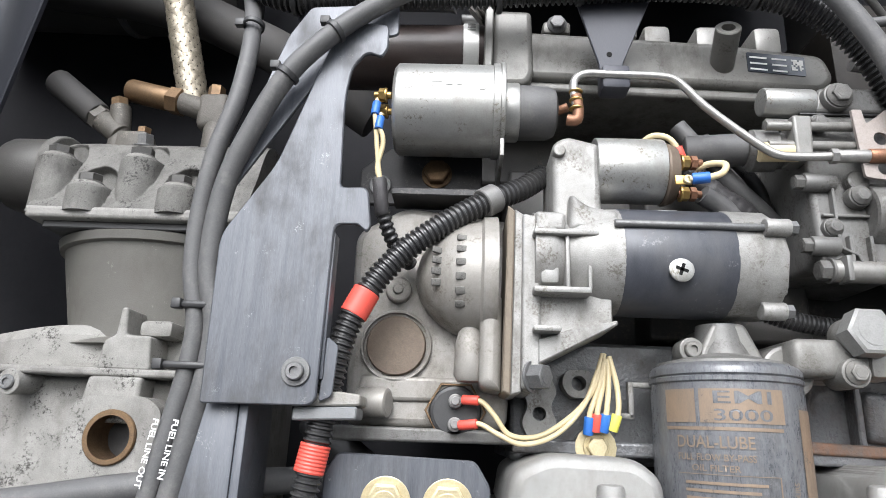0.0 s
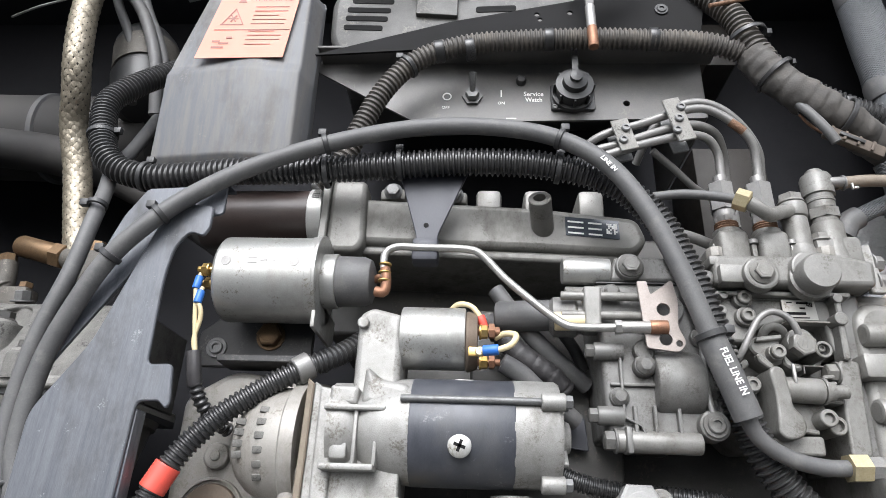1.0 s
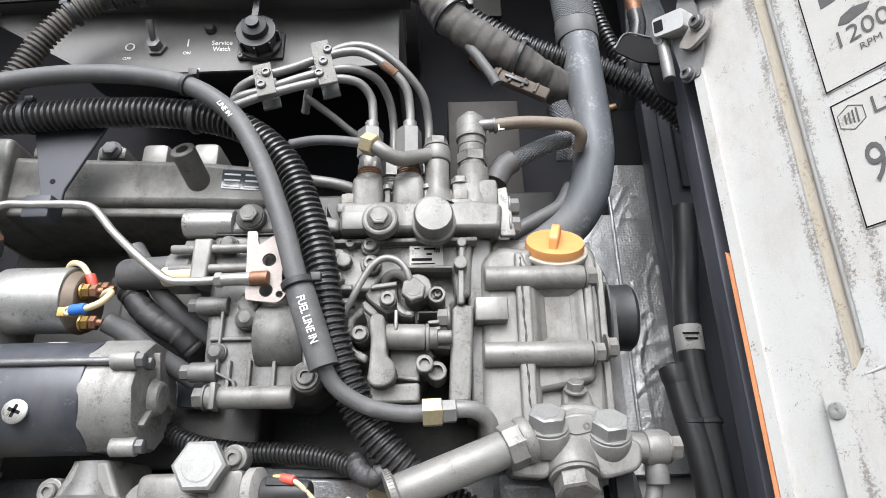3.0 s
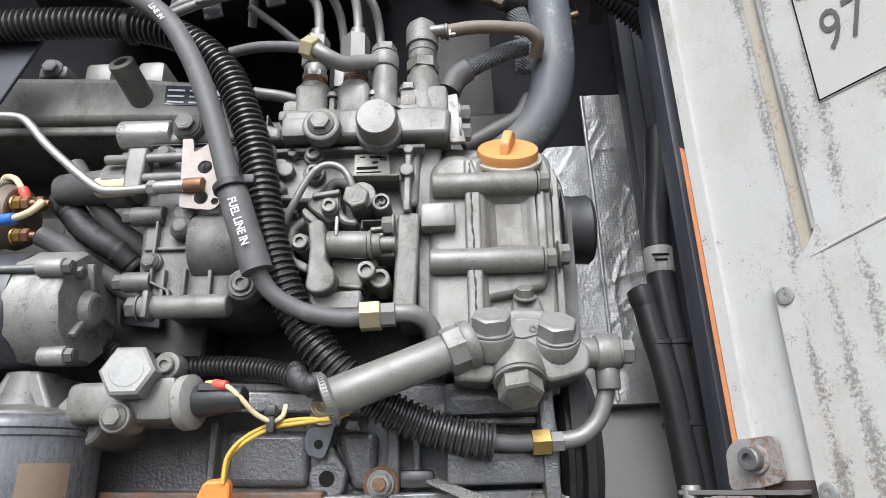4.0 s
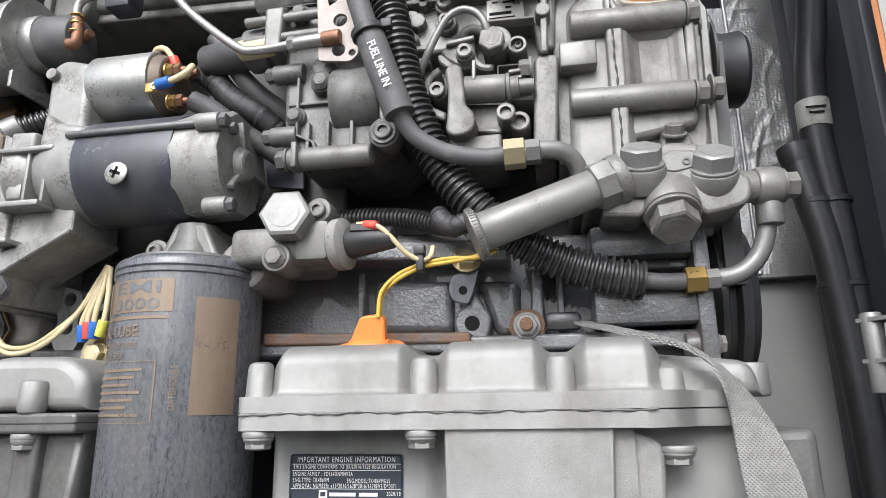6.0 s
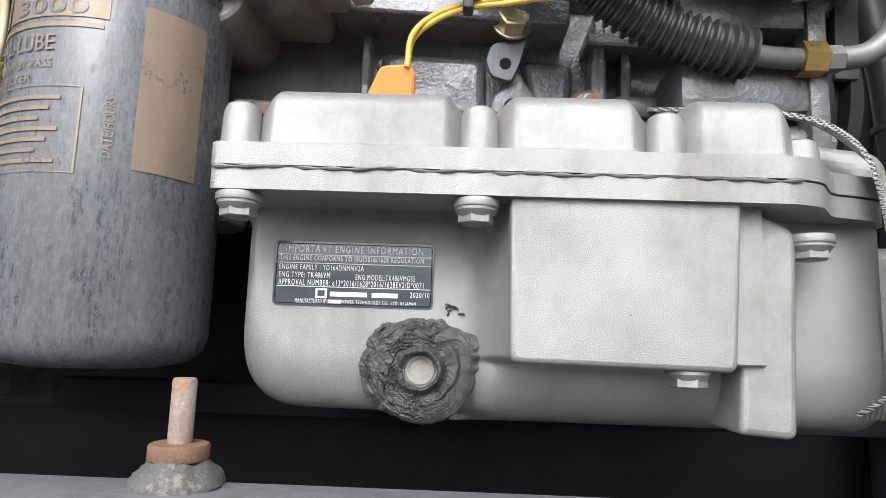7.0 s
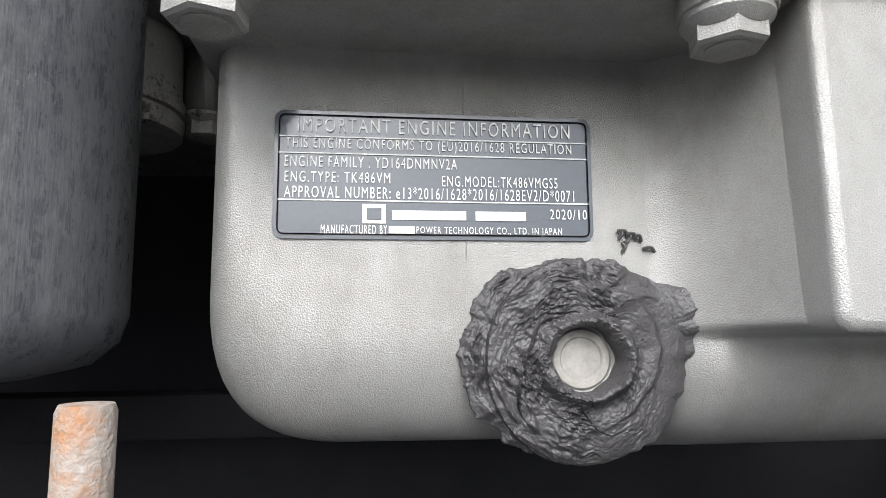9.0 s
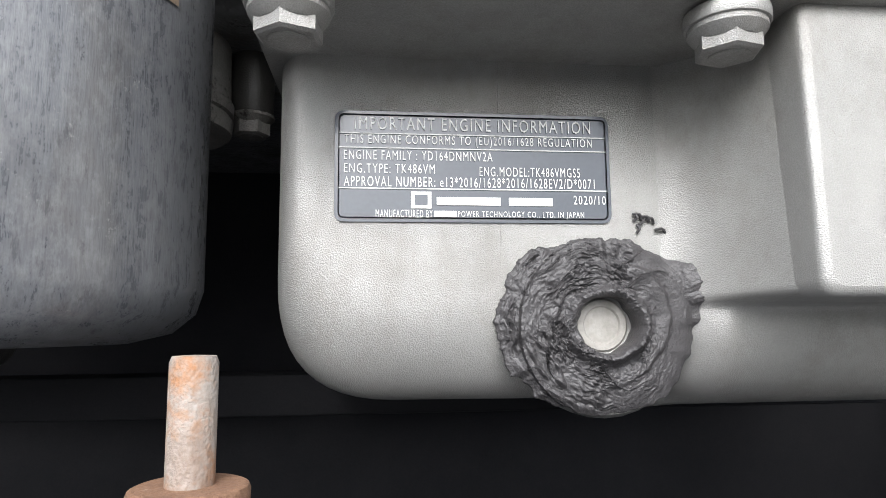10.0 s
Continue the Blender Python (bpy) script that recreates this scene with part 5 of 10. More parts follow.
for hx, hr, n, a0, a1, lean in ((0.0270, 0.0424, 6, -36, 44, 8), (0.0095, 0.0358, 4, -26, 24, 26)):
    for i in range(n):
        a = radians(a0 + (a1 - a0) * (i + 0.5) / n)
        b = turned(bx(hx - 0.0045, hx + 0.0045, -0.0012, 0.0012, -0.0026, 0.0026, 0.0009), (hx, 0, 0), 0, 0, lean)
        b = turned(b, (hx, 0, 0), math.degrees(a), 0, 0)
        bmesh.ops.translate(b, verts=b.verts, vec=(0, 0.496 - hr * math.cos(a), 1.9345 - hr * math.sin(a)))
        part("raised_bar", b, COMP, bh)
part("plug_rim", ring((-0.0205, 0.507, 1.884), (-0.0205, 0.5015, 1.884), 0.0265, 0.0245, 48), HOUS, bh)
part("core_plug", lathe((-0.0205, 0.505, 1.884), (-0.0205, 0.40, 1.884), [(0, 0.0222), (0.0032, 0.0220), (0.0042, 0.0212), (0.0044, 0.013), (0.0046, 0.0001)], 48), BROWNC, bh, "brown tarnished core plug")
part("bolt_boss", cyl((-0.021, 0.507, 1.926), (-0.021, 0.498, 1.926), 0.010, 0.002), HOUS, bh)
part("bolt_boss", cyl((-0.021, 0.499, 1.926), (-0.021, 0.496, 1.926), 0.004, 0.001), HOUS, bh)
part("lower_pad", slab([(-0.045, 1.862), (0.03, 1.862), (0.036, 1.845), (-0.048, 1.843)], 0.5015, 0.52, 0.004, 0.003), HOUS, bh)
part("side_boss", cyl((-0.045, 0.498, 1.842), (-0.022, 0.492, 1.842), 0.011, 0.003), HOUS, bh)
part("bottom_ledge", slab([(-0.062, 1.826), (0.066, 1.826), (0.066, 1.817), (-0.062, 1.815)], 0.497, 0.60, 0.002, 0.002), CASTD, bh)
sn = part("twin_sensor", cyl((0.025, 0.506, 1.838), (0.025, 0.497, 1.838), 0.0185, 0.003), PLASTIC, bh, "black twin-terminal sensor")
part("retaining_wire", ring((0.025, 0.503, 1.8385), (0.025, 0.499, 1.8385), 0.0222, 0.0206, 6), DBRASS, sn)
for dz in (0.007, -0.009):
    part("terminal", join(cyl((0.025, 0.498, 1.838 + dz), (0.025, 0.489, 1.838 + dz), 0.005, 0.001), cyl((0.025, 0.490, 1.838 + dz), (0.025, 0.486, 1.838 + dz), 0.003, 0.0005)), DSTEEL, sn)

# ---- engine block ----
blk = thing("engine_block", (0.30, 0.62, 1.80), "grey painted diesel engine block with ribs and ledges", "engine block")
part("crankcase", slab([(0.066, 1.806), (0.545, 1.806), (0.545, 1.895), (0.066, 1.895)], 0.527, 0.76, 0.004, 0.003), WETB, blk)
part("drum_boss", lathe((0.2165, 0.553, 1.7700), (0.2165, 0.553, 3), [(0, 0.010), (0, 0.0262), (0.001, 0.0275), (0.0062, 0.0282), (0.0068, 0.0270), (0.0078, 0.0270), (0.0085, 0.0282), (0.0125, 0.0284), (0.0140, 0.0272), (0.0500, 0.0262)], 48), COMPL, blk)
part("stud_boss", cyl((0.2499, 0.565, 1.7816), (0.2499, 0.565, 1.8120), 0.0085, 0.001), BLOCKD, blk)
bolt(blk, (0.2499, 0.565, 1.7816), -UP, 0.0125, 0.0085, flange=0.0088, material=COMPL)
# block behind the parts: the gloom of the gaps is put into its colour
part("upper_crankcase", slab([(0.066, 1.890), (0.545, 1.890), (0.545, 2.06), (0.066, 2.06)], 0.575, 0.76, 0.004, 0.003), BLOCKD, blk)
part("lower_ledge", slab([(0.066, 1.812), (0.545, 1.812), (0.545, 1.822), (0.066, 1.822)], 0.500, 0.54, 0.002, 0.002), WETB, blk)
part("rusty_ledge", slab([(0.252, 1.8195), (0.398, 1.8170), (0.398, 1.8245), (0.252, 1.8285)], 0.4975, 0.54, 0.002, 0.002), LEDGER, blk, "rust-stained ledge")
part("upper_ledge", slab([(0.30, 1.878), (0.425, 1.872), (0.425, 1.886), (0.30, 1.892)], 0.497, 0.54, 0.002, 0.002), WETB, blk)
part("upper_ledge", slab([(0.30, 1.892), (0.42, 1.888), (0.42, 1.894), (0.30, 1.899)], 0.508, 0.54, 0.001, 0.001), WETB, blk)
for x in (0.3175, 0.458):
    part("rib", slab([(x - 0.0025, 1.822), (x + 0.0025, 1.822), (x + 0.0025, 1.872), (x - 0.0025, 1.872)], 0.514, 0.54, 0.001, 0.001), WETB, blk)
part("water_panel", slab([(0.3255, 1.8285), (0.3835, 1.8265), (0.3830, 1.8640), (0.3245, 1.8660)], 0.519, 0.54, 0.006, 0.0055), WETB, blk)
part("water_panel", slab([(0.4130, 1.8240), (0.4300, 1.8230), (0.4310, 1.8620), (0.4010, 1.8630), (0.4050, 1.8480)], 0.519, 0.54, 0.006, 0.0055), WETB, blk)
lg = part("lifting_lug", slab([(0.388, 1.820), (0.408, 1.820), (0.412, 1.836), (0.404, 1.846), (0.399, 1.858), (0.394, 1.846), (0.384, 1.836)], 0.512, 0.53, 0.006, 0.002, holes=()), WETB, blk)
part("threaded_hole", cyl((0.3975, 0.5135, 1.832), (0.3975, 0.5112, 1.832), 0.0052, 0), TEXTB, lg)
part("lug_bar", slab([(0.437, 1.826), (0.447, 1.826), (0.446, 1.886), (0.440, 1.886)], 0.510, 0.53, 0.002, 0.002), WETB, blk)
part("side_ledge", slab([(0.435, 1.866), (0.54, 1.862), (0.54, 1.868), (0.435, 1.872)], 0.505, 0.54, 0.001, 0.001), WETB, blk)
for z0, z1 in ((1.825, 1.855), (1.868, 1.89)):
    part("front_cover_block", bx(0.478, 0.546, 0.490, 0.56, z0, z1, 0.004), WETB, blk)
part("front_cover_edge", bx(0.540, 0.550, 0.488, 0.60, 1.80, 1.90, 0.002), WETB, blk)
for z in (1.812, 1.886):
    part("bolt_boss", cyl((0.532, 0.50, z), (0.550, 0.50, z), 0.0075, 0.001), WETB, blk)
    bolt(blk, (0.550, 0.50, z), RX, 0.010, 0.006, flange=0.007)
tabp = part("black_tab", slab([(0.385, 1.865), (0.404, 1.869), (0.4005, 1.855), (0.396, 1.844), (0.385, 1.847), (0.382, 1.856)], 0.506, 0.509, 0.003, 0.0005), BLACKST, blk, "black steel cable tab")
part("tab_hole", cyl((0.3925, 0.5065, 1.854), (0.3925, 0.5053, 1.854), 0.003, 0), TEXTB, tabp)
bolt(blk, (0.3955, 0.506, 1.8755), Vector((0.1, -1, 0.3)), 0.016, 0.008, washer=0.0105, material=GOLD, label="yellow-plated hex bolt")
gs = part("ground_stud", cyl((0.4350, 0.527, 1.8275), (0.4350, 0.488, 1.8275), 0.0042, 0.0005), RUST, blk, "rust-stained ground stud with star washers")
for y, r in ((0.5015, 0.0125), (0.5045, 0.0135)):
    part("star_washer", lathe((0.4350, y + 0.002, 1.8275), (0.4350, y, 1.8275), [(0, r * 0.9), (0.0015, r * 0.9), (0.0018, r * 0.6)], 15), RUST, gs)
bolt(gs, (0.4350, 0.5005, 1.8275), F, 0.013, 0.006, washer=0.009, material=DSTEEL, name="nut")
# left block face with hole plates and ground nut
part("hole_plate", slab([(0.078, 1.872), (0.094, 1.868), (0.099, 1.855), (0.094, 1.845), (0.099, 1.833), (0.094, 1.822), (0.078, 1.822), (0.073, 1.833), (0.078, 1.845), (0.073, 1.857)], 0.510, 0.527, 0.004, 0.001, holes=((0.086, 1.8615, 0.0052), (0.086, 1.8395, 0.005))), ALU, blk)
part("hole_plate", slab([(0.106, 1.872), (0.124, 1.872), (0.128, 1.862), (0.122, 1.852), (0.108, 1.852), (0.102, 1.862)], 0.510, 0.527, 0.005, 0.001, holes=((0.115, 1.8625, 0.0055),)), ALU, blk)
part("frame_bracket", join(bx(0.125, 0.152, 0.500, 0.506, 1.838, 1.842, 0.001), bx(0.148, 0.152, 0.500, 0.506, 1.838, 1.864, 0.001), bx(0.150, 0.175, 0.500, 0.506, 1.860, 1.864, 0.001)), ALU, blk)
gn = part("ground_nut_boss", cyl((0.124, 0.527, 1.818), (0.124, 0.500, 1.818), 0.012, 0.002), CAST, blk)
part("star_washer", lathe((0.124, 0.5005, 1.818), (0.124, 0.49, 1.818), [(0, 0.0145), (0.0012, 0.0145), (0.0016, 0.009)], 15), GOLD, gn)
bolt(gn, (0.124, 0.499, 1.818), F, 0.0125, 0.006, washer=0.009, material=GOLD, name="nut", label="yellow-plated ground nut")
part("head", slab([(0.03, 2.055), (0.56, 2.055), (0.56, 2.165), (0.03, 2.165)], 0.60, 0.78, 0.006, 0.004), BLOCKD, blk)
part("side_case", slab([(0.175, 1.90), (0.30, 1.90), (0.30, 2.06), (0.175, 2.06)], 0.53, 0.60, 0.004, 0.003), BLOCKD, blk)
ad = thing("steel_cover_plate", (-0.02, 0.47, 1.74), "dark blue-grey steel plate with two yellow-plated bolts", "plate")
part("plate", slab([(-0.062, 1.700), (0.052, 1.700), (0.050, 1.790), (0.040, 1.806), (-0.052, 1.808), (-0.060, 1.795)], 0.4745, 0.480, 0.004, 0.001), BLACKST, ad)
for x in (-0.018, 0.0225):
    bolt(ad, (x, 0.4745, 1.778), F, 0.0230, 0.009, washer=0.0165, material=GOLD, label="yellow-plated hex bolt")

# ---- solenoid can with boot ----
sl = thing("shutdown_solenoid", (0.02, 0.478, 2.01), "silver solenoid can with black rubber boot", "solenoid")
ay, az, ar = 0.4770, 2.0645, 0.0355
part("can", lathe((-0.0305, ay, az), (1, ay, az), [(0, ar * 0.55), (0.0015, ar * 0.92), (0.004, ar * 0.995), (0.005, ar), (0.076, ar), (0.0765, ar + 0.0012), (0.0815, ar + 0.0012), (0.0825, ar - 0.004)], 56), CAN, sl)
for x in (-0.0175, 0.0370):
    part("rivet", lathe((x, ay - ar + 0.0002, az + 0.0025), (x, 0, az + 0.0025), [(0, 0.0042), (0.0006, 0.004), (0.0006, 0.0001)], 20), DSTEEL, sl)
nl = Vector((0, -0.9975, 0.07))
for du, dv, w in ((0.014, 0.001, 0.006), (0.022, 0.001, 0.004), (0.005, 0.003, 0.008), (0.005, -0.0012, 0.008)):
    bar(sl, DSTEEL, Vector((-0.0015 + du, ay, az)) + nl * (ar + 0.0001) + Vector((0, 0.07, 0.9975)) * dv, RX, Vector((0, 0.07, 0.9975)), w, 0.0022 if du > 0.01 else 0.0012)
part("end_plate", join(cyl((0.0512, ay, az), (0.0545, ay, az), ar + 0.0022, 0.0006, seg=48), bx(0.0514, 0.0545, ay - 0.02, ay + 0.05, az - ar - 0.010, az - 0.02, 0.0006)), CAN, sl)
part("neck", cyl((0.053, ay, az), (0.0665, ay, az), 0.0228, 0.002, seg=40), CAN, sl)
part("boot", lathe((0.0655, ay, az), (1, ay, az), [(0, 0.0205), (0.001, 0.0212), (0.022, 0.0206), (0.028, 0.0180), (0.030, 0.013), (0.0305, 0.0001)], 40), RUBBER, sl, "black rubber boot")
for dz, dy in ((-0.001, -0.024), (-0.009, -0.014)):
    q = Vector((-0.0305, ay + dy, az + dz))
    part("terminal_stud", cyl(q, q - RX * 0.013, 0.0026, 0.0004, seg=14), BRASS, sl)
    bolt(sl, q - RX * 0.003, -RX, 0.0088, 0.0045, washer=0.0055, material=BRASS, name="nut")
DARKST = speckled("oily_black_steel", (0.020, 0.020, 0.022), (0.045, 0.043, 0.042), (0.09, 0.085, 0.08), 0.5, 0.1, size=400, cover=0.38, scale=60, bump=0.08)
br = thing("solenoid_bracket", (0.02, 0.52, 1.97), "black steel bracket holding the solenoid", "bracket")
part("back_plate", slab([(-0.060, 2.000), (0.040, 2.000), (0.040, 2.050), (-0.036, 2.050), (-0.060, 2.030)], 0.515, 0.52, 0.003, 0.001), DARKST, br)
part("foot_plate", slab([(-0.030, 1.998), (0.055, 1.998), (0.055, 2.004), (-0.030, 2.004)], 0.487, 0.52, 0.001, 0.0008), DARKST, br)
bolt(br, (0.003, 0.515, 2.027), F, 0.018, 0.008, washer=0.0125, material=DBRASS, label="brown tarnished bolt")
part("link_rod", cyl((0.0955, ay, az + 0.002), (0.104, ay - 0.004, az + 0.004), 0.0035, 0.0005), COPPER, br)
socket_screw(br, (-0.043, 0.515, 2.016), F, 0.006, 0.004, ZINC, 0.009)

# ---- black slanted bracket ----
bk = thing("guard_bracket", (-0.09, 0.437, 1.835), "long scuffed blue-black steel bracket with notched edge", "bracket")
part("plate", slab([(-0.1345, 1.8345), (-0.0615, 1.8355), (-0.0600, 1.955), (-0.0445, 1.9555), (-0.0380, 1.950), (-0.0355, 1.954), (-0.0395, 1.9825), (-0.0585, 1.9815), (-0.0610, 2.050), (-0.0580, 2.076), (-0.0480, 2.089), (-0.0370, 2.085), (-0.0330, 2.0930), (-0.0335, 2.112), (-0.052, 2.114), (-0.072, 2.105), (-0.1045, 1.998), (-0.1370, 1.945)],
                        0.4355, 0.4385, (0.002, 0.008, 0.006, 0.002, 0.002, 0.003, 0.005, 0.005, 0.01, 0.008, 0.006, 0.003, 0.003, 0.004, 0.004, 0.01, 0.01, 0.01), 0.0008), BLACKST, bk)
part("upper_wing", slab([(-0.1410, 1.9701), (-0.1309, 2.0180), (-0.1201, 2.0691), (-0.1087, 2.1057), (-0.0944, 2.1304), (-0.0275, 2.1345), (-0.0265, 2.1075), (-0.0649, 2.1001), (-0.0884, 2.0584)], 0.4405, 0.4430, 0.004, 0.0006), BLACKST, bk)
part("upper_flange", slab([(-0.1163, 2.1446), (-0.1180, 2.1580), (-0.0449, 2.1580), (-0.0348, 2.1479)], 0.478, 0.481, 0.004, 0.0006), BLACKST, bk)
part("edge_lip", bx(-0.0618, -0.0590, 0.4385, 0.452, 1.852, 1.950, 0.001), BLACKST, bk)
part("small_ear", slab([(-0.0610, 1.838), (-0.0525, 1.842), (-0.0510, 1.874), (-0.0590, 1.880)], 0.4405, 0.4425, 0.003, 0.0005), BLACKST, bk)
part("washer", cyl((-0.0755, 0.4355, 1.8560), (-0.0755, 0.4335, 1.8560), 0.0092, 0.0005), ZINC, bk)
socket_screw(bk, (-0.0755, 0.4337, 1.8560), F, 0.0058, 0.0045, ZINC, label="zinc star-drive screw")
lgp = thing("support_leg", (-0.13, 0.454, 1.60), "scuffed blue-black steel support leg", "bracket leg")
part("front_web", bx(-0.148, -0.1122, 0.446, 0.462, 1.60, 1.838, 0.003), BLACKST, lgp)
part("side_flange", bx(-0.112, -0.106, 0.4455, 0.50, 1.60, 1.838, 0.001), BLACKST, lgp)

# ---- compressor ----
cp = thing("compressor", (-0.25, 0.58, 1.75), "dusty grey cast refrigeration compressor with bolted head", "compressor")
HEAD_BOLTS = ((-0.3247, 0.527, 2.037), (-0.2523, 0.527, 2.037), (-0.2858, 0.515, 2.007), (-0.2097, 0.515, 2.007))


def head_front(x, z):
    """The sloped front of the compressor head: columns below its bolts and niches behind them."""
    y = 0.509 + (z - 1.985) * 0.46 + max(0.0, (z - 2.054) / 0.014) ** 2 * 0.014 + max(0.0, (-0.327 - x) / 0.012) ** 2 * 0.010
    y += 0.0016 * noise.noise(Vector((x * 60, z * 60, 2))) + 0.0006 * noise.noise(Vector((x * 260, z * 260, 5)))
    for bx_, by_, bz_ in HEAD_BOLTS:
        d = x - bx_
        if abs(d) < 0.0165 and z < bz_:
            y = min(y, by_ - 0.9 * math.sqrt(0.0165 ** 2 - d * d) + max(0.0, z - bz_ + 0.003) ** 2 * 300)
        else:
            q = math.sqrt(d * d + ((z - bz_ - 0.004) * 0.80) ** 2) + 0.0008 * noise.noise(Vector((x * 120, z * 120, 9)))
            if z >= bz_ - 0.001 and q < 0.0182:
                y = max(y, y + (by_ + 0.024 - y) * eased((0.0182 - q) / 0.0035))
    return y


part("head", relief(head_front, -0.339, -0.150, 1.983, 2.068, 240, 110, 0.68), COMP, cp, sharp=50)
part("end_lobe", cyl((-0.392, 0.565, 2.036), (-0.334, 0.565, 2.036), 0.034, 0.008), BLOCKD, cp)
part("end_lobe_face", cyl((-0.346, 0.562, 2.034), (-0.336, 0.562, 2.034), 0.0375, 0.002), COMP, cp)
for p in HEAD_BOLTS:
    part("washer", cyl(Vector(p) - UP * 0.001, Vector(p) + UP * 0.0022, 0.0128, 0.0006), COMPL, cp)
    bolt(cp, Vector(p) + UP * 0.002, Vector((0, -0.12, 1)), 0.0165, 0.0095, flange=0.0112, material=BLOCKD, spin=p[0] * 800)
part("head_flange", slab([(-0.328, 1.977), (-0.150, 1.977), (-0.150, 1.987), (-0.330, 1.987)], 0.505, 0.69, 0.002, 0.003), COMPL, cp)
part("gasket_gap", slab([(-0.318, 1.971), (-0.150, 1.971), (-0.150, 1.978), (-0.318, 1.978)], 0.514, 0.69, 0.001, 0.001), PLASTIC, cp)
part("cylinder_rim", lathe((-0.243, 0.612, 1.961), (-0.243, 0.612, 3), [(0, 0.094), (0.002, 0.101), (0.009, 0.103), (0.010, 0.099)], 56), CYLM, cp)
part("cylinder", lathe((-0.243, 0.612, 1.880), (-0.243, 0.612, 3), [(0, 0.092), (0.006, 0.083), (0.020, 0.083), (0.06, 0.092), (0.083, 0.097)], 56), CYLM, cp)
part("shoulder", slab([(-0.40, 1.857), (-0.155, 1.857), (-0.160, 1.880), (-0.195, 1.893), (-0.30, 1.897), (-0.375, 1.880)], 0.530, 0.70, (0, 0, 0.008, 0.02, 0.03, 0.02), 0.010), COMPL, cp)
part("joint_flange", slab([(-0.42, 1.853), (-0.15, 1.853), (-0.15, 1.859), (-0.42, 1.859)], 0.500, 0.70, 0.001, 0.002), COMPL, cp)
part("lug_arm", slab([(-0.243, 1.858), (-0.202, 1.858), (-0.205, 1.884), (-0.224, 1.884), (-0.226, 1.905), (-0.231, 1.905), (-0.232, 1.884), (-0.240, 1.880)], 0.501, 0.56, 0.003, 0.003), COMPL, cp)
part("side_boss", bx(-0.219, -0.193, 0.508, 0.56, 1.884, 1.897, 0.004), COMPL, cp)
part("crankcase", slab([(-0.44, 1.854), (-0.15, 1.854), (-0.15, 1.70), (-0.44, 1.70)], 0.520, 0.72, 0.006, 0.006), COMPL, cp)
part("crank_nose", cyl((-0.39, 0.60, 1.80), (-0.30, 0.60, 1.80), 0.075, 0.008), COMPL, cp)
part("strap", slab([(-0.245, 1.853), (-0.205, 1.853), (-0.205, 1.82), (-0.250, 1.82)], 0.498, 0.53, 0.003, 0.003), COMPL, cp)
eye = part("mount_eye", slab([(-0.2505, 1.830), (-0.2365, 1.839), (-0.1945, 1.839), (-0.1825, 1.830), (-0.1825, 1.792), (-0.1925, 1.782), (-0.2405, 1.782), (-0.2505, 1.792)], 0.490, 0.54, 0.006, 0.003, holes=((-0.216, 1.8105, 0.0185),)), COMPL, cp)
part("bush", ring((-0.216, 0.4875, 1.8105), (-0.216, 0.540, 1.8105), 0.0190, 0.0150, 40), DBRASS, eye, "rusty brass split bush")
part("bush_core", cyl((-0.216, 0.515, 1.8105), (-0.216, 0.545, 1.8105), 0.0155, 0), PLASTIC, eye)
part("drain_boss", cyl((-0.300, 0.53, 1.849), (-0.304, 0.498, 1.846), 0.0095, 0.001), COMPL, cp)
socket_screw(cp, (-0.304, 0.4985, 1.846), F, 0.0055, 0.003, ZINC)
# service valves and fittings on top of the compressor
sv = thing("service_valve", (-0.29, 0.60, 2.04), "dusty grey service valve with capped stem", "valve")
part("stem_cap", cyl((-0.3995, 0.600, 2.1568), (-0.3480, 0.600, 2.1175), 0.0140, 0.003), HOSED, sv, "black valve cap")
bolt(sv, (-0.3490, 0.600, 2.1180), Vector((0.79, 0, -0.61)), 0.0225, 0.010, material=VALVEM, name="hex_collar", spin=12)
part("stem", cyl((-0.3420, 0.600, 2.1125), (-0.3190, 0.598, 2.0950), 0.0118, 0.002), VALVEM, sv)
part("elbow", tube([(-0.3230, 0.599, 2.0620), (-0.3215, 0.599, 2.0900), (-0.3230, 0.599, 2.1100), (-0.3262, 0.599, 2.1270)], 0.0098, 18), VALVEM, sv)
bolt(sv, (-0.3266, 0.599, 2.1265), Vector((-0.2, 0, 1)), 0.0150, 0.010, material=DBRASS, name="cap_nut", spin=20)
part("foot_block", bx(-0.3200, -0.2880, 0.588, 0.612, 2.0600, 2.0980, 0.005), VALVEM, sv)
bolt(sv, (-0.2960, 0.597, 2.0975), UP, 0.0120, 0.006, material=DBRASS, name="bolt")
dv = thing("discharge_valve", (-0.24, 0.60, 2.04), "tarnished brass discharge valve fitting", "valve")
part("stem_cap", cyl((-0.3235, 0.605, 2.1505), (-0.2740, 0.600, 2.1370), 0.0120, 0.003), DBRASS, dv)
bolt(dv, (-0.2755, 0.600, 2.1372), Vector((0.96, -0.1, -0.24)), 0.0245, 0.014, material=DBRASS, name="hex_collar", spin=8)
part("body", cyl((-0.2640, 0.599, 2.1345), (-0.2280, 0.597, 2.1215), 0.0112, 0.001), VALVEM, dv)
part("block", crumpled(bx(-0.2420, -0.2120, 0.586, 0.610, 2.1020, 2.1400, 0.006, 3), 0.001, 90), VALVEM, dv)
part("outlet", cyl((-0.2240, 0.597, 2.055), (-0.2240, 0.597, 2.108), 0.0118, 0.002), VALVEM, dv)
bolt(dv, (-0.2290, 0.597, 2.1395), UP, 0.0145, 0.0120, material=DBRASS, name="cap_nut", spin=14)
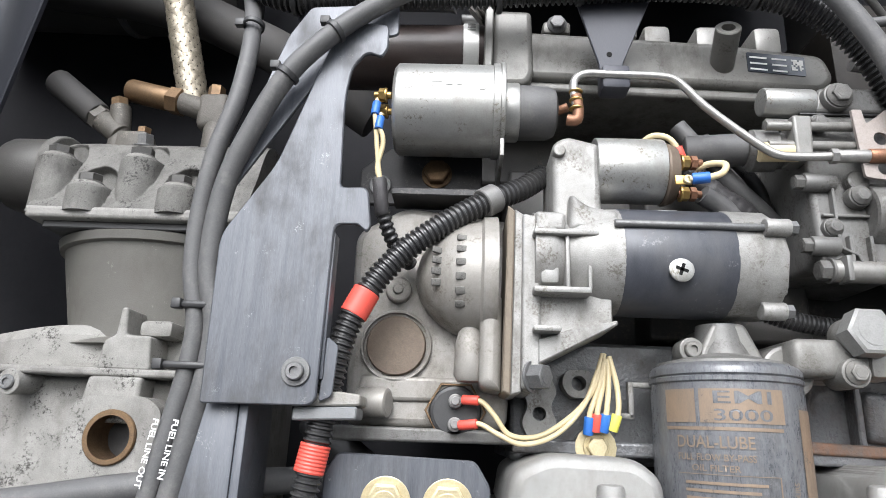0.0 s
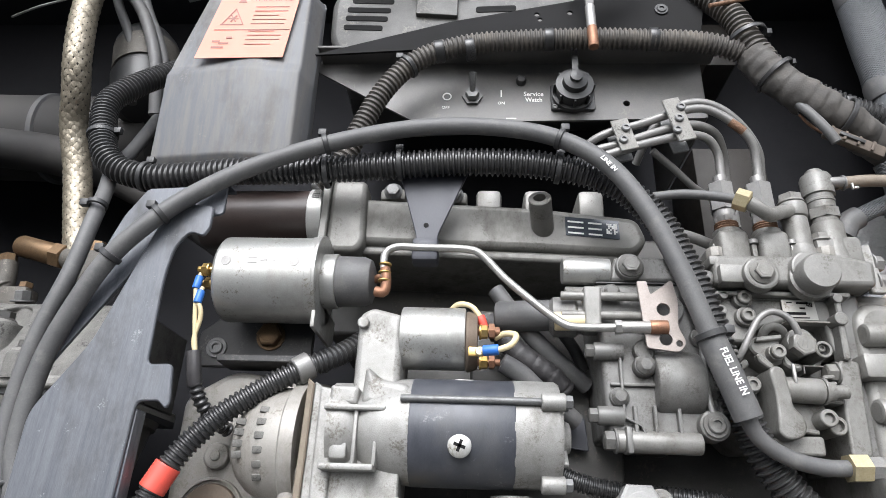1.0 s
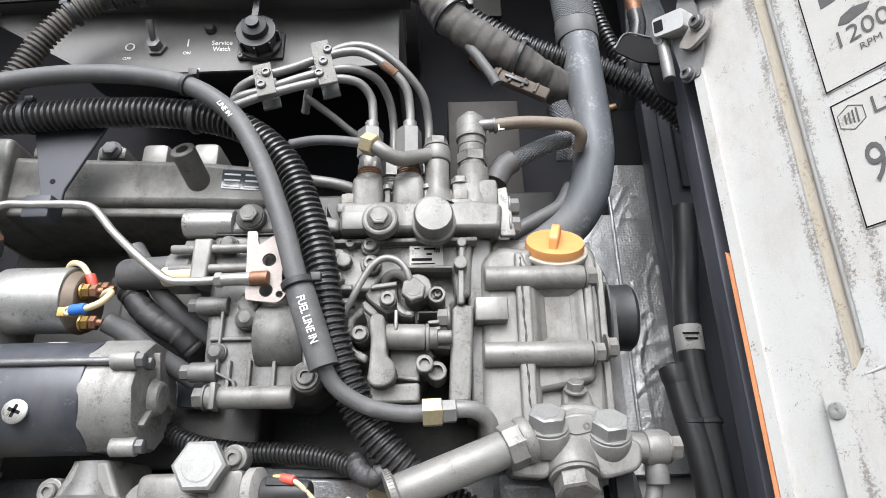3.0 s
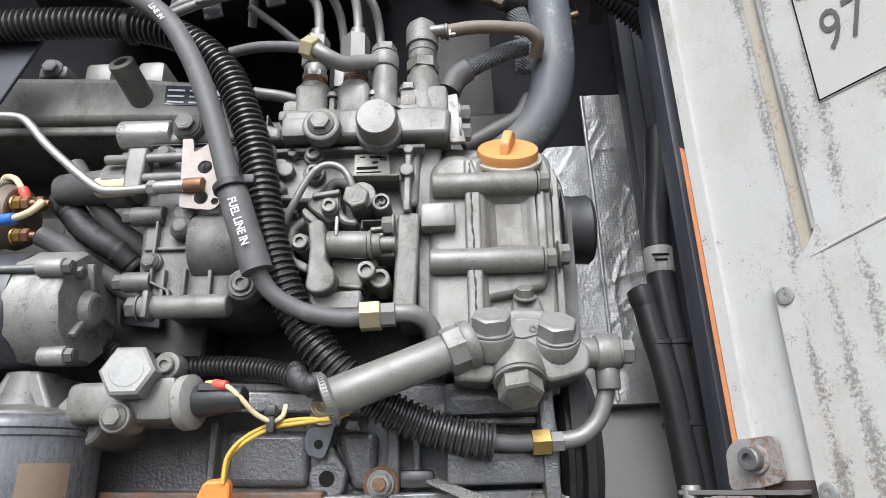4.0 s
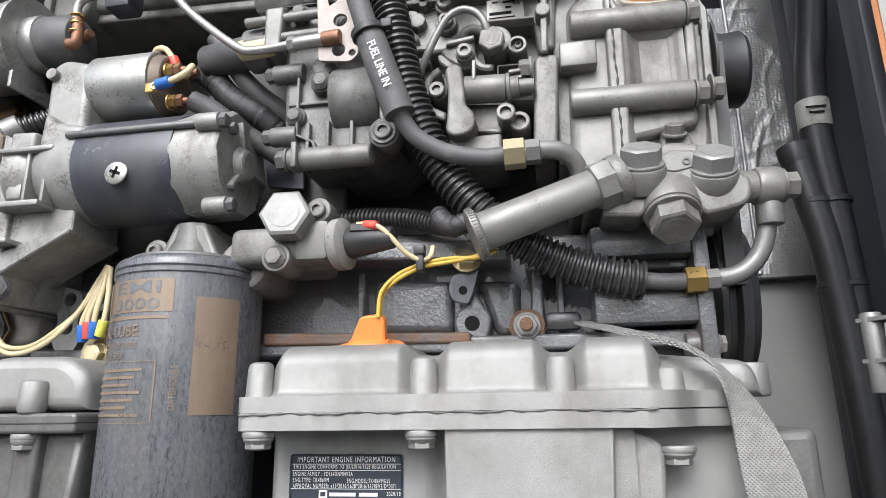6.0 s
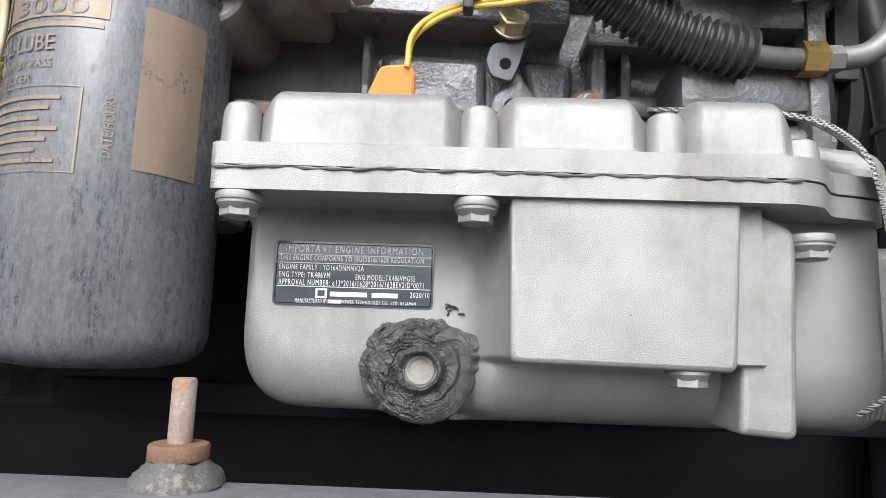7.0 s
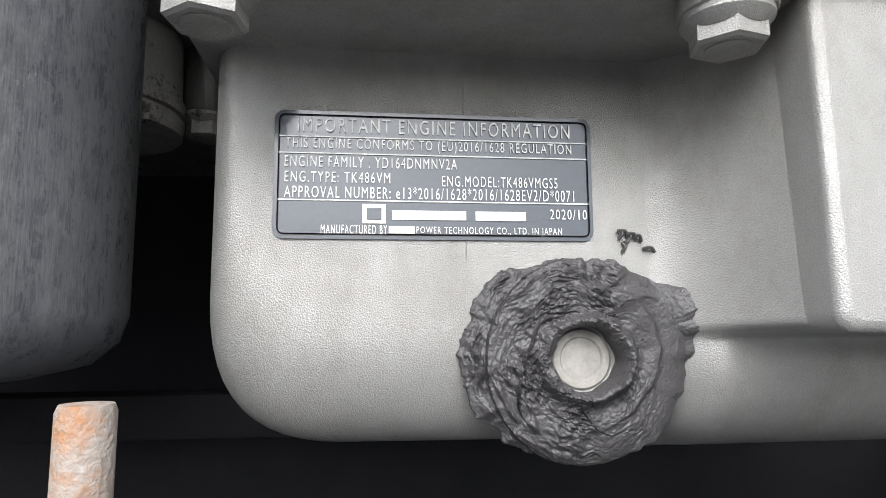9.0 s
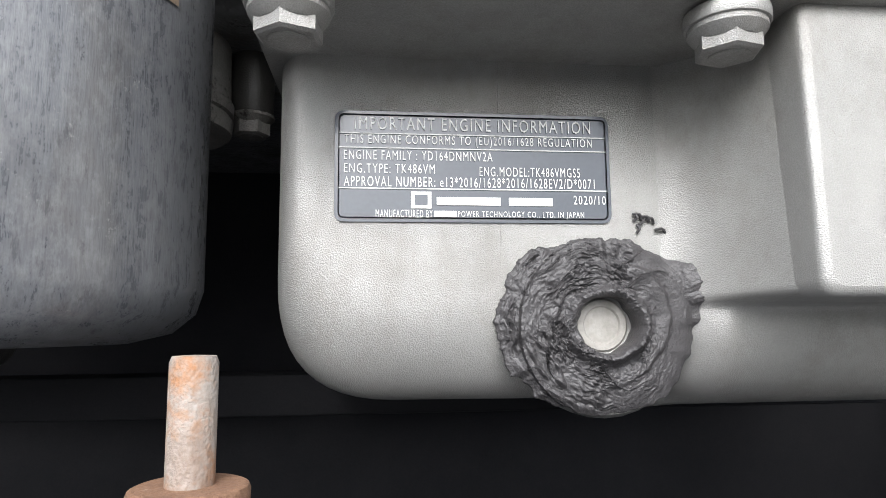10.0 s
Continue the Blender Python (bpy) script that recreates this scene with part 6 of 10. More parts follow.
bolt(dv, (-0.285, 0.585, 2.078), Vector((0, -0.3, 1)), 0.014, 0.010, washer=0.011, material=ZINC)
BRP = [(-0.3156, 0.575, 2.6478), (-0.3021, 0.555, 2.5612), (-0.2979, 0.549, 2.4975), (-0.2986, 0.550, 2.4405), (-0.2896, 0.546, 2.3910), (-0.2865, 0.550, 2.3596), (-0.2888, 0.566, 2.3302), (-0.2965, 0.589, 2.3000), (-0.2869, 0.606, 2.2469), (-0.2719, 0.606, 2.1955), (-0.2545, 0.606, 2.1350)]


def braid_band(pts, r, k, n, way, pitch, w):
    """One flat strand wound round a hose, over and under those wound the other way."""
    bm = bmesh.new()
    ln = spline(pts, 0.0022)
    turn = 2 * math.pi / pitch
    rows, s = [], 0.0
    for i, p in enumerate(ln):
        t = (Vector(ln[min(i + 1, len(ln) - 1)]) - Vector(ln[max(i - 1, 0)])).normalized()
        if i:
            s += (Vector(p) - Vector(ln[i - 1])).length
        u = t.cross(Vector((0, 1, 0))).normalized()
        v = t.cross(u)
        a = 2 * math.pi * k / n + way * turn * s
        up = r + 0.0005 * way * math.cos(n * turn * s + math.pi * k)
        nrm, side = u * math.cos(a) + v * math.sin(a), -u * math.sin(a) + v * math.cos(a)
        run = (t + side * way * turn * r).normalized()
        across = nrm.cross(run)
        rows.append([bm.verts.new(Vector(p) + nrm * (up - d) + across * q) for q, d in ((-w / 2, 0.0006), (0, 0), (w / 2, 0.0006))])
    for p, q in zip(rows, rows[1:]):
        for i in range(2):
            bm.faces.new((p[i], p[i + 1], q[i + 1], q[i]))
    return bm


bhz = thing("braided_hose", (-0.250, 0.600, 2.142), "thick steel-braided refrigerant hose with dusty weave", "hose")
part("core", tube(BRP, 0.0143, 24, 0.004), BRAIDU, bhz)
for way in (1, -1):
    for k in range(10):
        part("strand", braid_band(BRP, 0.0152, k, 10, way, 0.115, 0.0058), BRAID, bhz, sharp=60)
solid("suction_pipe", tube([(-0.5904, 0.660, 2.3362), (-0.4619, 0.660, 2.3169), (-0.3677, 0.660, 2.3039), (-0.2935, 0.660, 2.2834), (-0.2346, 0.660, 2.2559), (-0.1765, 0.660, 2.2248), (-0.08, 0.68, 2.165)], 0.0255, 24, 0.006), HOSED, "thick dusty black rubber hose", "hose")
ac = thing("filter_canister", (-0.38, 0.72, 2.28), "dusty black round canister with ribs", "canister")
part("body", lathe((-0.62, 0.715, 2.37), (-0.20, 0.715, 2.36), [(0, 0.055), (0.02, 0.060), (0.315, 0.060), (0.36, 0.055), (0.365, 0.03)], 48), HOSED, ac)
for x in (-0.417, -0.313):
    part("band", lathe((x, 0.715, 2.365), (x + 0.1, 0.715, 2.3625), [(0, 0.0595), (0.002, 0.0635), (0.009, 0.0635), (0.011, 0.0595)], 48), BOXM, ac, "worn raised band")
solid("low_hose", tube([(-0.48, 0.475, 1.735), (-0.36, 0.472, 1.752), (-0.26, 0.470, 1.768), (-0.17, 0.475, 1.782), (-0.10, 0.52, 1.785), (-0.03, 0.56, 1.79)], 0.0095, 16), RUBBER, "black rubber hose low beside the compressor", "hose")
solid("dark_lamp_pipe", tube([(-0.10, 0.60, 1.83), (-0.04, 0.57, 1.79), (0.0, 0.56, 1.775)], 0.014, 16), PLASTIC, "short black rubber elbow", "hose")

# ---- fuel hoses ----
ARCH = [(-0.163, 0.449, 1.700), (-0.148, 0.449, 1.790), (-0.136, 0.448, 1.880), (-0.1451, 0.446, 1.9243), (-0.1407, 0.440, 1.9799), (-0.1237, 0.432, 2.0223), (-0.1031, 0.426, 2.0601), (-0.0818, 0.425, 2.0867), (-0.0544, 0.428, 2.1142), (-0.0130, 0.432, 2.1434), (0.0439, 0.437, 2.1704), (0.120, 0.440, 2.191), (0.185, 0.438, 2.192), (0.243, 0.436, 2.180), (0.283, 0.432, 2.152), (0.310, 0.430, 2.110), (0.330, 0.430, 2.060), (0.347, 0.432, 2.005), (0.362, 0.436, 1.962)]
fh = thing("fuel_hose_in", (-0.16, 0.449, 1.70), "matte black rubber fuel hose in a high arch, lettered", "fuel hose")
part("hose", tube(ARCH, 0.0074, 18), RUBBER, fh)
part("cuff", tube([(0.344, 0.4325, 2.014), (0.354, 0.434, 1.985), (0.3645, 0.437, 1.955)], 0.0098, 20), RUBBER, fh, "thicker rubber cuff")
part("tail", tube([(0.362, 0.437, 1.960), (0.372, 0.443, 1.943), (0.392, 0.447, 1.931), (0.415, 0.448, 1.926), (0.430, 0.447, 1.926)], 0.0056, 16), RUBBER, fh)
bolt(fh, (0.428, 0.447, 1.926), Vector((1, 0.02, 0.03)), 0.0165, 0.013, material=GOLD, name="union_nut", label="yellow-plated union nut")
bolt(fh, (0.441, 0.447, 1.9265), Vector((1, 0.05, 0.05)), 0.0135, 0.009, material=DSTEEL, name="hex_collar")
part("steel_elbow", tube([(0.449, 0.448, 1.928), (0.461, 0.451, 1.928), (0.471, 0.459, 1.922), (0.474, 0.467, 1.908), (0.474, 0.47, 1.895)], 0.0058, 16), DSTEEL, fh)
line = spline(ARCH, 0.004)


def on_hose(pt):
    i = min(range(1, len(line) - 1), key=lambda k: (line[k] - Vector(pt)).length)
    return line[i], (line[i + 1] - line[i - 1]).normalized()


for p in ((-0.1010, 0.426, 2.063), (-0.0700, 0.426, 2.100), (0.050, 0.437, 2.174), (0.248, 0.436, 2.178)):
    c, d = on_hose(p)
    part("zip_tie", tie(c, d, 0.0076), PLASTIC, fh)
c, d = on_hose((0.3455, 0.4325, 2.012))
part("zip_tie", tie(c, d, 0.0100, 0.005), PLASTIC, fh)
u = Vector((0.0105, 0.001, -0.030)).normalized()
writing("FUEL LINE IN", fh, TEXTW, (0.3545, 0.4237, 1.984), u, Vector((0.95, 0, 0.32)), height=0.0054, width=0.033, bold=0.02)
writing("LINE IN", fh, TEXTW, (0.283, 0.4243, 2.148), Vector((0.62, 0, -0.78)), Vector((0.78, 0, 0.62)), height=0.0040, width=0.016, bold=0.02)
writing("FUEL LINE IN", fh, TEXTW, (-0.1515, 0.4413, 1.806), Vector((-0.12, 0, -1)), Vector((1, 0, -0.12)), height=0.0040, width=0.036, bold=0.02)
fo = thing("fuel_hose_out", (-0.17, 0.451, 1.70), "matte black rubber fuel hose tied beside another, lettered", "fuel hose")
OUT = [(-0.177, 0.450, 1.700), (-0.162, 0.450, 1.790), (-0.150, 0.450, 1.880), (-0.1576, 0.448, 1.9242), (-0.1579, 0.446, 1.9625), (-0.1525, 0.443, 2.0063), (-0.1415, 0.442, 2.0536), (-0.1402, 0.448, 2.1004), (-0.1490, 0.466, 2.1391), (-0.1610, 0.486, 2.1780), (-0.1680, 0.515, 2.215), (-0.1720, 0.550, 2.280)]
part("hose", tube(OUT, 0.0066, 18), RUBBER, fo)
writing("FUEL LINE OUT", fo, TEXTW, (-0.1655, 0.4430, 1.803), Vector((-0.12, 0, -1)), Vector((1, 0, -0.12)), height=0.0040, width=0.042, bold=0.02)
for x, z in ((-0.1440, 1.898), (-0.1500, 1.858)):
    part("zip_tie", join(bx(x - 0.0165, x + 0.0165, 0.4405, 0.4600, z - 0.0024, z + 0.0024, 0.002), bx(x - 0.0205, x - 0.014, 0.4385, 0.446, z - 0.0035, z + 0.0035, 0.001)), PLASTIC, fo)
part("zip_tie", tie((-0.1410, 0.4500, 2.120), (0.05, 0.15, 1), 0.007), PLASTIC, fo)

# ---- main wiring looms ----
MAIN = [(-0.1550, 0.540, 2.340), (-0.1750, 0.505, 2.290), (-0.1833, 0.483, 2.2508), (-0.1697, 0.470, 2.2040), (-0.1582, 0.464, 2.1808), (-0.1409, 0.462, 2.1633), (-0.1133, 0.462, 2.1546), (-0.0791, 0.463, 2.1559), (-0.0381, 0.463, 2.1607), (0.03, 0.463, 2.163), (0.10, 0.460, 2.166), (0.17, 0.459, 2.170), (0.24, 0.458, 2.166), (0.29, 0.457, 2.150), (0.324, 0.457, 2.118), (0.343, 0.457, 2.075), (0.356, 0.457, 2.030), (0.362, 0.459, 1.995), (0.372, 0.462, 1.960), (0.388, 0.466, 1.925), (0.410, 0.468, 1.898), (0.435, 0.474, 1.877), (0.463, 0.480, 1.863), (0.494, 0.481, 1.853), (0.508, 0.482, 1.8505)]
ml = thing("wiring_loom", (0.16, 0.46, 1.85), "black corrugated wiring loom curving across the engine", "wiring loom")
part("conduit", conduit(MAIN, 0.0122), LOOM, ml)
for p, dr in (((0.112, 0.4595, 2.167), (1, 0, 0.06)), ((0.248, 0.4580, 2.164), (1, 0, -0.15)), ((0.048, 0.462, 2.160), (1, 0, 0.1)), ((-0.1130, 0.462, 2.1546), (1, 0, -0.15)), ((-0.1700, 0.470, 2.204), (0.2, 0, -1))):
    part("zip_tie", tie(p, dr, 0.0124), PLASTIC, ml)
part("spur_hose", tube([(0.501, 0.482, 1.8515), (0.521, 0.483, 1.8495), (0.537, 0.484, 1.8495)], 0.0052, 14), RUBBER, ml)
bolt(ml, (0.533, 0.484, 1.8495), Vector((1, 0.02, 0.02)), 0.0150, 0.012, material=BRASS, name="union_nut", label="brass union nut")
bolt(ml, (0.545, 0.484, 1.8495), Vector((1, 0.02, 0.05)), 0.0118, 0.008, material=DSTEEL, name="hex_collar")
part("return_pipe", tube([(0.552, 0.484, 1.850), (0.565, 0.483, 1.8525), (0.576, 0.482, 1.862), (0.582, 0.480, 1.877), (0.584, 0.477, 1.897)], 0.0056, 16), DSTEEL, ml)
part("pipe_collar", cyl((0.584, 0.477, 1.880), (0.5845, 0.476, 1.902), 0.0078, 0.001), DSTEEL, ml)
sl2 = thing("starter_loom", (-0.03, 0.46, 1.80), "black corrugated cable conduit with red tape bands", "wiring loom")
SLP = [(0.088, 0.500, 2.022), (0.070, 0.487, 2.005), (0.045, 0.476, 1.990), (0.015, 0.468, 1.970), (-0.015, 0.463, 1.945), (-0.036, 0.460, 1.918), (-0.050, 0.458, 1.888), (-0.057, 0.457, 1.855), (-0.062, 0.457, 1.820), (-0.068, 0.457, 1.780), (-0.078, 0.457, 1.735), (-0.085, 0.457, 1.70)]
part("conduit", conduit(SLP, 0.0090, 0.0042), LOOM, sl2)
for a, b in (((-0.0385, 0.4596, 1.9145), (-0.0465, 0.4584, 1.8975)), ((-0.0632, 0.457, 1.8125), (-0.0662, 0.457, 1.7950))):
    n = (Vector(b) - Vector(a)).length
    part("red_tape", lathe(a, b, [(n * k / 16, 0.0096 + 0.0004 * (k % 2)) for k in range(17)], 24), RED, sl2, "red tape band")
part("clip_ring", ring((0.040, 0.4745, 1.987), (0.050, 0.479, 1.9945), 0.0112, 0.008, 24), DSTEEL, sl2)
part("clamp_pad", slab([(-0.0775, 1.8265), (-0.0365, 1.8285), (-0.0365, 1.8365), (-0.0775, 1.8345)], 0.4435, 0.470, 0.002, 0.001), DULLZ, sl2, "grey rubber clamp pad")
part("clamp_strap", slab([(-0.0790, 1.8350), (-0.0350, 1.8372), (-0.0350, 1.8440), (-0.0500, 1.8455), (-0.0770, 1.8420)], 0.4450, 0.474, 0.002, 0.001), PALEP, sl2)

# ---- intake manifold ----
mf = thing("intake_manifold", (0.18, 0.56, 2.10), "dark grey cast intake manifold with port and data plate", "intake manifold")
part("runner", slab([(0.052, 2.128), (0.075, 2.112), (0.235, 2.108), (0.318, 2.104), (0.330, 2.118), (0.322, 2.140), (0.235, 2.150), (0.075, 2.158), (0.050, 2.160)], 0.502, 0.60, 0.008, 0.006), MANI, mf)
part("end_box", slab([(0.045, 2.100), (0.074, 2.100), (0.080, 2.110), (0.078, 2.171), (0.046, 2.172)], 0.493, 0.60, 0.005, 0.005), MANI, mf)
part("end_flange", slab([(0.0385, 2.102), (0.0455, 2.100), (0.0460, 2.174), (0.0390, 2.174)], 0.490, 0.60, 0.001, 0.001), CAST, mf)
part("lower_lip", slab([(0.075, 2.104), (0.32, 2.096), (0.32, 2.106), (0.075, 2.113)], 0.508, 0.60, 0.002, 0.003), MANI, mf)
for x in (0.150, 0.190, 0.235, 0.285):
    part("upper_stub", bx(x - 0.012, x + 0.012, 0.515, 0.60, 2.142, 2.176, 0.005), CAST, mf)
part("port", ring((0.2395, 0.512, 2.126), (0.2330, 0.4740, 2.1440), 0.0100, 0.0054, 28), MANI, mf, "dark hollow port")
part("port_bore", cyl((0.2395, 0.512, 2.126), (0.2345, 0.4830, 2.1397), 0.0056, 0), TEXTB, mf)
dp = part("data_plate", slab([(0.258, 2.122), (0.305, 2.118), (0.305, 2.136), (0.258, 2.140)], 0.5012, 0.5022, 0.001, 0), PLATEB, mf, "dark engine data plate")
for k in range(3):
    z = 2.1355 - 0.0055 * k
    for x, w in ((0.267, 0.014), (0.284, 0.012)):
        bar(dp, TEXTW, (x, 0.5010, z - (x - 0.258) * 0.085), Vector((1, 0, -0.085)), Vector((0.085, 0, 1)), w, 0.0015)
random.seed(9)
for k in range(36):
    if random.random() < 0.62:
        bar(dp, TEXTW, (0.2945 + 0.0016 * (k % 6), 0.5010, 2.1325 - 0.0017 * (k // 6) - 0.00014 * (k % 6)), Vector((1, 0, -0.085)), Vector((0.085, 0, 1)), 0.0015, 0.0016)
for x, z in ((0.101, 2.166), (0.158, 2.163)):
    part("lug", bx(x - 0.012, x + 0.012, 0.505, 0.53, z - 0.008, z + 0.004, 0.003), MANI, mf)
    bolt(mf, (x, 0.505, z), F, 0.011, 0.006, flange=0.0085, material=ZINC)
rh = thing("intake_hose", (-0.01, 0.535, 2.10), "brown-black rubber intake hose with steel band clamp", "hose")
part("hose", cyl((-0.085, 0.535, 2.149), (0.040, 0.535, 2.150), 0.0290, 0.002, seg=40), mat("brown_black_rubber", (0.055, 0.038, 0.033), (0.030, 0.022, 0.02), 0.42, 0.0, scale=40, bump=0.05), rh)
part("band_clamp", ring((0.0205, 0.535, 2.1498), (0.0345, 0.535, 2.1500), 0.0305, 0.0285, 48), BRIGHTZ, rh, "bright steel band clamp")
for k in range(6):
    a = radians(-20 - 6 * k)
    part("clamp_slot", turned(bx(0.0240, 0.0310, 0.5042, 0.5048, 2.1493, 2.1505, 0), (0.0275, 0.535, 2.1499), math.degrees(a), 0, 0), DSTEEL, rh)
part("clamp_screw", cyl((0.018, 0.522, 2.182), (0.038, 0.522, 2.182), 0.0045, 0.0005), ZINC, rh)
tb = thing("loom_bracket", (0.145, 0.475, 2.08), "black tapered steel bracket folded over a pipe", "bracket")
part("tongue", slab([(0.110, 2.168), (0.172, 2.168), (0.147, 2.106), (0.1465, 2.082), (0.130, 2.082), (0.128, 2.106)], 0.470, 0.4725, 0.002, 0.0006), POSTM, tb)
part("fold", bx(0.1270, 0.1485, 0.455, 0.474, 2.076, 2.096, 0.003), POSTM, tb)
part("hole", cyl((0.1365, 0.4705, 2.114), (0.1365, 0.4697, 2.114), 0.0022, 0), TEXTB, tb)

# ---- steel pipe to the control bracket ----
vp = thing("boost_pipe", (0.2, 0.455, 2.02), "thin bent bare steel pipe with copper ends", "pipe")
part("pipe", tube([(0.107, 0.455, 2.060), (0.1055, 0.455, 2.072), (0.1065, 0.455, 2.0815), (0.114, 0.455, 2.0865), (0.135, 0.455, 2.0865), (0.172, 0.455, 2.0855), (0.181, 0.455, 2.083), (0.203, 0.455, 2.060), (0.240, 0.453, 2.028), (0.249, 0.452, 2.0225), (0.262, 0.451, 2.021), (0.300, 0.447, 2.021)], 0.0031, 14, 0.0025), STEEL, vp)
part("copper_elbow", tube([(0.1005, 0.457, 2.049), (0.107, 0.456, 2.048), (0.1085, 0.4555, 2.055), (0.107, 0.455, 2.068)], 0.0042, 14, 0.002), COPPER, vp, "copper elbow")
for z in (2.056, 2.063, 2.070):
    part("clip_ring", ring((0.107, 0.455, z), (0.107, 0.455, z + 0.002), 0.0052, 0.0028, 20), BRASS, vp)
bolt(vp, (0.283, 0.4492, 2.021), Vector((1, -0.08, 0)), 0.0095, 0.005, material=STEEL, name="union_nut")
part("sleeve", cyl((0.287, 0.4485, 2.021), (0.312, 0.447, 2.021), 0.0046, 0.0006), STEEL, vp)
part("copper_tip", cyl((0.308, 0.4472, 2.021), (0.321, 0.4462, 2.021), 0.0052, 0.0008), COPPER, vp)

# ---- injection pump ----
ip = thing("injection_pump", (0.40, 0.50, 1.94), "grey cast fuel injection pump with bolted covers", "injection pump")
part("upper_body", slab([(0.366, 2.062), (0.488, 2.062), (0.490, 2.083), (0.470, 2.087), (0.366, 2.087)], 0.4605, 0.56, 0.004, 0.004), PUMPM, ip)
part("upper_deck", bx(0.372, 0.486, 0.472, 0.56, 2.080, 2.104, 0.004), PUMPM, ip)
part("lower_body", slab([(0.3454, 2.0734), (0.4701, 2.0714), (0.4661, 2.0132), (0.4515, 2.0119), (0.4488, 1.9770), (0.4381, 1.9743), (0.4276, 1.9598), (0.4264, 1.9469), (0.3897, 1.9445), (0.3686, 1.9665), (0.3484, 1.9780)], 0.4940, 0.56, 0.006, 0.004), PUMPM, ip)
part("label_plate", slab([(0.3490, 2.0679), (0.4670, 2.0660), (0.4640, 2.0141), (0.4528, 2.0121), (0.4498, 2.0352), (0.4181, 2.0364), (0.3978, 2.0298), (0.3906, 2.0195), (0.3748, 2.0197), (0.3504, 2.0215)], 0.4765, 0.55, 0.004, 0.003), PUMPM, ip)
part("joint_strip", bx(0.356, 0.470, 0.468, 0.56, 2.0555, 2.0590, 0.001), PUMPM, ip)
part("cap_shoulder", cyl((0.4370, 0.468, 2.0735), (0.4370, 0.454, 2.0735), 0.0148, 0.002, seg=36), PUMPM, ip)
part("round_cap", lathe((0.4375, 0.465, 2.0665), (0.4375, 0.40, 2.0665), [(0, 0.0165), (0.008, 0.0165), (0.009, 0.0145), (0.022, 0.0145), (0.024, 0.0132), (0.0242, 0.0001)], 40), PUMPM, ip)
part("lobe", cyl((0.3975, 0.462, 2.0675), (0.3975, 0.450, 2.0675), 0.0135, 0.002), PUMPM, ip)
bolt(ip, (0.3975, 0.450, 2.0675), F, 0.0125, 0.006, flange=0.0095)
part("strip_lobe", bx(0.368, 0.40, 0.455, 0.47, 2.061, 2.077, 0.003), PUMPM, ip)
for x in (0.3865, 0.4180):
    part("valve_boss", bx(x - 0.0122, x + 0.0122, 0.4615, 0.490, 2.080, 2.1105, 0.0050, 3), PUMPM, ip)
    part("boss_shoulder", cyl((x, 0.474, 2.108), (x, 0.474, 2.1135), 0.0112, 0.001), PUMPM, ip)
    part("thread", lathe((x, 0.474, 2.1125), (x, 0.474, 3), [(0.0010 * k, 0.0096 if k % 2 else 0.0088) for k in range(9)], 24), RUST, ip, "rust-tinged thread")
    part("valve_holder", cyl((x, 0.474, 2.1205), (x, 0.474, 2.133), 0.0086, 0.0008), DSTEEL, ip)
    bolt(ip, (x, 0.474, 2.1205), UP, 0.0165, 0.0055, material=DSTEEL, name="lock_nut", spin=9)
    bolt(ip, (x, 0.474, 2.132), UP, 0.0185, 0.026, material=DSTEEL, name="union_nut", spin=15)
    part("pipe_sleeve", cyl((x + 0.001, 0.474, 2.157), (x + 0.001, 0.474, 2.166), 0.0056, 0.0006), DSTEEL, ip)
    part("valve_boss", cyl((x + 0.0155, 0.502, 2.090), (x + 0.0155, 0.502, 2.120), 0.0115, 0.001), PUMPM, ip)
    part("thread", lathe((x + 0.0155, 0.502, 2.119), (x + 0.0155, 0.502, 3), [(0.0010 * k, 0.0094 if k % 2 else 0.0087) for k in range(8)], 24), DSTEEL, ip)
    bolt(ip, (x + 0.0155, 0.502, 2.128), UP, 0.0172, 0.024, material=DSTEEL, name="union_nut", spin=4)
for x, y, z in ((0.3720, 0.466, 2.0865), (0.4585, 0.466, 2.0885)):
    part("clamp_lug", bx(x - 0.0085, x + 0.0085, y - 0.005, 0.49, 2.078, z, 0.0022), PUMPM, ip)
    part("lug_pin", cyl((x, y + 0.003, z), (x, y + 0.003, z + 0.0085), 0.0072, 0.0008, seg=8), PALEP, ip)
for x in (0.4020, 0.4325):
    part("deck_web", bx(x - 0.0022, x + 0.0022, 0.4640, 0.49, 2.080, 2.0985, 0.0015), PUMPM, ip)
    socket_screw(ip, (x, 0.466, 2.0985), UP, 0.0040, 0.004, DSTEEL)
part("banjo_post", cyl((0.4405, 0.470, 2.080), (0.4405, 0.470, 2.1235), 0.0098, 0.0015), PUMPM, ip)
part("post_fillet", lathe((0.4405, 0.470, 2.084), (0.4405, 0.470, 3), [(0, 0.0160), (0.004, 0.0128), (0.010, 0.0108), (0.014, 0.0098)], 28), PUMPM, ip)
part("banjo", cyl((0.4405, 0.470, 2.1235), (0.4405, 0.470, 2.1375), 0.0112, 0.003), PUMPM, ip)
bolt(ip, (0.4405, 0.470, 2.1375), UP, 0.0165, 0.0065, washer=0.0105, name="banjo_bolt", spin=10)
part("bleed_post", lathe((0.4695, 0.478, 2.070), (0.4695, 0.478, 3), [(0, 0.0160), (0.018, 0.0138), (0.028, 0.0127), (0.051, 0.0126), (0.0525, 0.0115), (0.053, 0.0104), (0.057, 0.0104)], 36), PUMPM, ip)
bolt(ip, (0.4695, 0.478, 2.1270), UP, 0.0218, 0.0095, material=PUMPM, name="hex_collar", spin=12)
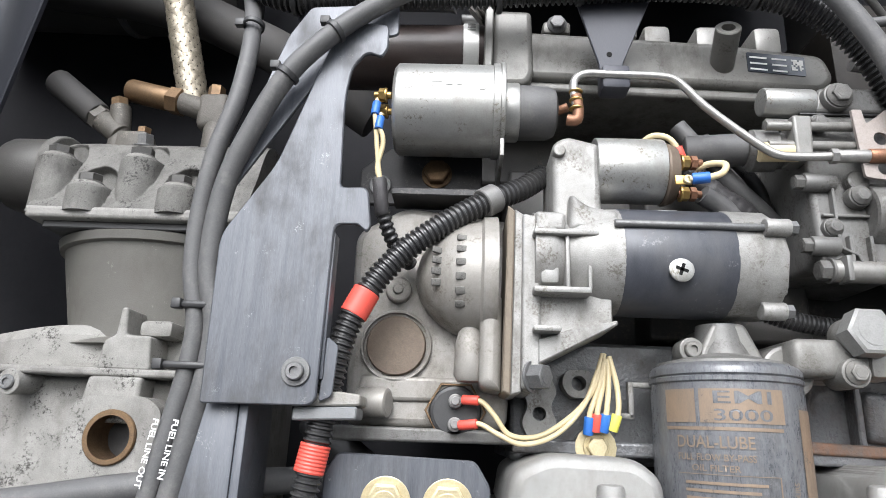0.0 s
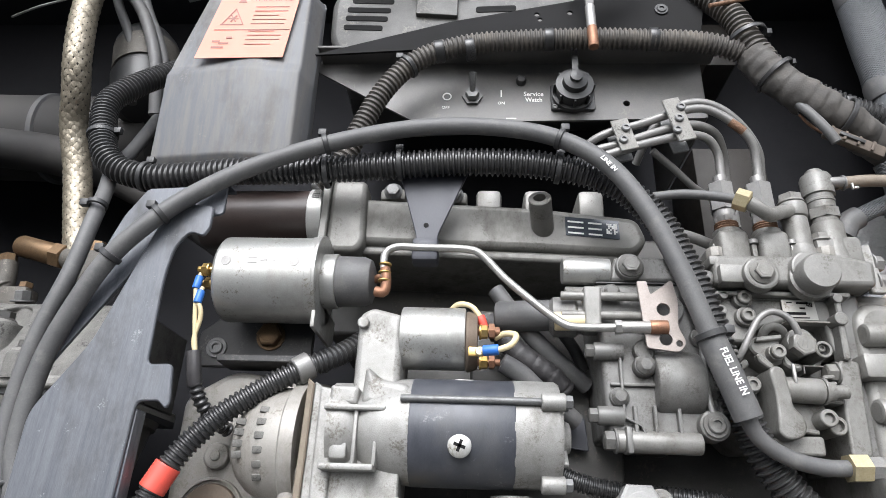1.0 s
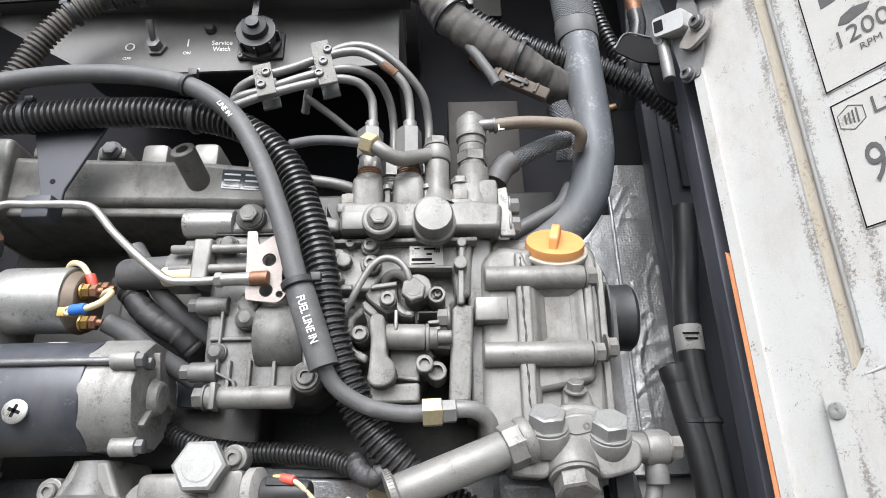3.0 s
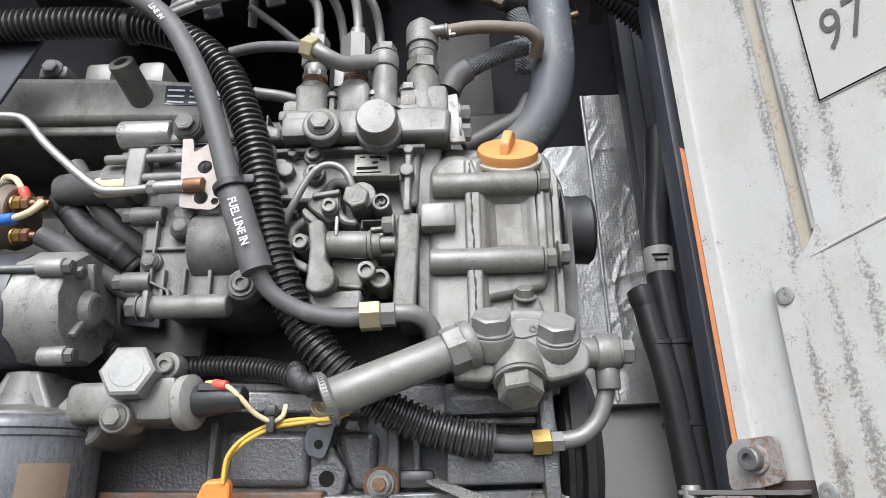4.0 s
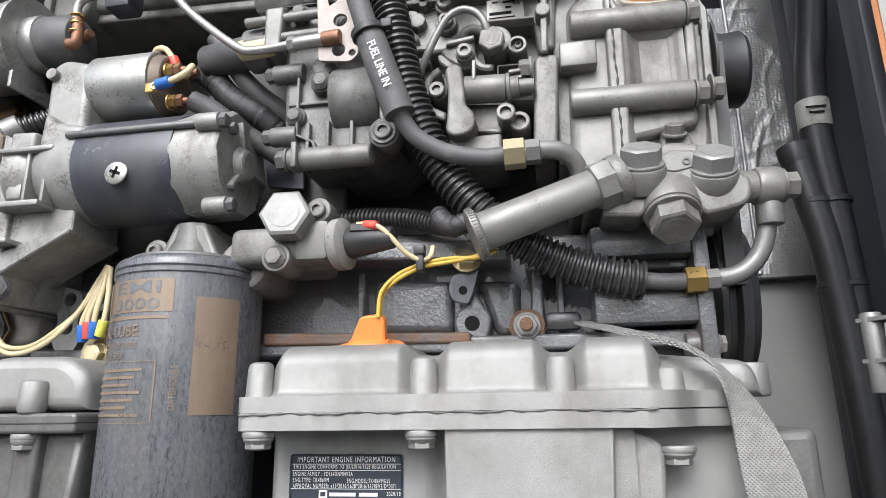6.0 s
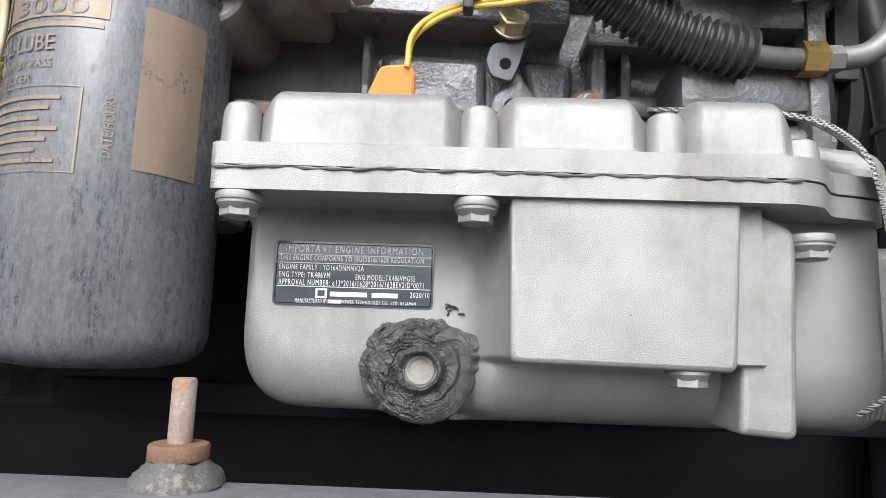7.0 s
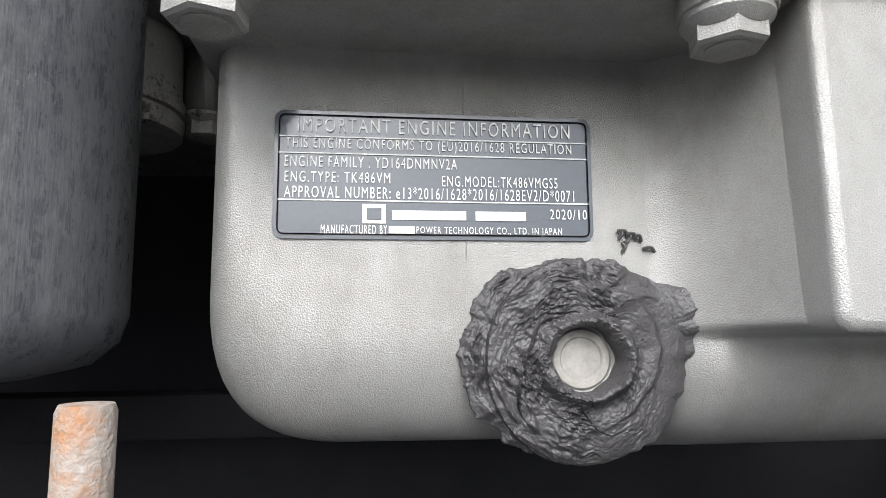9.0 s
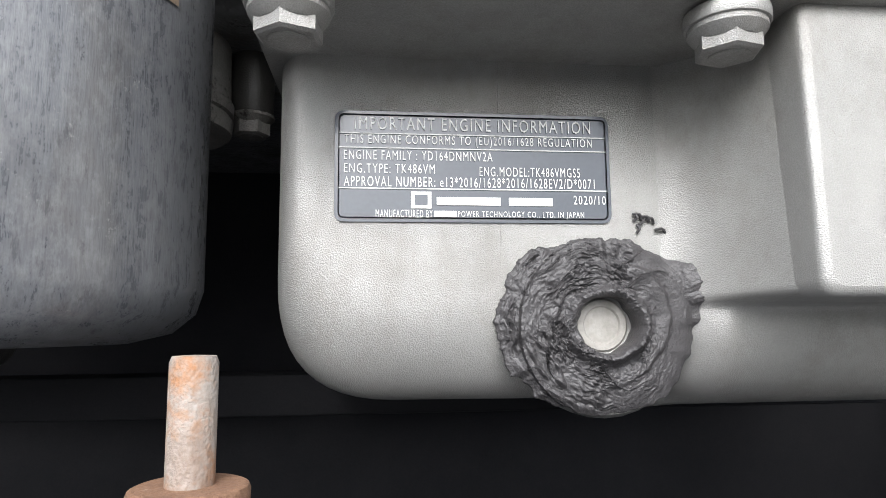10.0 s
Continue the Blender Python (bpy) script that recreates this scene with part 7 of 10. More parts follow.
part("bleed_stem", lathe((0.4695, 0.478, 2.136), (0.4695, 0.478, 3), [(0, 0.0108), (0.0060, 0.0108), (0.0065, 0.0114), (0.0085, 0.0114), (0.0090, 0.0108), (0.0130, 0.0108), (0.0135, 0.0126), (0.0300, 0.0126), (0.0330, 0.0112), (0.0335, 0.0070), (0.0375, 0.0070), (0.0385, 0.0060)], 36), PUMPM, ip)
part("bleed_arm", cyl((0.474, 0.472, 2.160), (0.488, 0.471, 2.1605), 0.0046, 0.0008), DSTEEL, ip)
part("side_block", bx(0.452, 0.488, 0.466, 0.52, 2.080, 2.108, 0.004), PUMPM, ip)
bolt(ip, (0.4585, 0.472, 2.104), UP, 0.0125, 0.005, washer=0.008, name="bolt")
part("cable_plate", slab([(0.486, 2.100), (0.495, 2.102), (0.500, 2.060), (0.488, 2.060)], 0.470, 0.474, 0.002, 0.0006), ALU, ip)
lb = part("maker_label", slab([(0.4185, 2.0380), (0.4442, 2.0375), (0.4434, 2.0541), (0.4185, 2.0539)], 0.4725, 0.4735, 0.0006, 0), DECALW, ip, "white maker's label")
for u, v, w, h in ((0.36, 0.70, 0.60, 0.13), (0.60, 0.18, 0.34, 0.09), (0.58, 0.44, 0.16, 0.09), (0.22, 0.16, 0.16, 0.06), (0.40, 0.91, 0.70, 0.05)):
    bar(lb, TEXTB, (0.4185 + 0.0257 * u, 0.4724, 2.0542 - 0.0165 * v), RX, UP, 0.0257 * w, 0.0165 * h)
random.seed(5)
for k in range(36):
    if random.random() < 0.7:
        bar(lb, TEXTB, (0.4373 + 0.00075 * (k % 6), 0.4724, 2.0522 - 0.00075 * (k // 6)), RX, UP, 0.0006, 0.0006)
part("label_ledge", slab([(0.4180, 2.0364), (0.4507, 2.0356), (0.4506, 2.0341), (0.4179, 2.0349)], 0.4690, 0.478, 0.0006, 0.0004), PALEP, ip)
part("name_bar", slab([(0.4557, 2.0526), (0.4603, 2.0526), (0.4586, 2.0052), (0.4534, 2.0052)], 0.4660, 0.480, 0.002, 0.001), PUMPM, ip)
part("name_bar_boss", cyl((0.4567, 0.4780, 2.0366), (0.4567, 0.4635, 2.0366), 0.0052, 0.001), PUMPM, ip)
part("name_bar_boss", cyl((0.4579, 0.4780, 2.0533), (0.4579, 0.4645, 2.0533), 0.0038, 0.001), PUMPM, ip)
part("case_column", slab([(0.4492, 2.0031), (0.4533, 2.0063), (0.4657, 2.0053), (0.4608, 1.9357), (0.4455, 1.9358)], 0.470, 0.55, 0.004, 0.003), PUMPM, ip)
part("twin_seat", join(cyl((0.3888, 0.4780, 2.0539), (0.3888, 0.4705, 2.0539), 0.0074, 0.0012), cyl((0.3894, 0.4780, 2.0393), (0.3894, 0.4705, 2.0393), 0.0078, 0.0012)), PUMPM, ip)
for p in ((0.3888, 0.4705, 2.0539), (0.3894, 0.4705, 2.0393)):
    socket_screw(ip, p, F, 0.0054, 0.0045, CAST)
part("side_bump", cyl((0.3690, 0.4780, 2.0428), (0.3690, 0.4690, 2.0428), 0.0062, 0.0012, seg=8), PUMPM, ip)
part("top_stud", cyl((0.3735, 0.4780, 2.0555), (0.3735, 0.4680, 2.0555), 0.0032, 0.0006), PUMPM, ip)
part("stud_bar", cyl((0.3600, 0.4725, 2.0585), (0.3729, 0.4725, 2.0572), 0.0022, 0.0004), PUMPM, ip)
part("top_rail", slab([(0.3982, 2.0600), (0.4246, 2.0609), (0.4244, 2.0562), (0.3982, 2.0557)], 0.4715, 0.478, 0.001, 0.0006), PUMPM, ip)
part("side_rail", slab([(0.3610, 2.0230), (0.3766, 2.0233), (0.3766, 2.0189), (0.3611, 2.0188)], 0.4700, 0.497, 0.001, 0.001), PUMPM, ip)
part("arch_lip", tube([(0.4003, 0.4780, 2.0213), (0.4010, 0.4720, 2.0276), (0.4053, 0.4700, 2.0309), (0.4110, 0.4700, 2.0302), (0.4155, 0.4720, 2.0266), (0.4166, 0.4800, 2.0202)], 0.0034, 12), PUMPM, ip)
part("step_block", slab([(0.3908, 2.0216), (0.4092, 2.0240), (0.4096, 2.0023), (0.4018, 1.9996), (0.3883, 2.0097), (0.3859, 2.0141)], 0.4680, 0.497, 0.002, 0.0015), PUMPM, ip)
part("step_edge", slab([(0.3907, 2.0206), (0.4097, 2.0230), (0.4096, 2.0195), (0.3901, 2.0169)], 0.4640, 0.472, 0.001, 0.0008), PUMPM, ip)
part("side_arm", slab([(0.4092, 2.0132), (0.4118, 2.0060), (0.4159, 2.0014), (0.4222, 2.0011), (0.4215, 1.9961), (0.4141, 1.9967), (0.4082, 2.0011)], 0.4660, 0.497, 0.003, 0.0015), PUMPM, ip)
part("screw_seat", cyl((0.4033, 0.4900, 2.0085), (0.4033, 0.4620, 2.0085), 0.0064, 0.0012), PUMPM, ip)
socket_screw(ip, (0.4033, 0.4620, 2.0085), F, 0.0054, 0.0042, CAST)
part("lever_recess_wall", slab([(0.3726, 1.9977), (0.3837, 2.0061), (0.3858, 2.0003), (0.3789, 1.9955), (0.3769, 1.9810), (0.3790, 1.9755), (0.3892, 1.9700), (0.3878, 1.9634), (0.3798, 1.9674), (0.3715, 1.9810)], 0.4700, 0.497, 0.003, 0.002), PUMPM, ip)
part("lever_arm", slab([(0.3854, 2.0047), (0.3881, 2.0060), (0.3973, 1.9968), (0.3958, 1.9931), (0.3917, 1.9952), (0.3864, 2.0001)], 0.4560, 0.4620, 0.002, 0.001), PUMPM, ip)
part("screw_seat", cyl((0.3832, 0.4970, 1.9848), (0.3832, 0.4680, 1.9848), 0.0068, 0.0012), PUMPM, ip)
socket_screw(ip, (0.3832, 0.4680, 1.9848), F, 0.0056, 0.0045, CAST)
part("lever_plate", slab([(0.3909, 1.9917), (0.3936, 1.9952), (0.3978, 1.9962), (0.4018, 1.9935), (0.4036, 1.9769), (0.4035, 1.9665), (0.4094, 1.9600), (0.4105, 1.9531), (0.4082, 1.9475), (0.4024, 1.9444), (0.3948, 1.9445), (0.3905, 1.9489), (0.3918, 1.9589), (0.3927, 1.9770)], 0.4530, 0.482, 0.004, 0.0025), PUMPM, ip)
part("lower_panel", slab([(0.4035, 1.9757), (0.4251, 1.9734), (0.4327, 1.9754), (0.4364, 1.9686), (0.4266, 1.9574), (0.4257, 1.9515), (0.4104, 1.9504), (0.4033, 1.9622)], 0.4720, 0.497, 0.003, 0.002), PUMPM, ip)
part("panel_rib", slab([(0.4098, 1.9558), (0.4255, 1.9533), (0.4250, 1.9502), (0.4097, 1.9522)], 0.4670, 0.474, 0.001, 0.0008), PUMPM, ip)
part("foot_block", slab([(0.3913, 1.9480), (0.4259, 1.9490), (0.4254, 1.9352), (0.3912, 1.9355)], 0.4640, 0.497, 0.003, 0.002), PUMPM, ip)
part("rack_cylinder", cyl((0.4022, 0.4640, 1.9814), (0.4304, 0.4640, 1.9804), 0.0092, 0.0015), CAST, ip)
part("rack_end", lathe((0.4304, 0.4640, 1.9804), (0.4504, 0.4640, 1.9804), [(0, 0.0096), (0.0022, 0.0096), (0.0026, 0.0074), (0.0080, 0.0070), (0.0084, 0.0050), (0.0180, 0.0048)], 28), CAST, ip)
part("rack_pin", cyl((0.4096, 0.4560, 1.9842), (0.4099, 0.4560, 1.9980), 0.0014, 0.0003), STEEL, ip)
part("slot_frame", join(slab([(0.4242, 2.0013), (0.4408, 2.0011), (0.4408, 2.0000), (0.4242, 2.0002)], 0.4700, 0.496, 0.0004, 0.0004), slab([(0.4242, 2.0013), (0.4254, 2.0013), (0.4251, 1.9949), (0.4240, 1.9950)], 0.4700, 0.496, 0.0004, 0.0004)), PUMPM, ip)
part("spring_clip", slab([(0.4320, 1.9915), (0.4401, 1.9921), (0.4400, 1.9894), (0.4319, 1.9888)], 0.4600, 0.470, 0.0008, 0.0006), CAST, ip)
part("spring_clip", slab([(0.4349, 1.9867), (0.4408, 1.9873), (0.4407, 1.9846), (0.4348, 1.9840)], 0.4600, 0.470, 0.0008, 0.0006), CAST, ip)
part("spring_clip", slab([(0.4316, 1.9820), (0.4397, 1.9826), (0.4395, 1.9799), (0.4315, 1.9794)], 0.4600, 0.470, 0.0008, 0.0006), CAST, ip)
part("lower_bar", slab([(0.4326, 1.9779), (0.4473, 1.9771), (0.4471, 1.9728), (0.4324, 1.9737)], 0.4680, 0.49, 0.001, 0.001), CAST, ip)
bolt(ip, (0.4477, 0.4700, 1.9957), -RX, 0.0118, 0.007, washer=0.0085)
part("pin_flange", cyl((0.4244, 0.4950, 2.0185), (0.4244, 0.4660, 2.0185), 0.0105, 0.0012), PUMPM, ip)
bolt(ip, (0.4219, 0.4650, 2.0142), F, 0.0158, 0.0090, material=CAST, name="pin_head", spin=18)
part("letter_bars", turned(join(bx(0.4197, 0.4205, 0.4553, 0.4562, 2.0112, 2.0172, 0), bx(0.4233, 0.4241, 0.4553, 0.4562, 2.0112, 2.0172, 0)), (0.4219, 0.456, 2.0142), 0, 20, 0), CASTD, ip)
part("pin_web", slab([(0.4232, 2.0209), (0.4364, 2.0185), (0.4396, 2.0119), (0.4353, 2.0091), (0.4243, 2.0121)], 0.4680, 0.490, 0.002, 0.001), PUMPM, ip)
part("pin_eye", ring((0.4386, 0.4920, 2.0122), (0.4386, 0.4640, 2.0122), 0.0064, 0.0044), PUMPM, ip)
part("eye_floor", cyl((0.4386, 0.4920, 2.0122), (0.4386, 0.4700, 2.0122), 0.0045, 0), PLASTIC, ip)
socket_screw(ip, (0.4391, 0.4700, 2.0140), F, 0.0030, 0.003, CAST)
part("link_pipe", tube([(0.3718, 0.4660, 1.9987), (0.3784, 0.4600, 2.0097), (0.3859, 0.4580, 2.0237), (0.3933, 0.4570, 2.0340), (0.4017, 0.4570, 2.0384), (0.4105, 0.4570, 2.0362), (0.4164, 0.4570, 2.0298), (0.4194, 0.4580, 2.0214), (0.4203, 0.4590, 2.0192)], 0.0026, 14, 0.003), DSTEEL, ip)
part("fork_eye", ring((0.4293, 0.4950, 1.9608), (0.4293, 0.4580, 1.9608), 0.0062, 0.0036), CAST, ip)
part("fork_core", cyl((0.4293, 0.4950, 1.9608), (0.4293, 0.4610, 1.9608), 0.0037, 0.0006), CAST, ip)
part("fork_eye", ring((0.4377, 0.4950, 1.9568), (0.4377, 0.4650, 1.9568), 0.0068, 0.0042), CAST, ip)
part("fork_core", cyl((0.4377, 0.4950, 1.9568), (0.4377, 0.4690, 1.9568), 0.0043, 0.0006), PUMPM, ip)
part("edge_tab", slab([(0.3565, 2.052), (0.368, 2.052), (0.372, 2.046), (0.368, 2.041), (0.3565, 2.041)], 0.470, 0.48, 0.003, 0.001), PUMPM, ip)
part("edge_tab", slab([(0.3565, 2.034), (0.366, 2.034), (0.371, 2.028), (0.366, 2.022), (0.3565, 2.022)], 0.468, 0.48, 0.003, 0.001), PUMPM, ip)
part("edge_tab", slab([(0.3565, 2.012), (0.378, 2.012), (0.378, 2.0075), (0.3565, 2.0075)], 0.468, 0.48, 0.001, 0.001), PUMPM, ip)
part("seam_line", bx(0.370, 0.4615, 0.4745, 0.478, 2.0540, 2.0550, 0.0004), PUMPM, ip)
for z in (2.087, 2.071):
    bolt(ip, (0.4955, 0.476, z), RX, 0.0115, 0.007, washer=0.0085, material=DSTEEL)
part("low_cap_nut", cyl((0.3765, 0.468, 2.077), (0.3765, 0.468, 2.0835), 0.0070, 0.001, seg=6), PUMPM, ip)
part("back_boss", cyl((0.4585, 0.474, 2.1035), (0.4585, 0.474, 2.110), 0.0066, 0.001), PALEP, ip)
# governor side housing
gv = thing("governor_housing", (0.30, 0.50, 1.94), "dark grey cast governor housing with bolts and lugs", "pump housing")
part("body", slab([(0.272, 2.062), (0.276, 1.946), (0.340, 1.942), (0.362, 1.960), (0.362, 2.062)], 0.4635, 0.56, 0.005, 0.004), CASTD, gv)
part("top_plate", slab([(0.283, 2.063), (0.366, 2.063), (0.366, 2.073), (0.330, 2.084), (0.290, 2.084)], 0.462, 0.56, 0.003, 0.003), CASTD, gv)
part("drum", cyl((0.311, 0.472, 1.9845), (0.346, 0.472, 1.9845), 0.0242, 0.003, seg=40), CASTD, gv)
part("drum_end", cyl((0.340, 0.472, 1.9845), (0.358, 0.472, 1.9845), 0.0150, 0.003, seg=32), CASTD, gv)
part("edge_rib", slab([(0.286, 2.004), (0.288, 2.004), (0.288, 1.958), (0.300, 1.952), (0.303, 1.942), (0.301, 1.942), (0.298, 1.951), (0.286, 1.957)], 0.458, 0.47, 0.0005, 0.0004), CASTD, gv)
part("cross_rib", bx(0.279, 0.312, 0.460, 0.47, 1.980, 1.9825, 0.001), CASTD, gv)
for x, z, r in ((0.300, 2.074, 0.0110), (0.3045, 1.9950, 0.0085), (0.3050, 2.0065, 0.0080), (0.349, 1.9530, 0.0110)):
    part("lobe", cyl((x, 0.472, z), (x, 0.456, z), r, 0.002), CASTD, gv)
bolt(gv, (0.300, 0.456, 2.074), F, 0.0125, 0.006, flange=0.0095, material=CASTD)
bolt(gv, (0.3045, 0.456, 1.9950), F, 0.0085, 0.004, flange=0.007, material=CASTD)
socket_screw(gv, (0.349, 0.456, 1.9530), F, 0.0062, 0.004, CASTD, 0.009)
for z, x1 in ((2.006, 0.290), (1.9585, 0.287)):
    part("stud_boss", cyl((0.268, 0.462, z), (x1, 0.462, z), 0.0068, 0.001), CASTD, gv)
    bolt(gv, (0.268, 0.462, z), -RX, 0.0095, 0.006, material=CASTD)
part("lower_tube", cyl((0.280, 0.464, 1.9415), (0.340, 0.462, 1.9405), 0.0078, 0.002), CAST, gv)
bolt(gv, (0.281, 0.464, 1.9415), -RX, 0.0125, 0.007, washer=0.009, material=CASTD)
part("upper_tube", cyl((0.30, 0.474, 1.9505), (0.34, 0.474, 1.9495), 0.0072, 0.002), CAST, gv)
part("cut_solenoid", cyl((0.248, 0.468, 2.0735), (0.2860, 0.468, 2.0730), 0.0108, 0.0015, seg=36), CAN, gv, "bright plated round solenoid")
part("hex_rod", cyl((0.250, 0.470, 2.0555), (0.285, 0.470, 2.0550), 0.0050, 0.001, seg=6), CAST, gv)
part("black_motor", cyl((0.196, 0.490, 2.0410), (0.246, 0.480, 2.0400), 0.0125, 0.003, seg=36), RUBBER, gv, "black rubber-sleeved stop motor")
part("motor_end", lathe((0.238, 0.478, 2.0375), (0.30, 0.472, 2.0365), [(0, 0.012), (0.003, 0.0160), (0.020, 0.0160), (0.022, 0.0135), (0.030, 0.0135), (0.031, 0.008)], 32), CASTD, gv)
part("cream_plug", cyl((0.240, 0.462, 2.0290), (0.268, 0.460, 2.0290), 0.0072, 0.001, seg=24), CREAM, gv, "cream plastic plug")
part("clevis", slab([(0.262, 2.022), (0.274, 2.022), (0.276, 2.055), (0.262, 2.055)], 0.452, 0.475, 0.002, 0.002), CAST, gv)
for z in (2.0475, 2.0320):
    part("clevis_rod", cyl((0.245, 0.458, z + 0.001), (0.306, 0.455, z), 0.0035, 0.0005), CAST, gv)
part("control_plate", slab([(0.302, 2.058), (0.309, 2.058), (0.311, 2.047), (0.318, 2.052), (0.328, 2.060), (0.331, 2.043), (0.329, 2.022), (0.334, 2.010), (0.328, 2.003), (0.305, 2.006)], 0.4485, 0.4510, (0.001, 0.001, 0.002, 0.002, 0.004, 0.004, 0.003, 0.005, 0.005, 0.002), 0.0004, holes=((0.3195, 2.0355, 0.0050), (0.3190, 2.0125, 0.0048), (0.3285, 2.0095, 0.0025))), mat("pinkish_zinc_plate", (0.36, 0.32, 0.295), (0.26, 0.225, 0.205), 0.55, 0.3, scale=90, bump=0.05), gv, "pale zinc-plated control plate")

# black strips that put the dark of the governor's crevices into colour
part("dark_joint_line", bx(0.3545, 0.3562, 0.4628, 0.50, 1.948, 2.084, 0.0005), PLASTIC, gv)
part("dark_seam_strip", bx(0.2735, 0.3545, 0.4622, 0.48, 2.0612, 2.0624, 0.0003), PLASTIC, gv)
for x, z in ((0.285, 2.0530), (0.3445, 2.0500), (0.2850, 1.9720), (0.3480, 2.0180)):
    part("screw_seat", cyl((x, 0.468, z), (x, 0.4595, z), 0.0072, 0.0015), CASTD, gv)
    bolt(gv, (x, 0.4595, z), F, 0.0080, 0.0042, flange=0.0062, material=CASTD, spin=x * 900)
part("round_boss", lathe((0.3260, 0.468, 2.0400), (0.3260, 0.40, 2.0400), [(0, 0.0130), (0.0075, 0.0130), (0.0090, 0.0115), (0.0090, 0.0060), (0.0070, 0.0001)], 32), CASTD, gv)
for x in (0.2950, 0.3090, 0.3260):
    part("foot_rib", slab([(x - 0.0013, 1.944), (x + 0.0013, 1.944), (x + 0.0013, 1.966), (x - 0.0013, 1.966)], 0.4585, 0.47, 0.0004, 0.0004), CASTD, gv)
part("link_rod", tube([(0.3480, 0.4590, 2.018), (0.3470, 0.4575, 1.995), (0.3475, 0.4570, 1.970), (0.3490, 0.4565, 1.956)], 0.0022, 10), DSTEEL, gv)
part("pipe_clip", bx(0.2860, 0.2900, 0.4520, 0.466, 1.9320, 1.9500, 0.001), CASTD, gv)

# injection lines with clamp plates
il = thing("injection_lines", (0.36, 0.45, 2.15), "four bent steel injector pipes held by clamp plates", "pipes")
part("pipe", tube([(0.3885, 0.474, 2.146), (0.3885, 0.472, 2.170), (0.387, 0.468, 2.186), (0.379, 0.461, 2.195), (0.365, 0.456, 2.197), (0.340, 0.453, 2.191), (0.300, 0.452, 2.178), (0.275, 0.455, 2.170)], 0.0037, 14, 0.003), DSTEEL, il)
part("pipe", tube([(0.4035, 0.502, 2.148), (0.4035, 0.498, 2.178), (0.400, 0.486, 2.198), (0.390, 0.472, 2.209), (0.370, 0.461, 2.211), (0.340, 0.456, 2.202), (0.300, 0.456, 2.187), (0.278, 0.459, 2.181), (0.266, 0.470, 2.172)], 0.0037, 14, 0.003), DSTEEL, il)
part("pipe", tube([(0.419, 0.474, 2.148), (0.4192, 0.470, 2.176), (0.4165, 0.464, 2.192), (0.407, 0.459, 2.204), (0.390, 0.456, 2.218), (0.375, 0.455, 2.224), (0.355, 0.455, 2.221), (0.320, 0.456, 2.208), (0.288, 0.458, 2.198), (0.276, 0.464, 2.192), (0.270, 0.476, 2.182)], 0.0037, 14, 0.003), DSTEEL, il)
part("pipe", tube([(0.434, 0.502, 2.148), (0.434, 0.496, 2.180), (0.430, 0.484, 2.198), (0.416, 0.472, 2.214), (0.395, 0.464, 2.230), (0.375, 0.462, 2.236), (0.352, 0.464, 2.230), (0.335, 0.475, 2.214), (0.325, 0.50, 2.195)], 0.0037, 14, 0.003), DSTEEL, il)
part("rust_patch", tube([(0.4085, 0.4588, 2.2027), (0.4030, 0.4579, 2.2073), (0.3975, 0.4570, 2.2118)], 0.0039, 14, 0.002), RUST, il, "rust patch on the pipe")
for x, z, n, a in ((0.3500, 2.2065, 3, 0), (0.3030, 2.1905, 2, 0)):
    h = 0.0125 * n + 0.006
    cl = part("clamp_plate", turned(slab([(x - 0.0075, z - h / 2), (x + 0.0075, z - h / 2), (x + 0.0075, z + h / 2), (x - 0.0075, z + h / 2)], 0.4455, 0.4475, 0.001, 0.0005), (x, 0.446, z), 0, -14, 0), COMPL, il, "zinc clamp plate")
    part("clamp_back", turned(slab([(x - 0.0075, z - h / 2), (x + 0.0075, z - h / 2), (x + 0.0075, z + h / 2), (x - 0.0075, z + h / 2)], 0.4640, 0.4660, 0.001, 0.0005), (x, 0.446, z), 0, -14, 0), ZINC, il)
    for k in range(n):
        s = (k - (n - 1) / 2) * 0.0118
        socket_screw(cl, (x + s * math.sin(radians(-14)) * -1, 0.4455, z + s), F, 0.0038, 0.0025, ZINC)
part("return_pipe", tube([(0.332, 0.470, 2.190), (0.352, 0.480, 2.178), (0.372, 0.492, 2.166), (0.395, 0.505, 2.160)], 0.0032, 12), DSTEEL, il)
part("bleed_hose", tube([(0.325, 0.460, 2.138), (0.345, 0.455, 2.138), (0.368, 0.450, 2.134), (0.387, 0.447, 2.129)], 0.0040, 12), RUBBER, il)
bolt(il, (0.3855, 0.4465, 2.1300), Vector((0.75, -0.25, -0.45)), 0.0150, 0.011, material=GOLD, name="union_nut", label="yellow-plated union nut")
part("banjo_pipe", tube([(0.394, 0.443, 2.1245), (0.402, 0.444, 2.119), (0.412, 0.450, 2.117), (0.424, 0.459, 2.124), (0.438, 0.466, 2.1295)], 0.0058, 14, 0.003), CAST, il)
part("lower_pipe", tube([(0.335, 0.49, 2.122), (0.36, 0.492, 2.118), (0.38, 0.496, 2.112)], 0.0048, 12), DSTEEL, il)
lk = thing("leak_off_pipe", (0.53, 0.48, 2.15), "tan rubber leak-off hose with clip", "hose")
part("hose", tube([(0.484, 0.474, 2.1605), (0.510, 0.470, 2.1612), (0.540, 0.471, 2.1600), (0.5540, 0.473, 2.1585), (0.5610, 0.478, 2.1535), (0.5600, 0.490, 2.1470)], 0.0052, 14), mat("tan_rubber", (0.20, 0.165, 0.125), (0.14, 0.115, 0.09), 0.6, 0.0, scale=90), lk)
part("clip", ring((0.488, 0.4735, 2.1607), (0.4905, 0.4732, 2.1608), 0.0066, 0.005, 20), ZINC, lk)
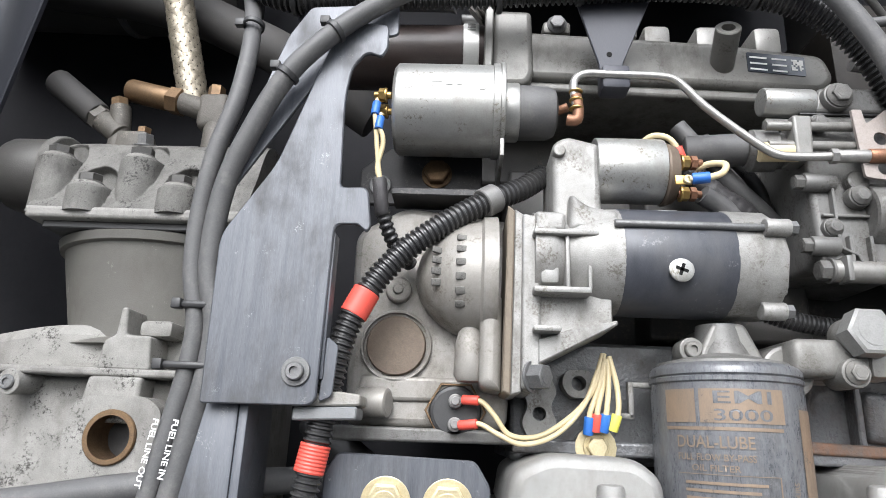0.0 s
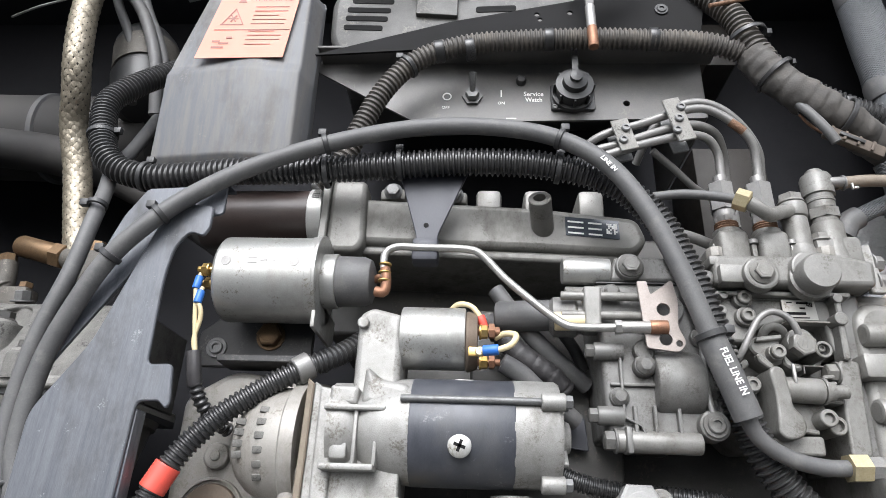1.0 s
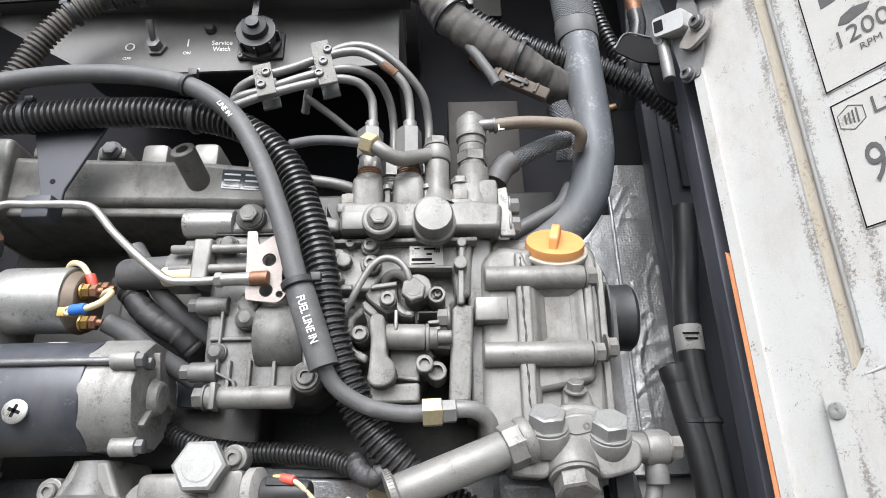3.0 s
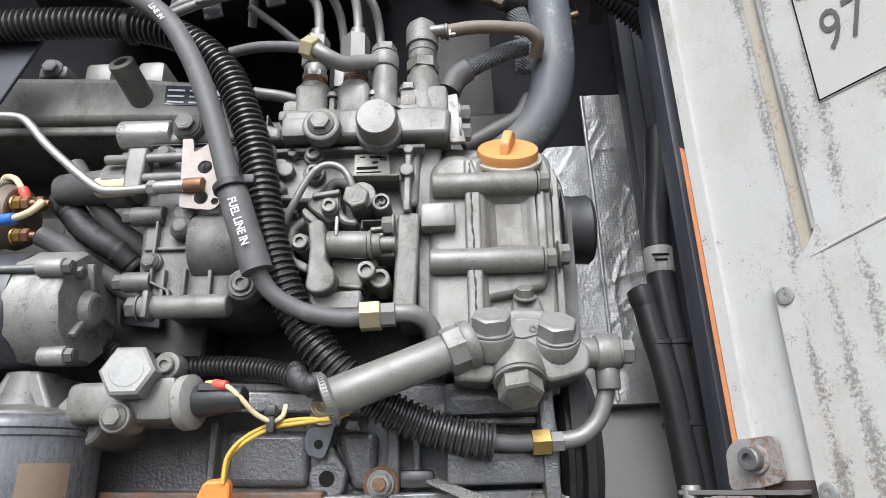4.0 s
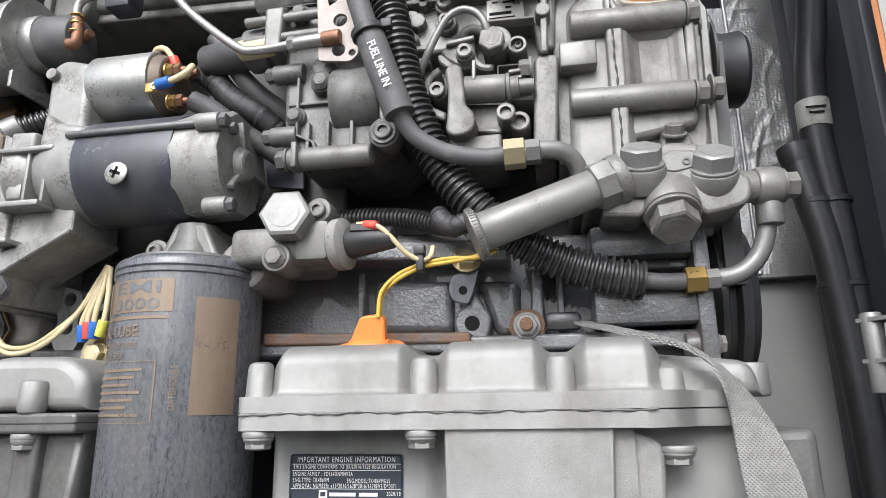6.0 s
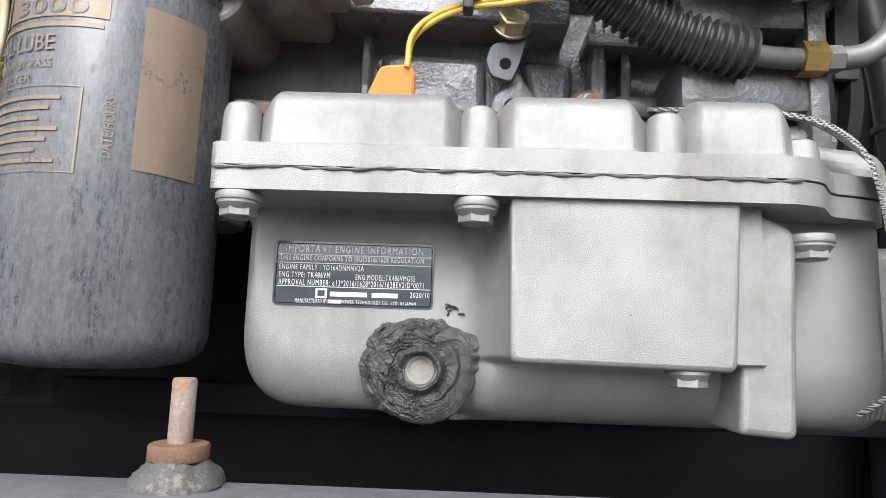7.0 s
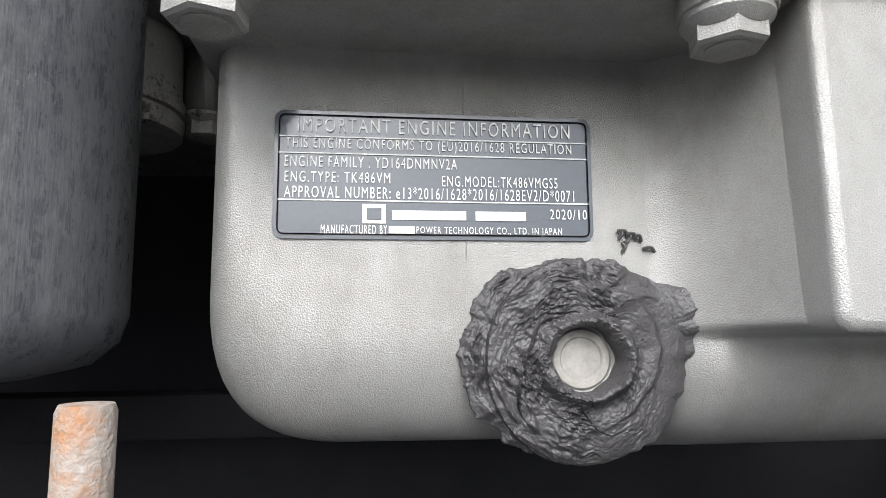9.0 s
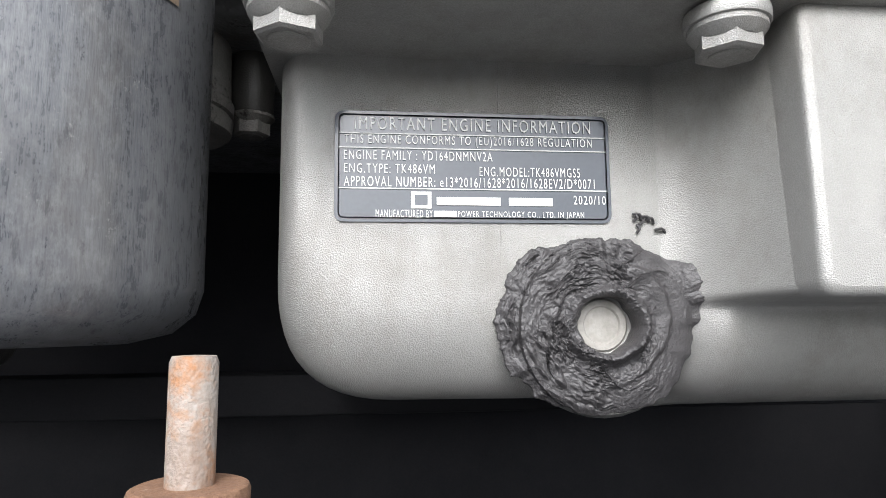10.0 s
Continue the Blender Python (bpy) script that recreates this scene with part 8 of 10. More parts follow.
part("pale_tag", join(bx(0.4905, 0.4922, 0.464, 0.4665, 2.1500, 2.1560, 0.0006), bx(0.4922, 0.4960, 0.464, 0.4665, 2.1505, 2.1525, 0.0006)), CAN, lk, "pale wire clip")
part("line_cuff", tube([(0.4890, 0.492, 2.1180), (0.4960, 0.491, 2.1310), (0.5050, 0.490, 2.1370)], 0.0098, 18), RUBBER, lk)
part("braided_line", tube([(0.500, 0.491, 2.134), (0.518, 0.490, 2.1436), (0.536, 0.490, 2.1520), (0.5530, 0.492, 2.1580)], 0.0072, 16), SLEEVE, lk, "black braided sleeve")
part("black_line", tube([(0.500, 0.510, 2.078), (0.525, 0.510, 2.092), (0.545, 0.512, 2.105), (0.556, 0.516, 2.125)], 0.0062, 16), RUBBER, lk)

# ---- gear case ----
gc = thing("gear_case", (0.52, 0.54, 1.92), "grey cast gear case with orange filler cap", "gear case")
part("rear_plate", slab([(0.462, 1.930), (0.476, 1.930), (0.482, 2.062), (0.468, 2.064), (0.462, 2.03)], 0.480, 0.66, 0.003, 0.002), CASTD, gc)
part("main_case", slab([(0.476, 1.900), (0.556, 1.900), (0.562, 1.955), (0.566, 2.040), (0.560, 2.060), (0.484, 2.066), (0.478, 2.056)], 0.487, 0.66, (0.004, 0.004, 0.01, 0.01, 0.008, 0.01, 0.006), 0.005), CAST, gc)
part("front_cover", slab([(0.494, 1.940), (0.552, 1.950), (0.556, 2.034), (0.500, 2.038), (0.494, 2.02)], 0.4785, 0.52, 0.006, 0.004), CAST, gc)
part("left_shell", slab([(0.468, 1.905), (0.512, 1.905), (0.514, 2.052), (0.486, 2.056), (0.472, 2.044)], 0.4755, 0.60, (0.003, 0.001, 0.001, 0.010, 0.012), 0.0096), CAST, gc)
for za, zb in ((2.0125, 2.0200), (1.9745, 1.9825)):
    part("tube_web", rolled([(0.4790, za), (0.4735, (za + zb) / 2 + (0.002 if za > 2 else -0.002)), (0.4790, zb), (0.50, zb), (0.50, za)], 0.5080, 0.5460), CAST, gc)
part("recess_side", prism([(0.5065, 0.4690), (0.5105, 0.4710), (0.5145, 0.4755), (0.5190, 0.4784), (0.5190, 0.49), (0.5065, 0.49)], 1.972, 2.024, 0.001), CAST, gc)
part("recess_side", prism([(0.5470, 0.4735), (0.5435, 0.4750), (0.5405, 0.4770), (0.5370, 0.4784), (0.5370, 0.49), (0.5470, 0.49)], 1.972, 2.024, 0.001), CAST, gc)
part("end_wall", slab([(0.5455, 1.962), (0.5530, 1.962), (0.5550, 2.034), (0.5485, 2.034)], 0.4725, 0.50, 0.002, 0.002), CAST, gc)
part("split_ridge", slab([(0.4955, 1.900), (0.5065, 1.900), (0.5085, 2.030), (0.5030, 2.046), (0.4975, 2.046)], 0.4685, 0.50, 0.002, 0.002), CAST, gc)
random.seed(8)
part("joint_bead", sweep(spline([(0.5015 + random.uniform(-0.0006, 0.0006), 0.4683, 1.915 + 0.0115 * i) for i in range(12)], 0.003), lambda i: 0.0006 + 0.0004 * math.sin(i * 2.1), 8), PUTTY, gc, "squeezed joint compound")
for z, x0 in ((2.0265, 0.470), (1.9690, 0.467)):
    part("bolt_tube", cyl((x0 + 0.004, 0.4725, z), (0.549, 0.4735, z), 0.0090, 0.0025), CAST, gc)
    bolt(gc, (0.549, 0.4735, z), RX, 0.0125, 0.007, washer=0.0088)
part("step_block", bx(0.466, 0.490, 0.464, 0.50, 1.992, 2.010, 0.002), CAST, gc)
for z, y in ((2.026, 0.486), (1.974, 0.474)):
    bolt(gc, (0.560, y + 0.006, z), RX, 0.0130, 0.007, washer=0.010)
part("case_edge", slab([(0.5565, 1.900), (0.5625, 1.900), (0.5665, 2.036), (0.5615, 2.046)], 0.484, 0.64, 0.002, 0.001), CAST, gc)
part("pulley_plate", lathe((0.5672, 0.525, 2.006), (1, 0.525, 2.006), [(0, 0.040), (0.0006, 0.0445), (0.0022, 0.0445), (0.0030, 0.040), (0.0034, 0.02), (0.0034, 0.0001)], 64), PLASTIC, gc, "black water pump pulley plate")
ca = Vector((0, -0.75, 0.661))
cc = Vector((0.531, 0.487, 2.052))
part("filler_neck", cyl(cc - ca * 0.030, cc, 0.0245, 0.002, seg=40), CAST, gc)
part("neck_lip", cyl(cc - ca * 0.001, cc + ca * 0.003, 0.0258, 0.001, seg=48), mat("pale_neck_lip", (0.40, 0.37, 0.32), (0.32, 0.30, 0.26), 0.5, 0.2), gc)
cap = part("filler_cap", lathe(cc + ca * 0.003, cc + ca, [(0, 0.0225), (0.0045, 0.0228), (0.0068, 0.0222), (0.0072, 0.020), (0.0072, 0.0001)], 56), ORANGE, gc, "orange plastic filler cap")
gm = Matrix.Translation(cc + ca * 0.010) @ ca.to_track_quat("Z", "Y").to_matrix().to_4x4() @ pose(0, 0, 0, 0, 0, 74)
g = bevel(slab([(-0.0165, 0), (0.0165, 0), (0.0150, 0.010), (0.002, 0.0165), (-0.012, 0.012)], -0.0032, 0.0032, 0.003, 0.001), 0)
bmesh.ops.transform(g, matrix=gm @ Matrix.Translation((0, 0, -0.003)), verts=g.verts)
part("cap_grip", g, ORANGE, cap)
part("pulley_hub", lathe((0.568, 0.522, 2.008), (1, 0.522, 2.008), [(0, 0.0255), (0.010, 0.0270), (0.012, 0.0262), (0.024, 0.0270), (0.027, 0.0245), (0.028, 0.020), (0.0285, 0.0001)], 48), PLASTIC, gc, "black water pump pulley hub")
bolt(gc, (0.535, 0.478, 1.943), Vector((0, -0.6, 0.8)), 0.0105, 0.006, washer=0.008)
part("flange_ear", slab([(0.520, 1.900), (0.556, 1.900), (0.545, 1.945), (0.528, 1.950)], 0.478, 0.52, 0.006, 0.003), CAST, gc)
pl = thing("crank_pulley", (0.568, 0.57, 1.79), "black steel crank pulley with ribbed belt", "pulley")
part("front_disc", lathe((0.556, 0.575, 1.850), (1, 0.575, 1.850), [(0, 0.060), (0.004, 0.0665), (0.008, 0.0665), (0.010, 0.060), (0.014, 0.060), (0.016, 0.0675), (0.022, 0.0675), (0.024, 0.058), (0.030, 0.056), (0.031, 0.02), (0.031, 0.0001)], 72), PLASTIC, pl)
part("inner_disc", lathe((0.546, 0.575, 1.850), (1, 0.575, 1.850), [(0, 0.055), (0.003, 0.058), (0.009, 0.058), (0.011, 0.05)], 64), CAST, pl)
bt = thing("drive_belt", (0.566, 0.53, 1.85), "black rubber drive belt", "belt")
part("belt_run", strip([(0.5690, 0.4925, 2.014), (0.5690, 0.500, 1.95), (0.5690, 0.508, 1.850)], 0.012, 0.005, RX), RUBBER, bt)

# ---- lift pump ----
lp = thing("fuel_lift_pump", (0.52, 0.47, 1.88), "grey cast fuel lift pump with hand primer and hex plugs", "fuel pump")
pa, pb = Vector((0.4115, 0.4460, 1.8770)), Vector((0.497, 0.457, 1.9095))
part("primer_tube", cyl(pa, pa.lerp(pb, 0.86), 0.0118, 0.001, seg=40), CAST, lp)
part("primer_knob", lathe(pa - (pb - pa).normalized() * 0.005, pa, [(0, 0.013), (0.0008, 0.0160), (0.0045, 0.0162), (0.006, 0.0145), (0.0065, 0.011)], 60), CAST, lp, "knurled primer knob")
for k in range(46):
    a = 2 * math.pi * k / 46
    m = along(pa - (pb - pa).normalized() * 0.0018, pa) @ Matrix.Rotation(a, 4, "Z") @ Matrix.Translation((0.0160, 0, 0))
    piece("knurl", "knurl", lambda: bx(-0.0004, 0.0006, -0.0005, 0.0005, -0.0016, 0.0016, 0), CAST, lp, m)
part("primer_collar", cyl(pa.lerp(pb, 0.80), pa.lerp(pb, 0.99), 0.0150, 0.002, seg=8), CAST, lp)
part("collar_ring", cyl(pa.lerp(pb, 0.92), pa.lerp(pb, 1.02), 0.0155, 0.003, seg=36), CAST, lp)
part("pump_body", slab([(0.4825, 1.8867), (0.4913, 1.9009), (0.4980, 1.9122), (0.5192, 1.9219), (0.5278, 1.9263), (0.5446, 1.9246), (0.5572, 1.9097), (0.5715, 1.9069), (0.5696, 1.8894), (0.5548, 1.8854), (0.5436, 1.8834), (0.5395, 1.8881), (0.5253, 1.8930), (0.5114, 1.8895), (0.5070, 1.8845)], 0.458, 0.52, 0.007, 0.007), CAST, lp)
part("top_hump", slab([(0.5104, 1.9090), (0.5181, 1.9305), (0.5289, 1.9344), (0.5487, 1.9312), (0.5584, 1.9131), (0.5511, 1.9006)], 0.464, 0.52, 0.006, 0.006), CAST, lp)
part("tag_oval", slab([(0.5186, 1.9141), (0.5223, 1.9226), (0.5379, 1.9239), (0.5447, 1.9203), (0.5390, 1.9131), (0.5286, 1.9108)], 0.4570, 0.462, 0.003, 0.0005), CAST, lp)
part("tag_hole", lathe((0.5357, 0.4575, 1.9171), (0.5357, 0.40, 1.9171), [(0, 0.0024), (0.0012, 0.0024), (0.0012, 0.0013), (0.0002, 0.0012), (0.0002, 0.0001)], 16), CASTD, lp)
for p, ax in (((0.5095, 0.458, 1.9150), Vector((0, -0.62, 0.78))), ((0.5510, 0.462, 1.9110), Vector((0, -0.70, 0.71)))):
    p = Vector(p)
    part("plug_seat", cyl(p - ax * 0.014, p + ax * 0.002, 0.0150, 0.002, seg=36), CAST, lp)
    bolt(lp, p + ax * 0.002, ax, 0.0220, 0.010, washer=0.0138, material=PLUGZ, name="hex_plug", label="pale zinc hex plug", spin=10)
q, ax = Vector((0.5253, 0.4620, 1.8882)), Vector((0, -0.52, -0.854))
part("lower_seat", cyl(q - ax * 0.016, q + ax * 0.003, 0.0172, 0.002, seg=36), CAST, lp)
part("plug_skirt", cyl(q + ax * 0.003, q + ax * 0.0055, 0.0162, 0.0006, seg=36), CAST, lp)
bolt(lp, q + ax * 0.0055, ax, 0.0245, 0.011, name="hex_plug", spin=14)
part("outlet_arm", cyl((0.560, 0.473, 1.904), (0.580, 0.474, 1.9035), 0.0098, 0.002, seg=30), CAST, lp)
part("banjo_ring", cyl((0.576, 0.474, 1.9035), (0.592, 0.475, 1.9035), 0.0122, 0.003, seg=32), CAST, lp)
bolt(lp, (0.592, 0.475, 1.9035), RX, 0.0140, 0.008, washer=0.0105, name="banjo_bolt")

# ---- control panel and top of the bay ----
pn = thing("control_panel", (0.22, 0.52, 2.25), "dusty black steel switch panel with printed marks", "control panel")
py = 0.5195
part("sheet", slab([(0.116, 2.2545), (0.404, 2.2615), (0.408, 2.355), (0.020, 2.350), (0.004, 2.322)], py, py + 0.003, 0.002, 0.0005, holes=((0.328, 2.2790, 0.0035),)), PANELM, pn)
part("return_edge", bx(0.404, 0.4065, py, 0.70, 2.262, 2.60, 0.0005), PANELM, pn)
tg = part("toggle_switch", lathe((0.1725, py, 2.286), (0.1725, 0.40, 2.286), [(0, 0.0105), (0.003, 0.0105), (0.003, 0.0072), (0.010, 0.0068), (0.0105, 0.004)], 6), ZINC, pn, "steel toggle switch")
part("lever", cyl((0.1725, py - 0.008, 2.286), (0.1730, py - 0.024, 2.299), 0.0026, 0.0008, 0.0036, 16), ZINC, tg)
part("off_mark", ring((0.1465, py - 0.0001, 2.287), (0.1465, py - 0.0006, 2.287), 0.0048, 0.0034, 28), TEXTW, pn)
writing("OFF", pn, TEXTW, (0.1455, py, 2.2735), RX, UP, height=0.0034, bold=0.01)
bar(pn, TEXTW, (0.2020, py, 2.291), RX, UP, 0.0013, 0.0085)
writing("ON", pn, TEXTW, (0.2020, py, 2.2790), RX, UP, height=0.0034, bold=0.01)
writing("Service", pn, TEXTW, (0.2350, py, 2.2905), RX, UP, height=0.0056, width=0.0200, bold=0.01)
writing("Watch", pn, TEXTW, (0.2350, py, 2.2832), RX, UP, height=0.0054, width=0.0170, bold=0.01)
bar(pn, TEXTW, (0.212, py, 2.2600), RX, UP, 0.010, 0.0012)
part("pilot_lamp", lathe((0.2225, py, 2.306), (0.2225, 0.4, 2.306), [(0, 0.0055), (0.004, 0.0055), (0.006, 0.004), (0.0065, 0.0001)], 20), PLASTIC, pn)
cn = part("round_connector", lathe((0.2735, py - 0.003, 2.286), (0.2735, 0.40, 2.286), [(0, 0.0205), (0.005, 0.0205), (0.006, 0.0172), (0.014, 0.0172), (0.015, 0.0185), (0.019, 0.0185), (0.020, 0.0125), (0.026, 0.0115), (0.028, 0.006), (0.032, 0.006), (0.033, 0.0001)], 40), PLASTIC, pn, "black capped round connector")
part("connector_flange", slab([(0.252, 2.2685), (0.296, 2.2685), (0.296, 2.3000), (0.252, 2.3000)], py - 0.0035, py - 0.0005, 0.003, 0.0006), PLASTIC, cn)
for k in range(8):
    a = math.pi * k / 4
    part("grip_rib", turned(bx(0.2725, 0.2745, py - 0.021, py - 0.009, 2.303, 2.3065, 0.0006), (0.2735, py, 2.286), 0, math.degrees(a), 0), PLASTIC, cn)
part("cap_strap", strip([(0.2735, py - 0.028, 2.294), (0.2740, py - 0.027, 2.318), (0.275, py - 0.02, 2.345)], 0.006, 0.002, RX), PLASTIC, cn)
socket_screw(cn, (0.2555, py - 0.0035, 2.2715), F, 0.003, 0.002, ZINC)
VISORM = mat("matte_black_ledge", (0.007, 0.007, 0.008), (0.015, 0.0145, 0.014), 0.8, 0.0, scale=40, bump=0.05)
VISORM.node_tree.nodes["Principled BSDF"].inputs["Specular IOR Level"].default_value = 0.2
vs = thing("panel_visor", (0.2, 0.49, 2.32), "black steel ledge above the switch panel", "bracket")
part("ledge", slab([(0.008, 2.318), (0.200, 2.330), (0.398, 2.330), (0.412, 2.400), (0.312, 2.400), (0.270, 2.388), (0.150, 2.362)], 0.492, 0.4945, 0.003, 0.0006, holes=((0.238, 2.371, 0.0028), (0.241, 2.364, 0.0026), (0.272, 2.373, 0.0030))), VISORM, vs)
part("shelf", bx(0.012, 0.418, 0.4945, 0.522, 2.330, 2.333, 0.001), PANELM, vs)
socket_screw(vs, (0.365, 0.492, 2.376), F, 0.005, 0.003, PLASTIC, 0.007)
part("lug_screw", cyl((0.412, 0.475, 2.385), (0.412, 0.492, 2.385), 0.005, 0.001), ZINC, vs)
pr = thing("pull_rod", (0.283, 0.448, 2.29), "steel pull rod with orange-brown dipped tip", "rod")
part("strap", slab([(0.279, 2.332), (0.2865, 2.331), (0.289, 2.402), (0.280, 2.408)], 0.4475, 0.451, 0.001, 0.0005), PANELM, pr)
part("grey_stem", cyl((0.283, 0.449, 2.338), (0.2835, 0.449, 2.306), 0.0045, 0.0008), STEEL, pr)
part("tip", cyl((0.2835, 0.449, 2.312), (0.284, 0.449, 2.288), 0.0048, 0.001), COPPER, pr, "orange-brown tip")
part("copper_head", lathe((0.276, 0.47, 2.402), (0.276, 0.44, 2.408), [(0, 0.008), (0.002, 0.0085), (0.004, 0.006), (0.0045, 0.0001)], 24), COPPER, pr)
part("folded_gusset", slab([(0.290, 2.362), (0.345, 2.405), (0.345, 2.412), (0.288, 2.400)], 0.455, 0.458, 0.001, 0.0005), PANELM, pr)
solid("stay_wire", tube([(0.404, 0.470, 2.359), (0.48, 0.470, 2.377), (0.56, 0.470, 2.394), (0.66, 0.470, 2.414), (0.70, 0.470, 2.421)], 0.0022, 10, 0.01), RUST, "thin rusty stay wire", "wire")
al = thing("vented_housing", (0.15, 0.6, 2.36), "black slotted generator housing", "housing")
part("drum", cyl((0.012, 0.665, 2.455), (0.42, 0.665, 2.475), 0.100, 0.010, seg=48), PLASTIC, al)
fp = part("face", slab([(0.004, 2.400), (0.002, 2.455), (0.018, 2.484), (0.093, 2.496), (0.40, 2.500), (0.41, 2.36), (0.02, 2.36)], 0.552, 0.62, (0.01, 0.02, 0.02, 0.02, 0.02, 0.02, 0.01), 0.008), VENTM, al, "dusty grey slotted end cover")
for z, a, b in ((2.4830, 0.040, 0.084), (2.4690, 0.033, 0.080), (2.4530, 0.027, 0.077), (2.4390, 0.022, 0.074), (2.4260, 0.021, 0.071), (2.4120, 0.020, 0.066)):
    part("slot", slab([(a, z - 0.0032), (b, z - 0.0052), (b, z + 0.0022), (a, z + 0.0042)], 0.5512, 0.5535, 0.0035, 0), TEXTB, fp)
for z in (2.479, 2.4585, 2.4385):
    part("slot", slab([(0.174, z - 0.0048), (0.221, z - 0.0030), (0.221, z + 0.0060), (0.174, z + 0.0040)], 0.5512, 0.5535, 0.004, 0), TEXTB, fp)
part("cover_plate", slab([(0.104, 2.428), (0.153, 2.424), (0.153, 2.466), (0.106, 2.468)], 0.546, 0.552, 0.002, 0.0006), VENTM, fp)
part("cover_tab", slab([(0.098, 2.457), (0.166, 2.458), (0.166, 2.466), (0.098, 2.465)], 0.544, 0.5465, 0.002, 0.0006), PANELM, fp)
part("top_fin", slab([(0.093, 2.492), (0.118, 2.492), (0.098, 2.507)], 0.555, 0.58, 0.001, 0.001), RAILM, fp)
cvb = thing("cover_box", (-0.05, 0.50, 2.19), "weathered black plastic cover box with orange warning label", "cover")
bm = bmesh.new()
prof = [(0.516, 2.184), (0.482, 2.178), (0.473, 2.188), (0.4640, 2.278), (0.4675, 2.290), (0.4690, 2.384), (0.478, 2.394), (0.503, 2.400)]
ends = []
for x, top, dy in ((-0.124, 0.018, 0.010), (-0.058, 0.010, 0.0010), (-0.040, 0.004, 0.0), (0.006, -0.002, 0.006), (0.014, -0.002, 0.030)):
    ends.append([bm.verts.new((x + top * max(0, (z - 2.287) / 0.10) - (0.004 if x < -0.1 and z < 2.28 else 0), y + (dy if y < 0.49 else 0), z)) for y, z in prof])
for p, q in zip(ends, ends[1:]):
    for i in range(len(prof)):
        bm.faces.new((p[i], q[i], q[(i + 1) % len(prof)], p[(i + 1) % len(prof)]))
bm.faces.new(ends[0])
bm.faces.new(list(reversed(ends[-1])))
part("shell", bevel(bm, 0.003, 3), BOXM, cvb)
wu, wv = Vector((1, 0.02, 0.02)).normalized(), Vector((0, 0.0015, 0.094)).normalized()
wn_ = wu.cross(wv)
LAB = Vector((-0.099, 0.4662, 2.291))
wl = part("warning_label", slab_on([(0, 0), (0.087, 0.001), (0.0945, 0.0895), (0.0135, 0.078)], LAB + wn_ * 0.0003, wu, wv, 0.0005, 0.001, 0), WARN, cvb, "faded orange warning label")


def on_label(a, b):
    return LAB + wu * (a + 0.006 + b * 0.09) + wv * (b * 0.98 + 0.001 + a * 0.06) + wn_ * 0.0010


writing("WARNING", wl, WARND, on_label(0.052, 0.0765), wu, wv, height=0.0082, width=0.046, bold=0.01)
part("warning_triangle", slab_on(rounded([(0, 0), (0.009, 0), (0.0045, 0.008)], 0.0005), on_label(0.019, 0.072), wu, wv, 0.0003, 0, 0), WARND, wl)
for pts in (((0.008, 0.042), (0.030, 0.042)), ((0.008, 0.042), (0.020, 0.063)), ((0.030, 0.042), (0.020, 0.063))):
    (a0, b0), (a1, b1) = pts
    d = Vector((a1 - a0, b1 - b0))
    bar(wl, WARND, on_label((a0 + a1) / 2, (b0 + b1) / 2), wu * d.x + wv * d.y, wv * d.x - wu * d.y, d.length, 0.0012)
for a in range(3):
    bar(wl, WARND, on_label(0.0195, 0.050), wu * math.cos(a * 1.05) + wv * math.sin(a * 1.05), wv * math.cos(a * 1.05) - wu * math.sin(a * 1.05), 0.010, 0.0014)
for a, b, w in ((0.010, 0.020, 0.008), (0.018, 0.017, 0.010), (0.013, 0.012, 0.012), (0.022, 0.024, 0.006)):
    bar(wl, WARND, on_label(a, b), wu, wv, w, 0.0022)
for k in range(9):
    bar(wl, WARND, on_label(0.056 - (0.004 if k % 3 == 2 else 0), 0.064 - 0.0058 * k - (0.004 if k > 4 else 0)), wu, wv, 0.034 - (0.008 if k % 3 == 2 else 0), 0.0007)
bar(wl, WARND, on_label(0.042, 0.0335), wu, wv, 0.076, 0.0008)
# parts above the cover box
solid("rear_bracket", join(slab([(-0.182, 2.466), (-0.088, 2.496), (-0.088, 2.510), (-0.182, 2.480)], 0.56, 0.565, 0.003, 0.001), bx(-0.10, -0.086, 0.545, 0.56, 2.44, 2.56, 0.003)), RAILM, "worn grey steel strut behind the cover box", "bracket")
solid("rusty_strut", slab([(-0.041, 2.420), (-0.008, 2.428), (0.072, 2.478), (0.150, 2.52), (0.150, 2.532), (0.060, 2.484), (-0.010, 2.440)], 0.498, 0.502, 0.003, 0.001), RUST, "flat rust-stained steel strut behind the cover box", "bracket")
lq = thing("lifting_link", (-0.04, 0.50, 2.41), "pale zinc lifting link bolted above the cover box", "bracket")
part("plate", slab([(-0.066, 2.478), (-0.058, 2.490), (-0.047, 2.486), (-0.034, 2.450), (-0.010, 2.432), (-0.020, 2.420), (-0.045, 2.420), (-0.058, 2.440)], 0.503, 0.507, 0.006, 0.001, holes=((-0.054, 2.474, 0.006),)), RAILM, lq)
bolt(lq, (-0.024, 0.503, 2.430), F, 0.012, 0.007, washer=0.009, material=GOLD)
cm = thing("small_pump", (-0.27, 0.63, 2.36), "dark cylindrical housing with brass fittings", "pump")
part("body", lathe((-0.248, 0.64, 2.360), (-0.283, 0.65, 2.500), [(0, 0.030), (0.006, 0.042), (0.05, 0.044), (0.055, 0.040), (0.11, 0.040), (0.13, 0.030), (0.14, 0.012)], 36), PLASTIC, cm)
